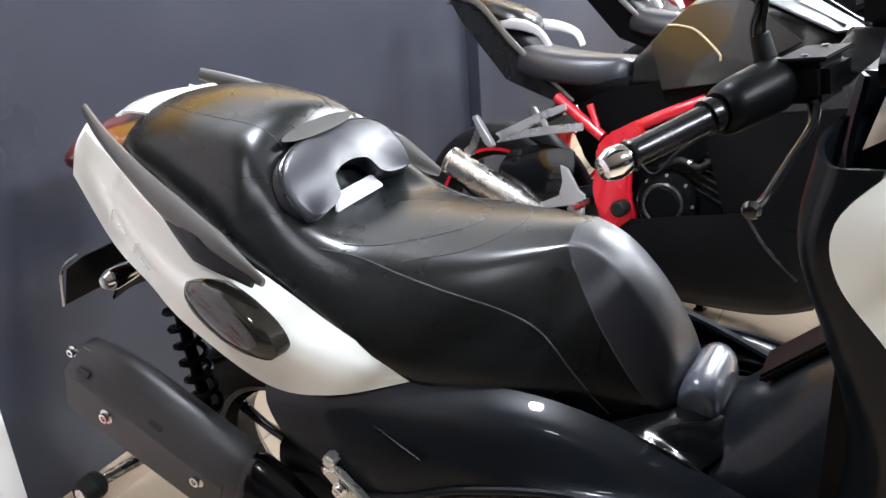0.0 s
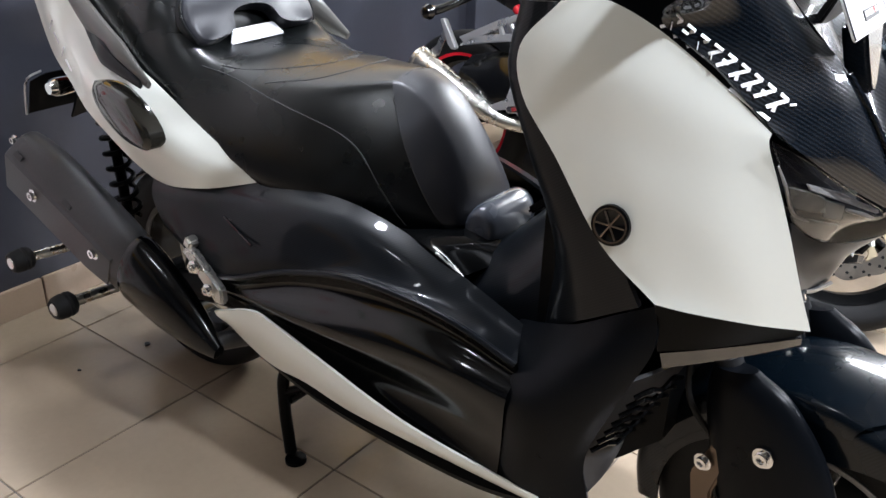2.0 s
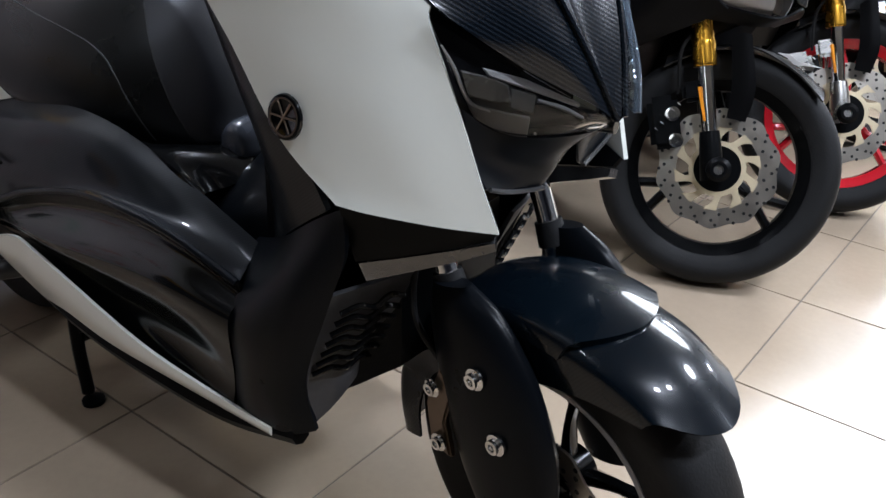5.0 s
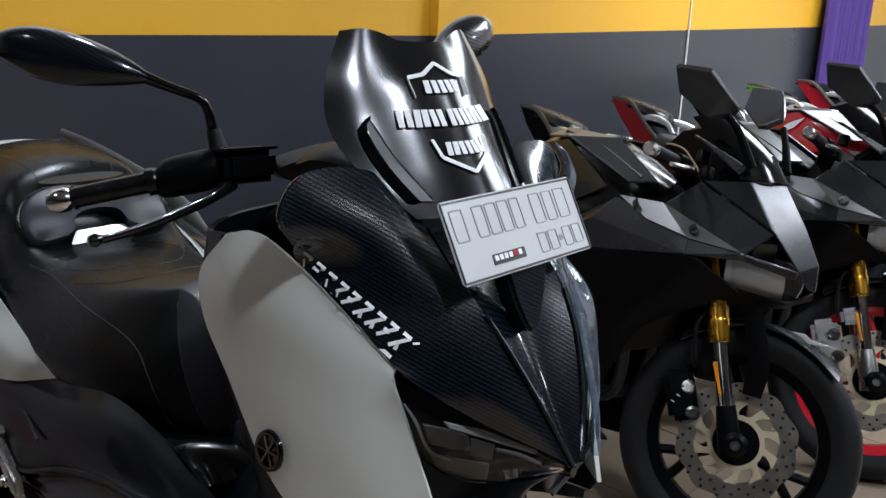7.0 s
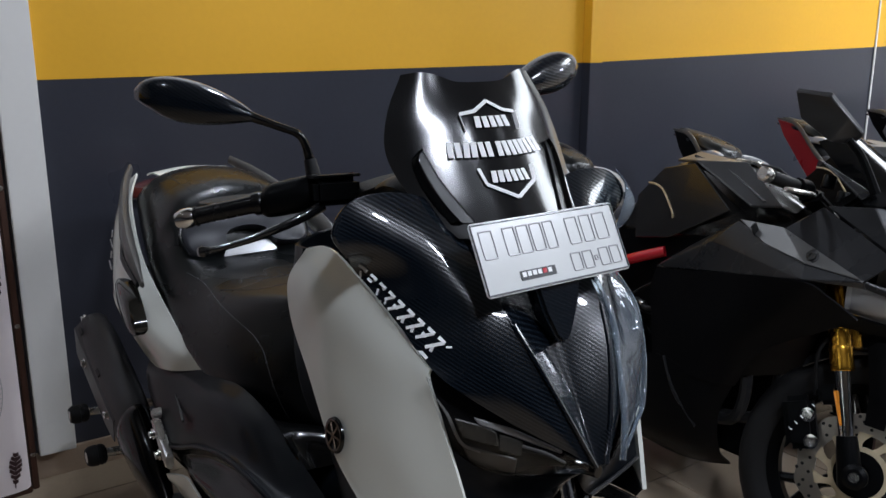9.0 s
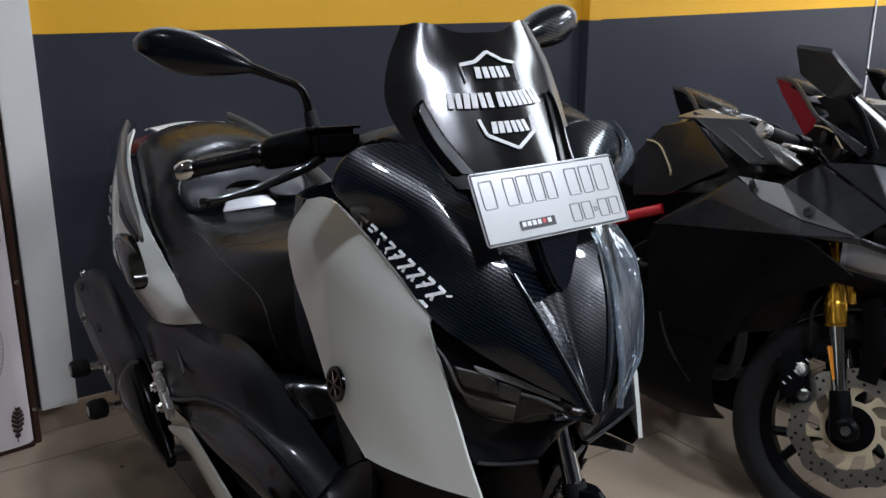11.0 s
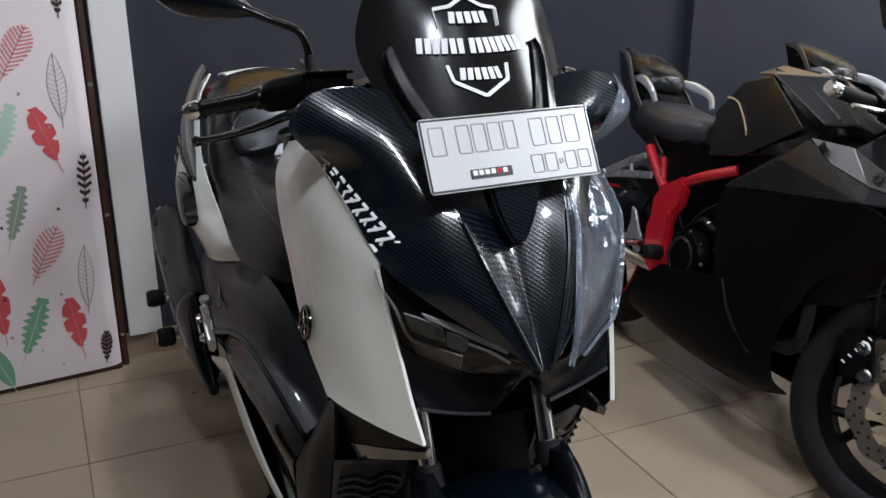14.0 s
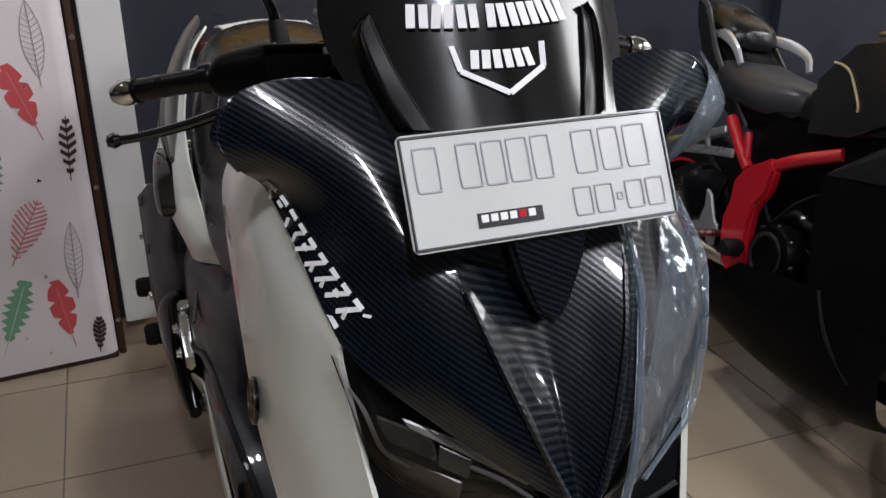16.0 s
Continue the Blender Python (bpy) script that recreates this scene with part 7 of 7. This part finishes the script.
# ---- the leaf-print board beside the pillar ----
def leaf_board():
    b = thing("leaf_print_board", "white board with red and green leaf print, brown wooden edge", "partition", at=Matrix.Translation((-0.038, -0.012, 0)) @ Matrix.Translation((-0.28, 0.16, 0)) @ Matrix.Rotation(radians(5.5), 4, "Z") @ Matrix.Translation((0.28, -0.16, 0)))
    face = 0.118
    prof = [(-1.30, face), (-0.330, face), (-0.305, face + 0.006), (-0.290, face + 0.020), (-0.286, face + 0.075), (-1.30, face + 0.075)]
    sheet = part("printed_sheet", slab(prof, 2.0, pose(0, 0, 0.018), 0.0), M_PANEL, b, "white sheet with leaf print", sharp=50)
    part("wooden_edge", box(0.020, 0.055, 2.02, pose(-0.2745, face + 0.048, 0.0), 0.003), M_WOOD, b, "dark brown wooden edge")
    part("wooden_foot", box(1.02, 0.07, 0.018, pose(-0.80, face + 0.040, 0.0), 0.003), M_WOOD, b)
    for z in (0.12, 0.55, 0.98, 1.40):
        part("edge_screw", lathe([(0, 0), (0.008, 0), (0.007, 0.003), (0, 0.004)], 12, pose(-0.2745, face + 0.0205, z, 0, 0, -90)), M_ALU, b)
    m0 = Matrix(((1, 0, 0, 0), (0, 0, -1, 0), (0, 1, 0, 0), (0, 0, 0, 1)))

    def at(x, z, turn):
        return Matrix.Translation((x, face - 0.0006, z)) @ m0 @ Matrix.Rotation(radians(turn), 4, "Z")

    def feather(x, z, length, width, turn, m, cuts=0):
        """A leaf blade with notches and a stem."""
        pts = []
        n = 16
        for sgn in (1, -1):
            for i in range(n + 1):
                u = i / n if sgn > 0 else 1 - i / n
                w = width / 2 * math.sin(math.pi * min(1, u * 0.86 + 0.10)) ** 0.8
                if cuts and 0 < i < n and i % cuts == 0:
                    w *= 0.45
                pts.append((sgn * w, (0.5 - u) * length))
        part("leaf_blade", slab(pts, 0.0008, at(x, z, turn)), m, sheet)
        part("leaf_stem", slab([(-0.0012, -length * 0.5 - 0.045), (0.0012, -length * 0.5 - 0.045), (0.0012, length * 0.40), (-0.0012, length * 0.40)], 0.0012, at(x, z, turn)), M_LEAF_PINK if m in (M_LEAF_RED, M_LEAF_PINK) else M_LEAF_MINT, sheet)

    def fern(x, z, length, width, turn, m, pairs=9, thick=0.005):
        """A stem with slanted leaflets."""
        bm = slab([(-0.0015, -length * 0.62), (0.0015, -length * 0.62), (0.0015, length / 2), (-0.0015, length / 2)], 0.0008, at(x, z, turn))
        for i in range(pairs):
            y = -length / 2 + length * i / pairs
            w = width / 2 * math.sin(math.pi * (i + 1.2) / (pairs + 1.4))
            for sgn in (1, -1):
                bm = joined(bm, slab([(0, y), (sgn * w, y + w * 0.75), (sgn * w * 0.9, y + w * 0.75 + thick), (0, y + thick * 1.2)], 0.0008, at(x, z, turn)))
        part("fern_frond", bm, m, sheet)

    def outline_leaf(x, z, length, width, turn, m):
        """A leaf drawn in thin lines: two edges, a stem and slanted veins."""
        rim = [(width / 2 * math.sin(math.pi * u) ** 0.8, (u - 0.5) * length) for u in np.linspace(0, 1, 15)]
        bm = slab([(-0.0012, -length * 0.62), (0.0012, -length * 0.62), (0.0012, length / 2), (-0.0012, length / 2)], 0.0008, at(x, z, turn))
        for sgn in (1, -1):
            for (x0, y0), (x1, y1) in zip(rim, rim[1:]):
                bm = joined(bm, slab([(sgn * x0, y0), (sgn * x1, y1), (sgn * (x1 - 0.0016), y1), (sgn * (x0 - 0.0016), y0)], 0.0008, at(x, z, turn)))
            for i in range(2, 13):
                px, py = rim[i]
                bm = joined(bm, slab([(0, py - 0.014), (sgn * px, py), (sgn * px, py + 0.0014), (0, py - 0.0126)], 0.0008, at(x, z, turn)))
        part("outline_leaf", bm, m, sheet)

    # the print, once as it shows beside the pillar and again further along the sheet
    for col in (0, -0.44):
        for kind, x, z, ln, w, tn, m, c in (
                ("n", -0.478, 1.100, 0.165, 0.085, -30, M_LEAF_PINK, 0), ("f", -0.538, 0.866, 0.165, 0.066, -20, M_LEAF_MINT, 2), ("f", -0.430, 0.842, 0.175, 0.070, 17, M_LEAF_RED, 5), ("o", -0.374, 0.985, 0.205, 0.056, 1, M_LEAF_GREY, 0),
                ("n", -0.342, 1.260, 0.115, 0.042, 0, M_LEAF_DARK, 0), ("n", -0.332, 0.690, 0.165, 0.046, -4, M_LEAF_DARK, 0), ("f", -0.543, 0.605, 0.175, 0.062, -18, M_LEAF_SAGE, 2), ("n", -0.477, 0.462, 0.185, 0.090, -28, M_LEAF_PINK, 0),
                ("o", -0.368, 0.360, 0.215, 0.050, -3, M_LEAF_GREY, 0), ("f", -0.640, 0.318, 0.215, 0.070, 3, M_LEAF_RED, 6), ("f", -0.544, 0.220, 0.195, 0.080, -23, M_LEAF_GREEN, 2), ("f", -0.422, 0.205, 0.180, 0.070, 7, M_LEAF_RED, 5),
                ("n", -0.334, 0.100, 0.105, 0.040, -6, M_LEAF_DARK, 0), ("f", -0.660, 0.095, 0.150, 0.060, 18, M_LEAF_GREEN, 0), ("f", -0.430, 1.440, 0.175, 0.070, 12, M_LEAF_RED, 5), ("o", -0.374, 1.640, 0.205, 0.056, 1, M_LEAF_GREY, 0),
                ("f", -0.538, 1.490, 0.165, 0.066, -20, M_LEAF_GREEN, 2), ("n", -0.478, 1.740, 0.165, 0.085, -30, M_LEAF_PINK, 0)):
            xx = x + col
            if kind == "f":
                feather(xx, z, ln, w, tn, m, c)
            elif kind == "o":
                outline_leaf(xx, z, ln, w, tn, m)
            else:
                fern(xx, z, ln, w, tn, m, 7 if m is M_LEAF_DARK else 12, 0.011 if m is M_LEAF_DARK else 0.004)
    rnd = random.Random(4)
    for i in range(60):
        x, z = rnd.uniform(-1.2, -0.34), rnd.uniform(0.05, 1.9)
        part("print_triangle", slab([(-0.006, -0.005), (0.007, -0.004), (0.001, 0.008)], 0.0008, at(x, z, rnd.uniform(0, 360))), rnd.choice([M_LEAF_DARK, M_SKIRT, M_LEAF_MINT]), sheet)


leaf_board()

# ---- floor ----
def floor():
    f = solo("floor", box(X1 - X0 + 0.3, WALL_Y + 0.3 - Y0, 0.1, pose((X0 + X1) / 2, (Y0 + WALL_Y) / 2, -0.103), 0.0005), M_GROUT, "beige glazed tiles laid square to the wall", "floor", kind="structure")
    me = mesh_of("floor_tile", box(T - 0.0035, T - 0.0035, 0.010, None, 0.0012), M_TILE)
    bm_rest = bmesh.new()
    for i in range(-11, 20):
        for j in range(0, 18):
            x, y = T * (i + 0.5), -T * (j + 0.5) + 0.0
            if -5 <= i < 10 and j < 10:
                o = new("floor_tile", me)
                o.parent = f
                o.location = (x, y, -0.010)
            else:
                bm_rest.from_mesh(me)
                bmesh.ops.translate(bm_rest, verts=bm_rest.verts[-len(me.vertices):], vec=(x, y, -0.010))
    # cut row against the wall
    mc = mesh_of("floor_tile", box(T - 0.0035, WALL_Y - 0.004, 0.010, None, 0.0012), M_TILE)
    for i in range(-5, 10):
        o = new("floor_tile", mc)
        o.parent = f
        o.location = (T * (i + 0.5), WALL_Y / 2, -0.010)
    r = part("far_tiles", bm_rest, M_TILE, f)
    tagged(r, kind="stuff")


floor()


# ---- a few dark crumbs on the tiles ----
def debris():
    r = random.Random(5)
    for x, y, size in DEBRIS:
        pts = [(size * (0.6 + 0.5 * r.random()) * math.cos(a), size * (0.6 + 0.5 * r.random()) * math.sin(a)) for a in np.linspace(0, 2 * math.pi, 7, endpoint=False)]
        solo("floor_crumb", slab(pts, size * 0.5, pose(x, y, 0.0), size * 0.12), M_INK, "small dark crumb lying on the tiles", "debris", "crumbs on the floor")


DEBRIS = [(0.053, -0.209, 0.010), (-0.131, -0.177, 0.006)]
debris()
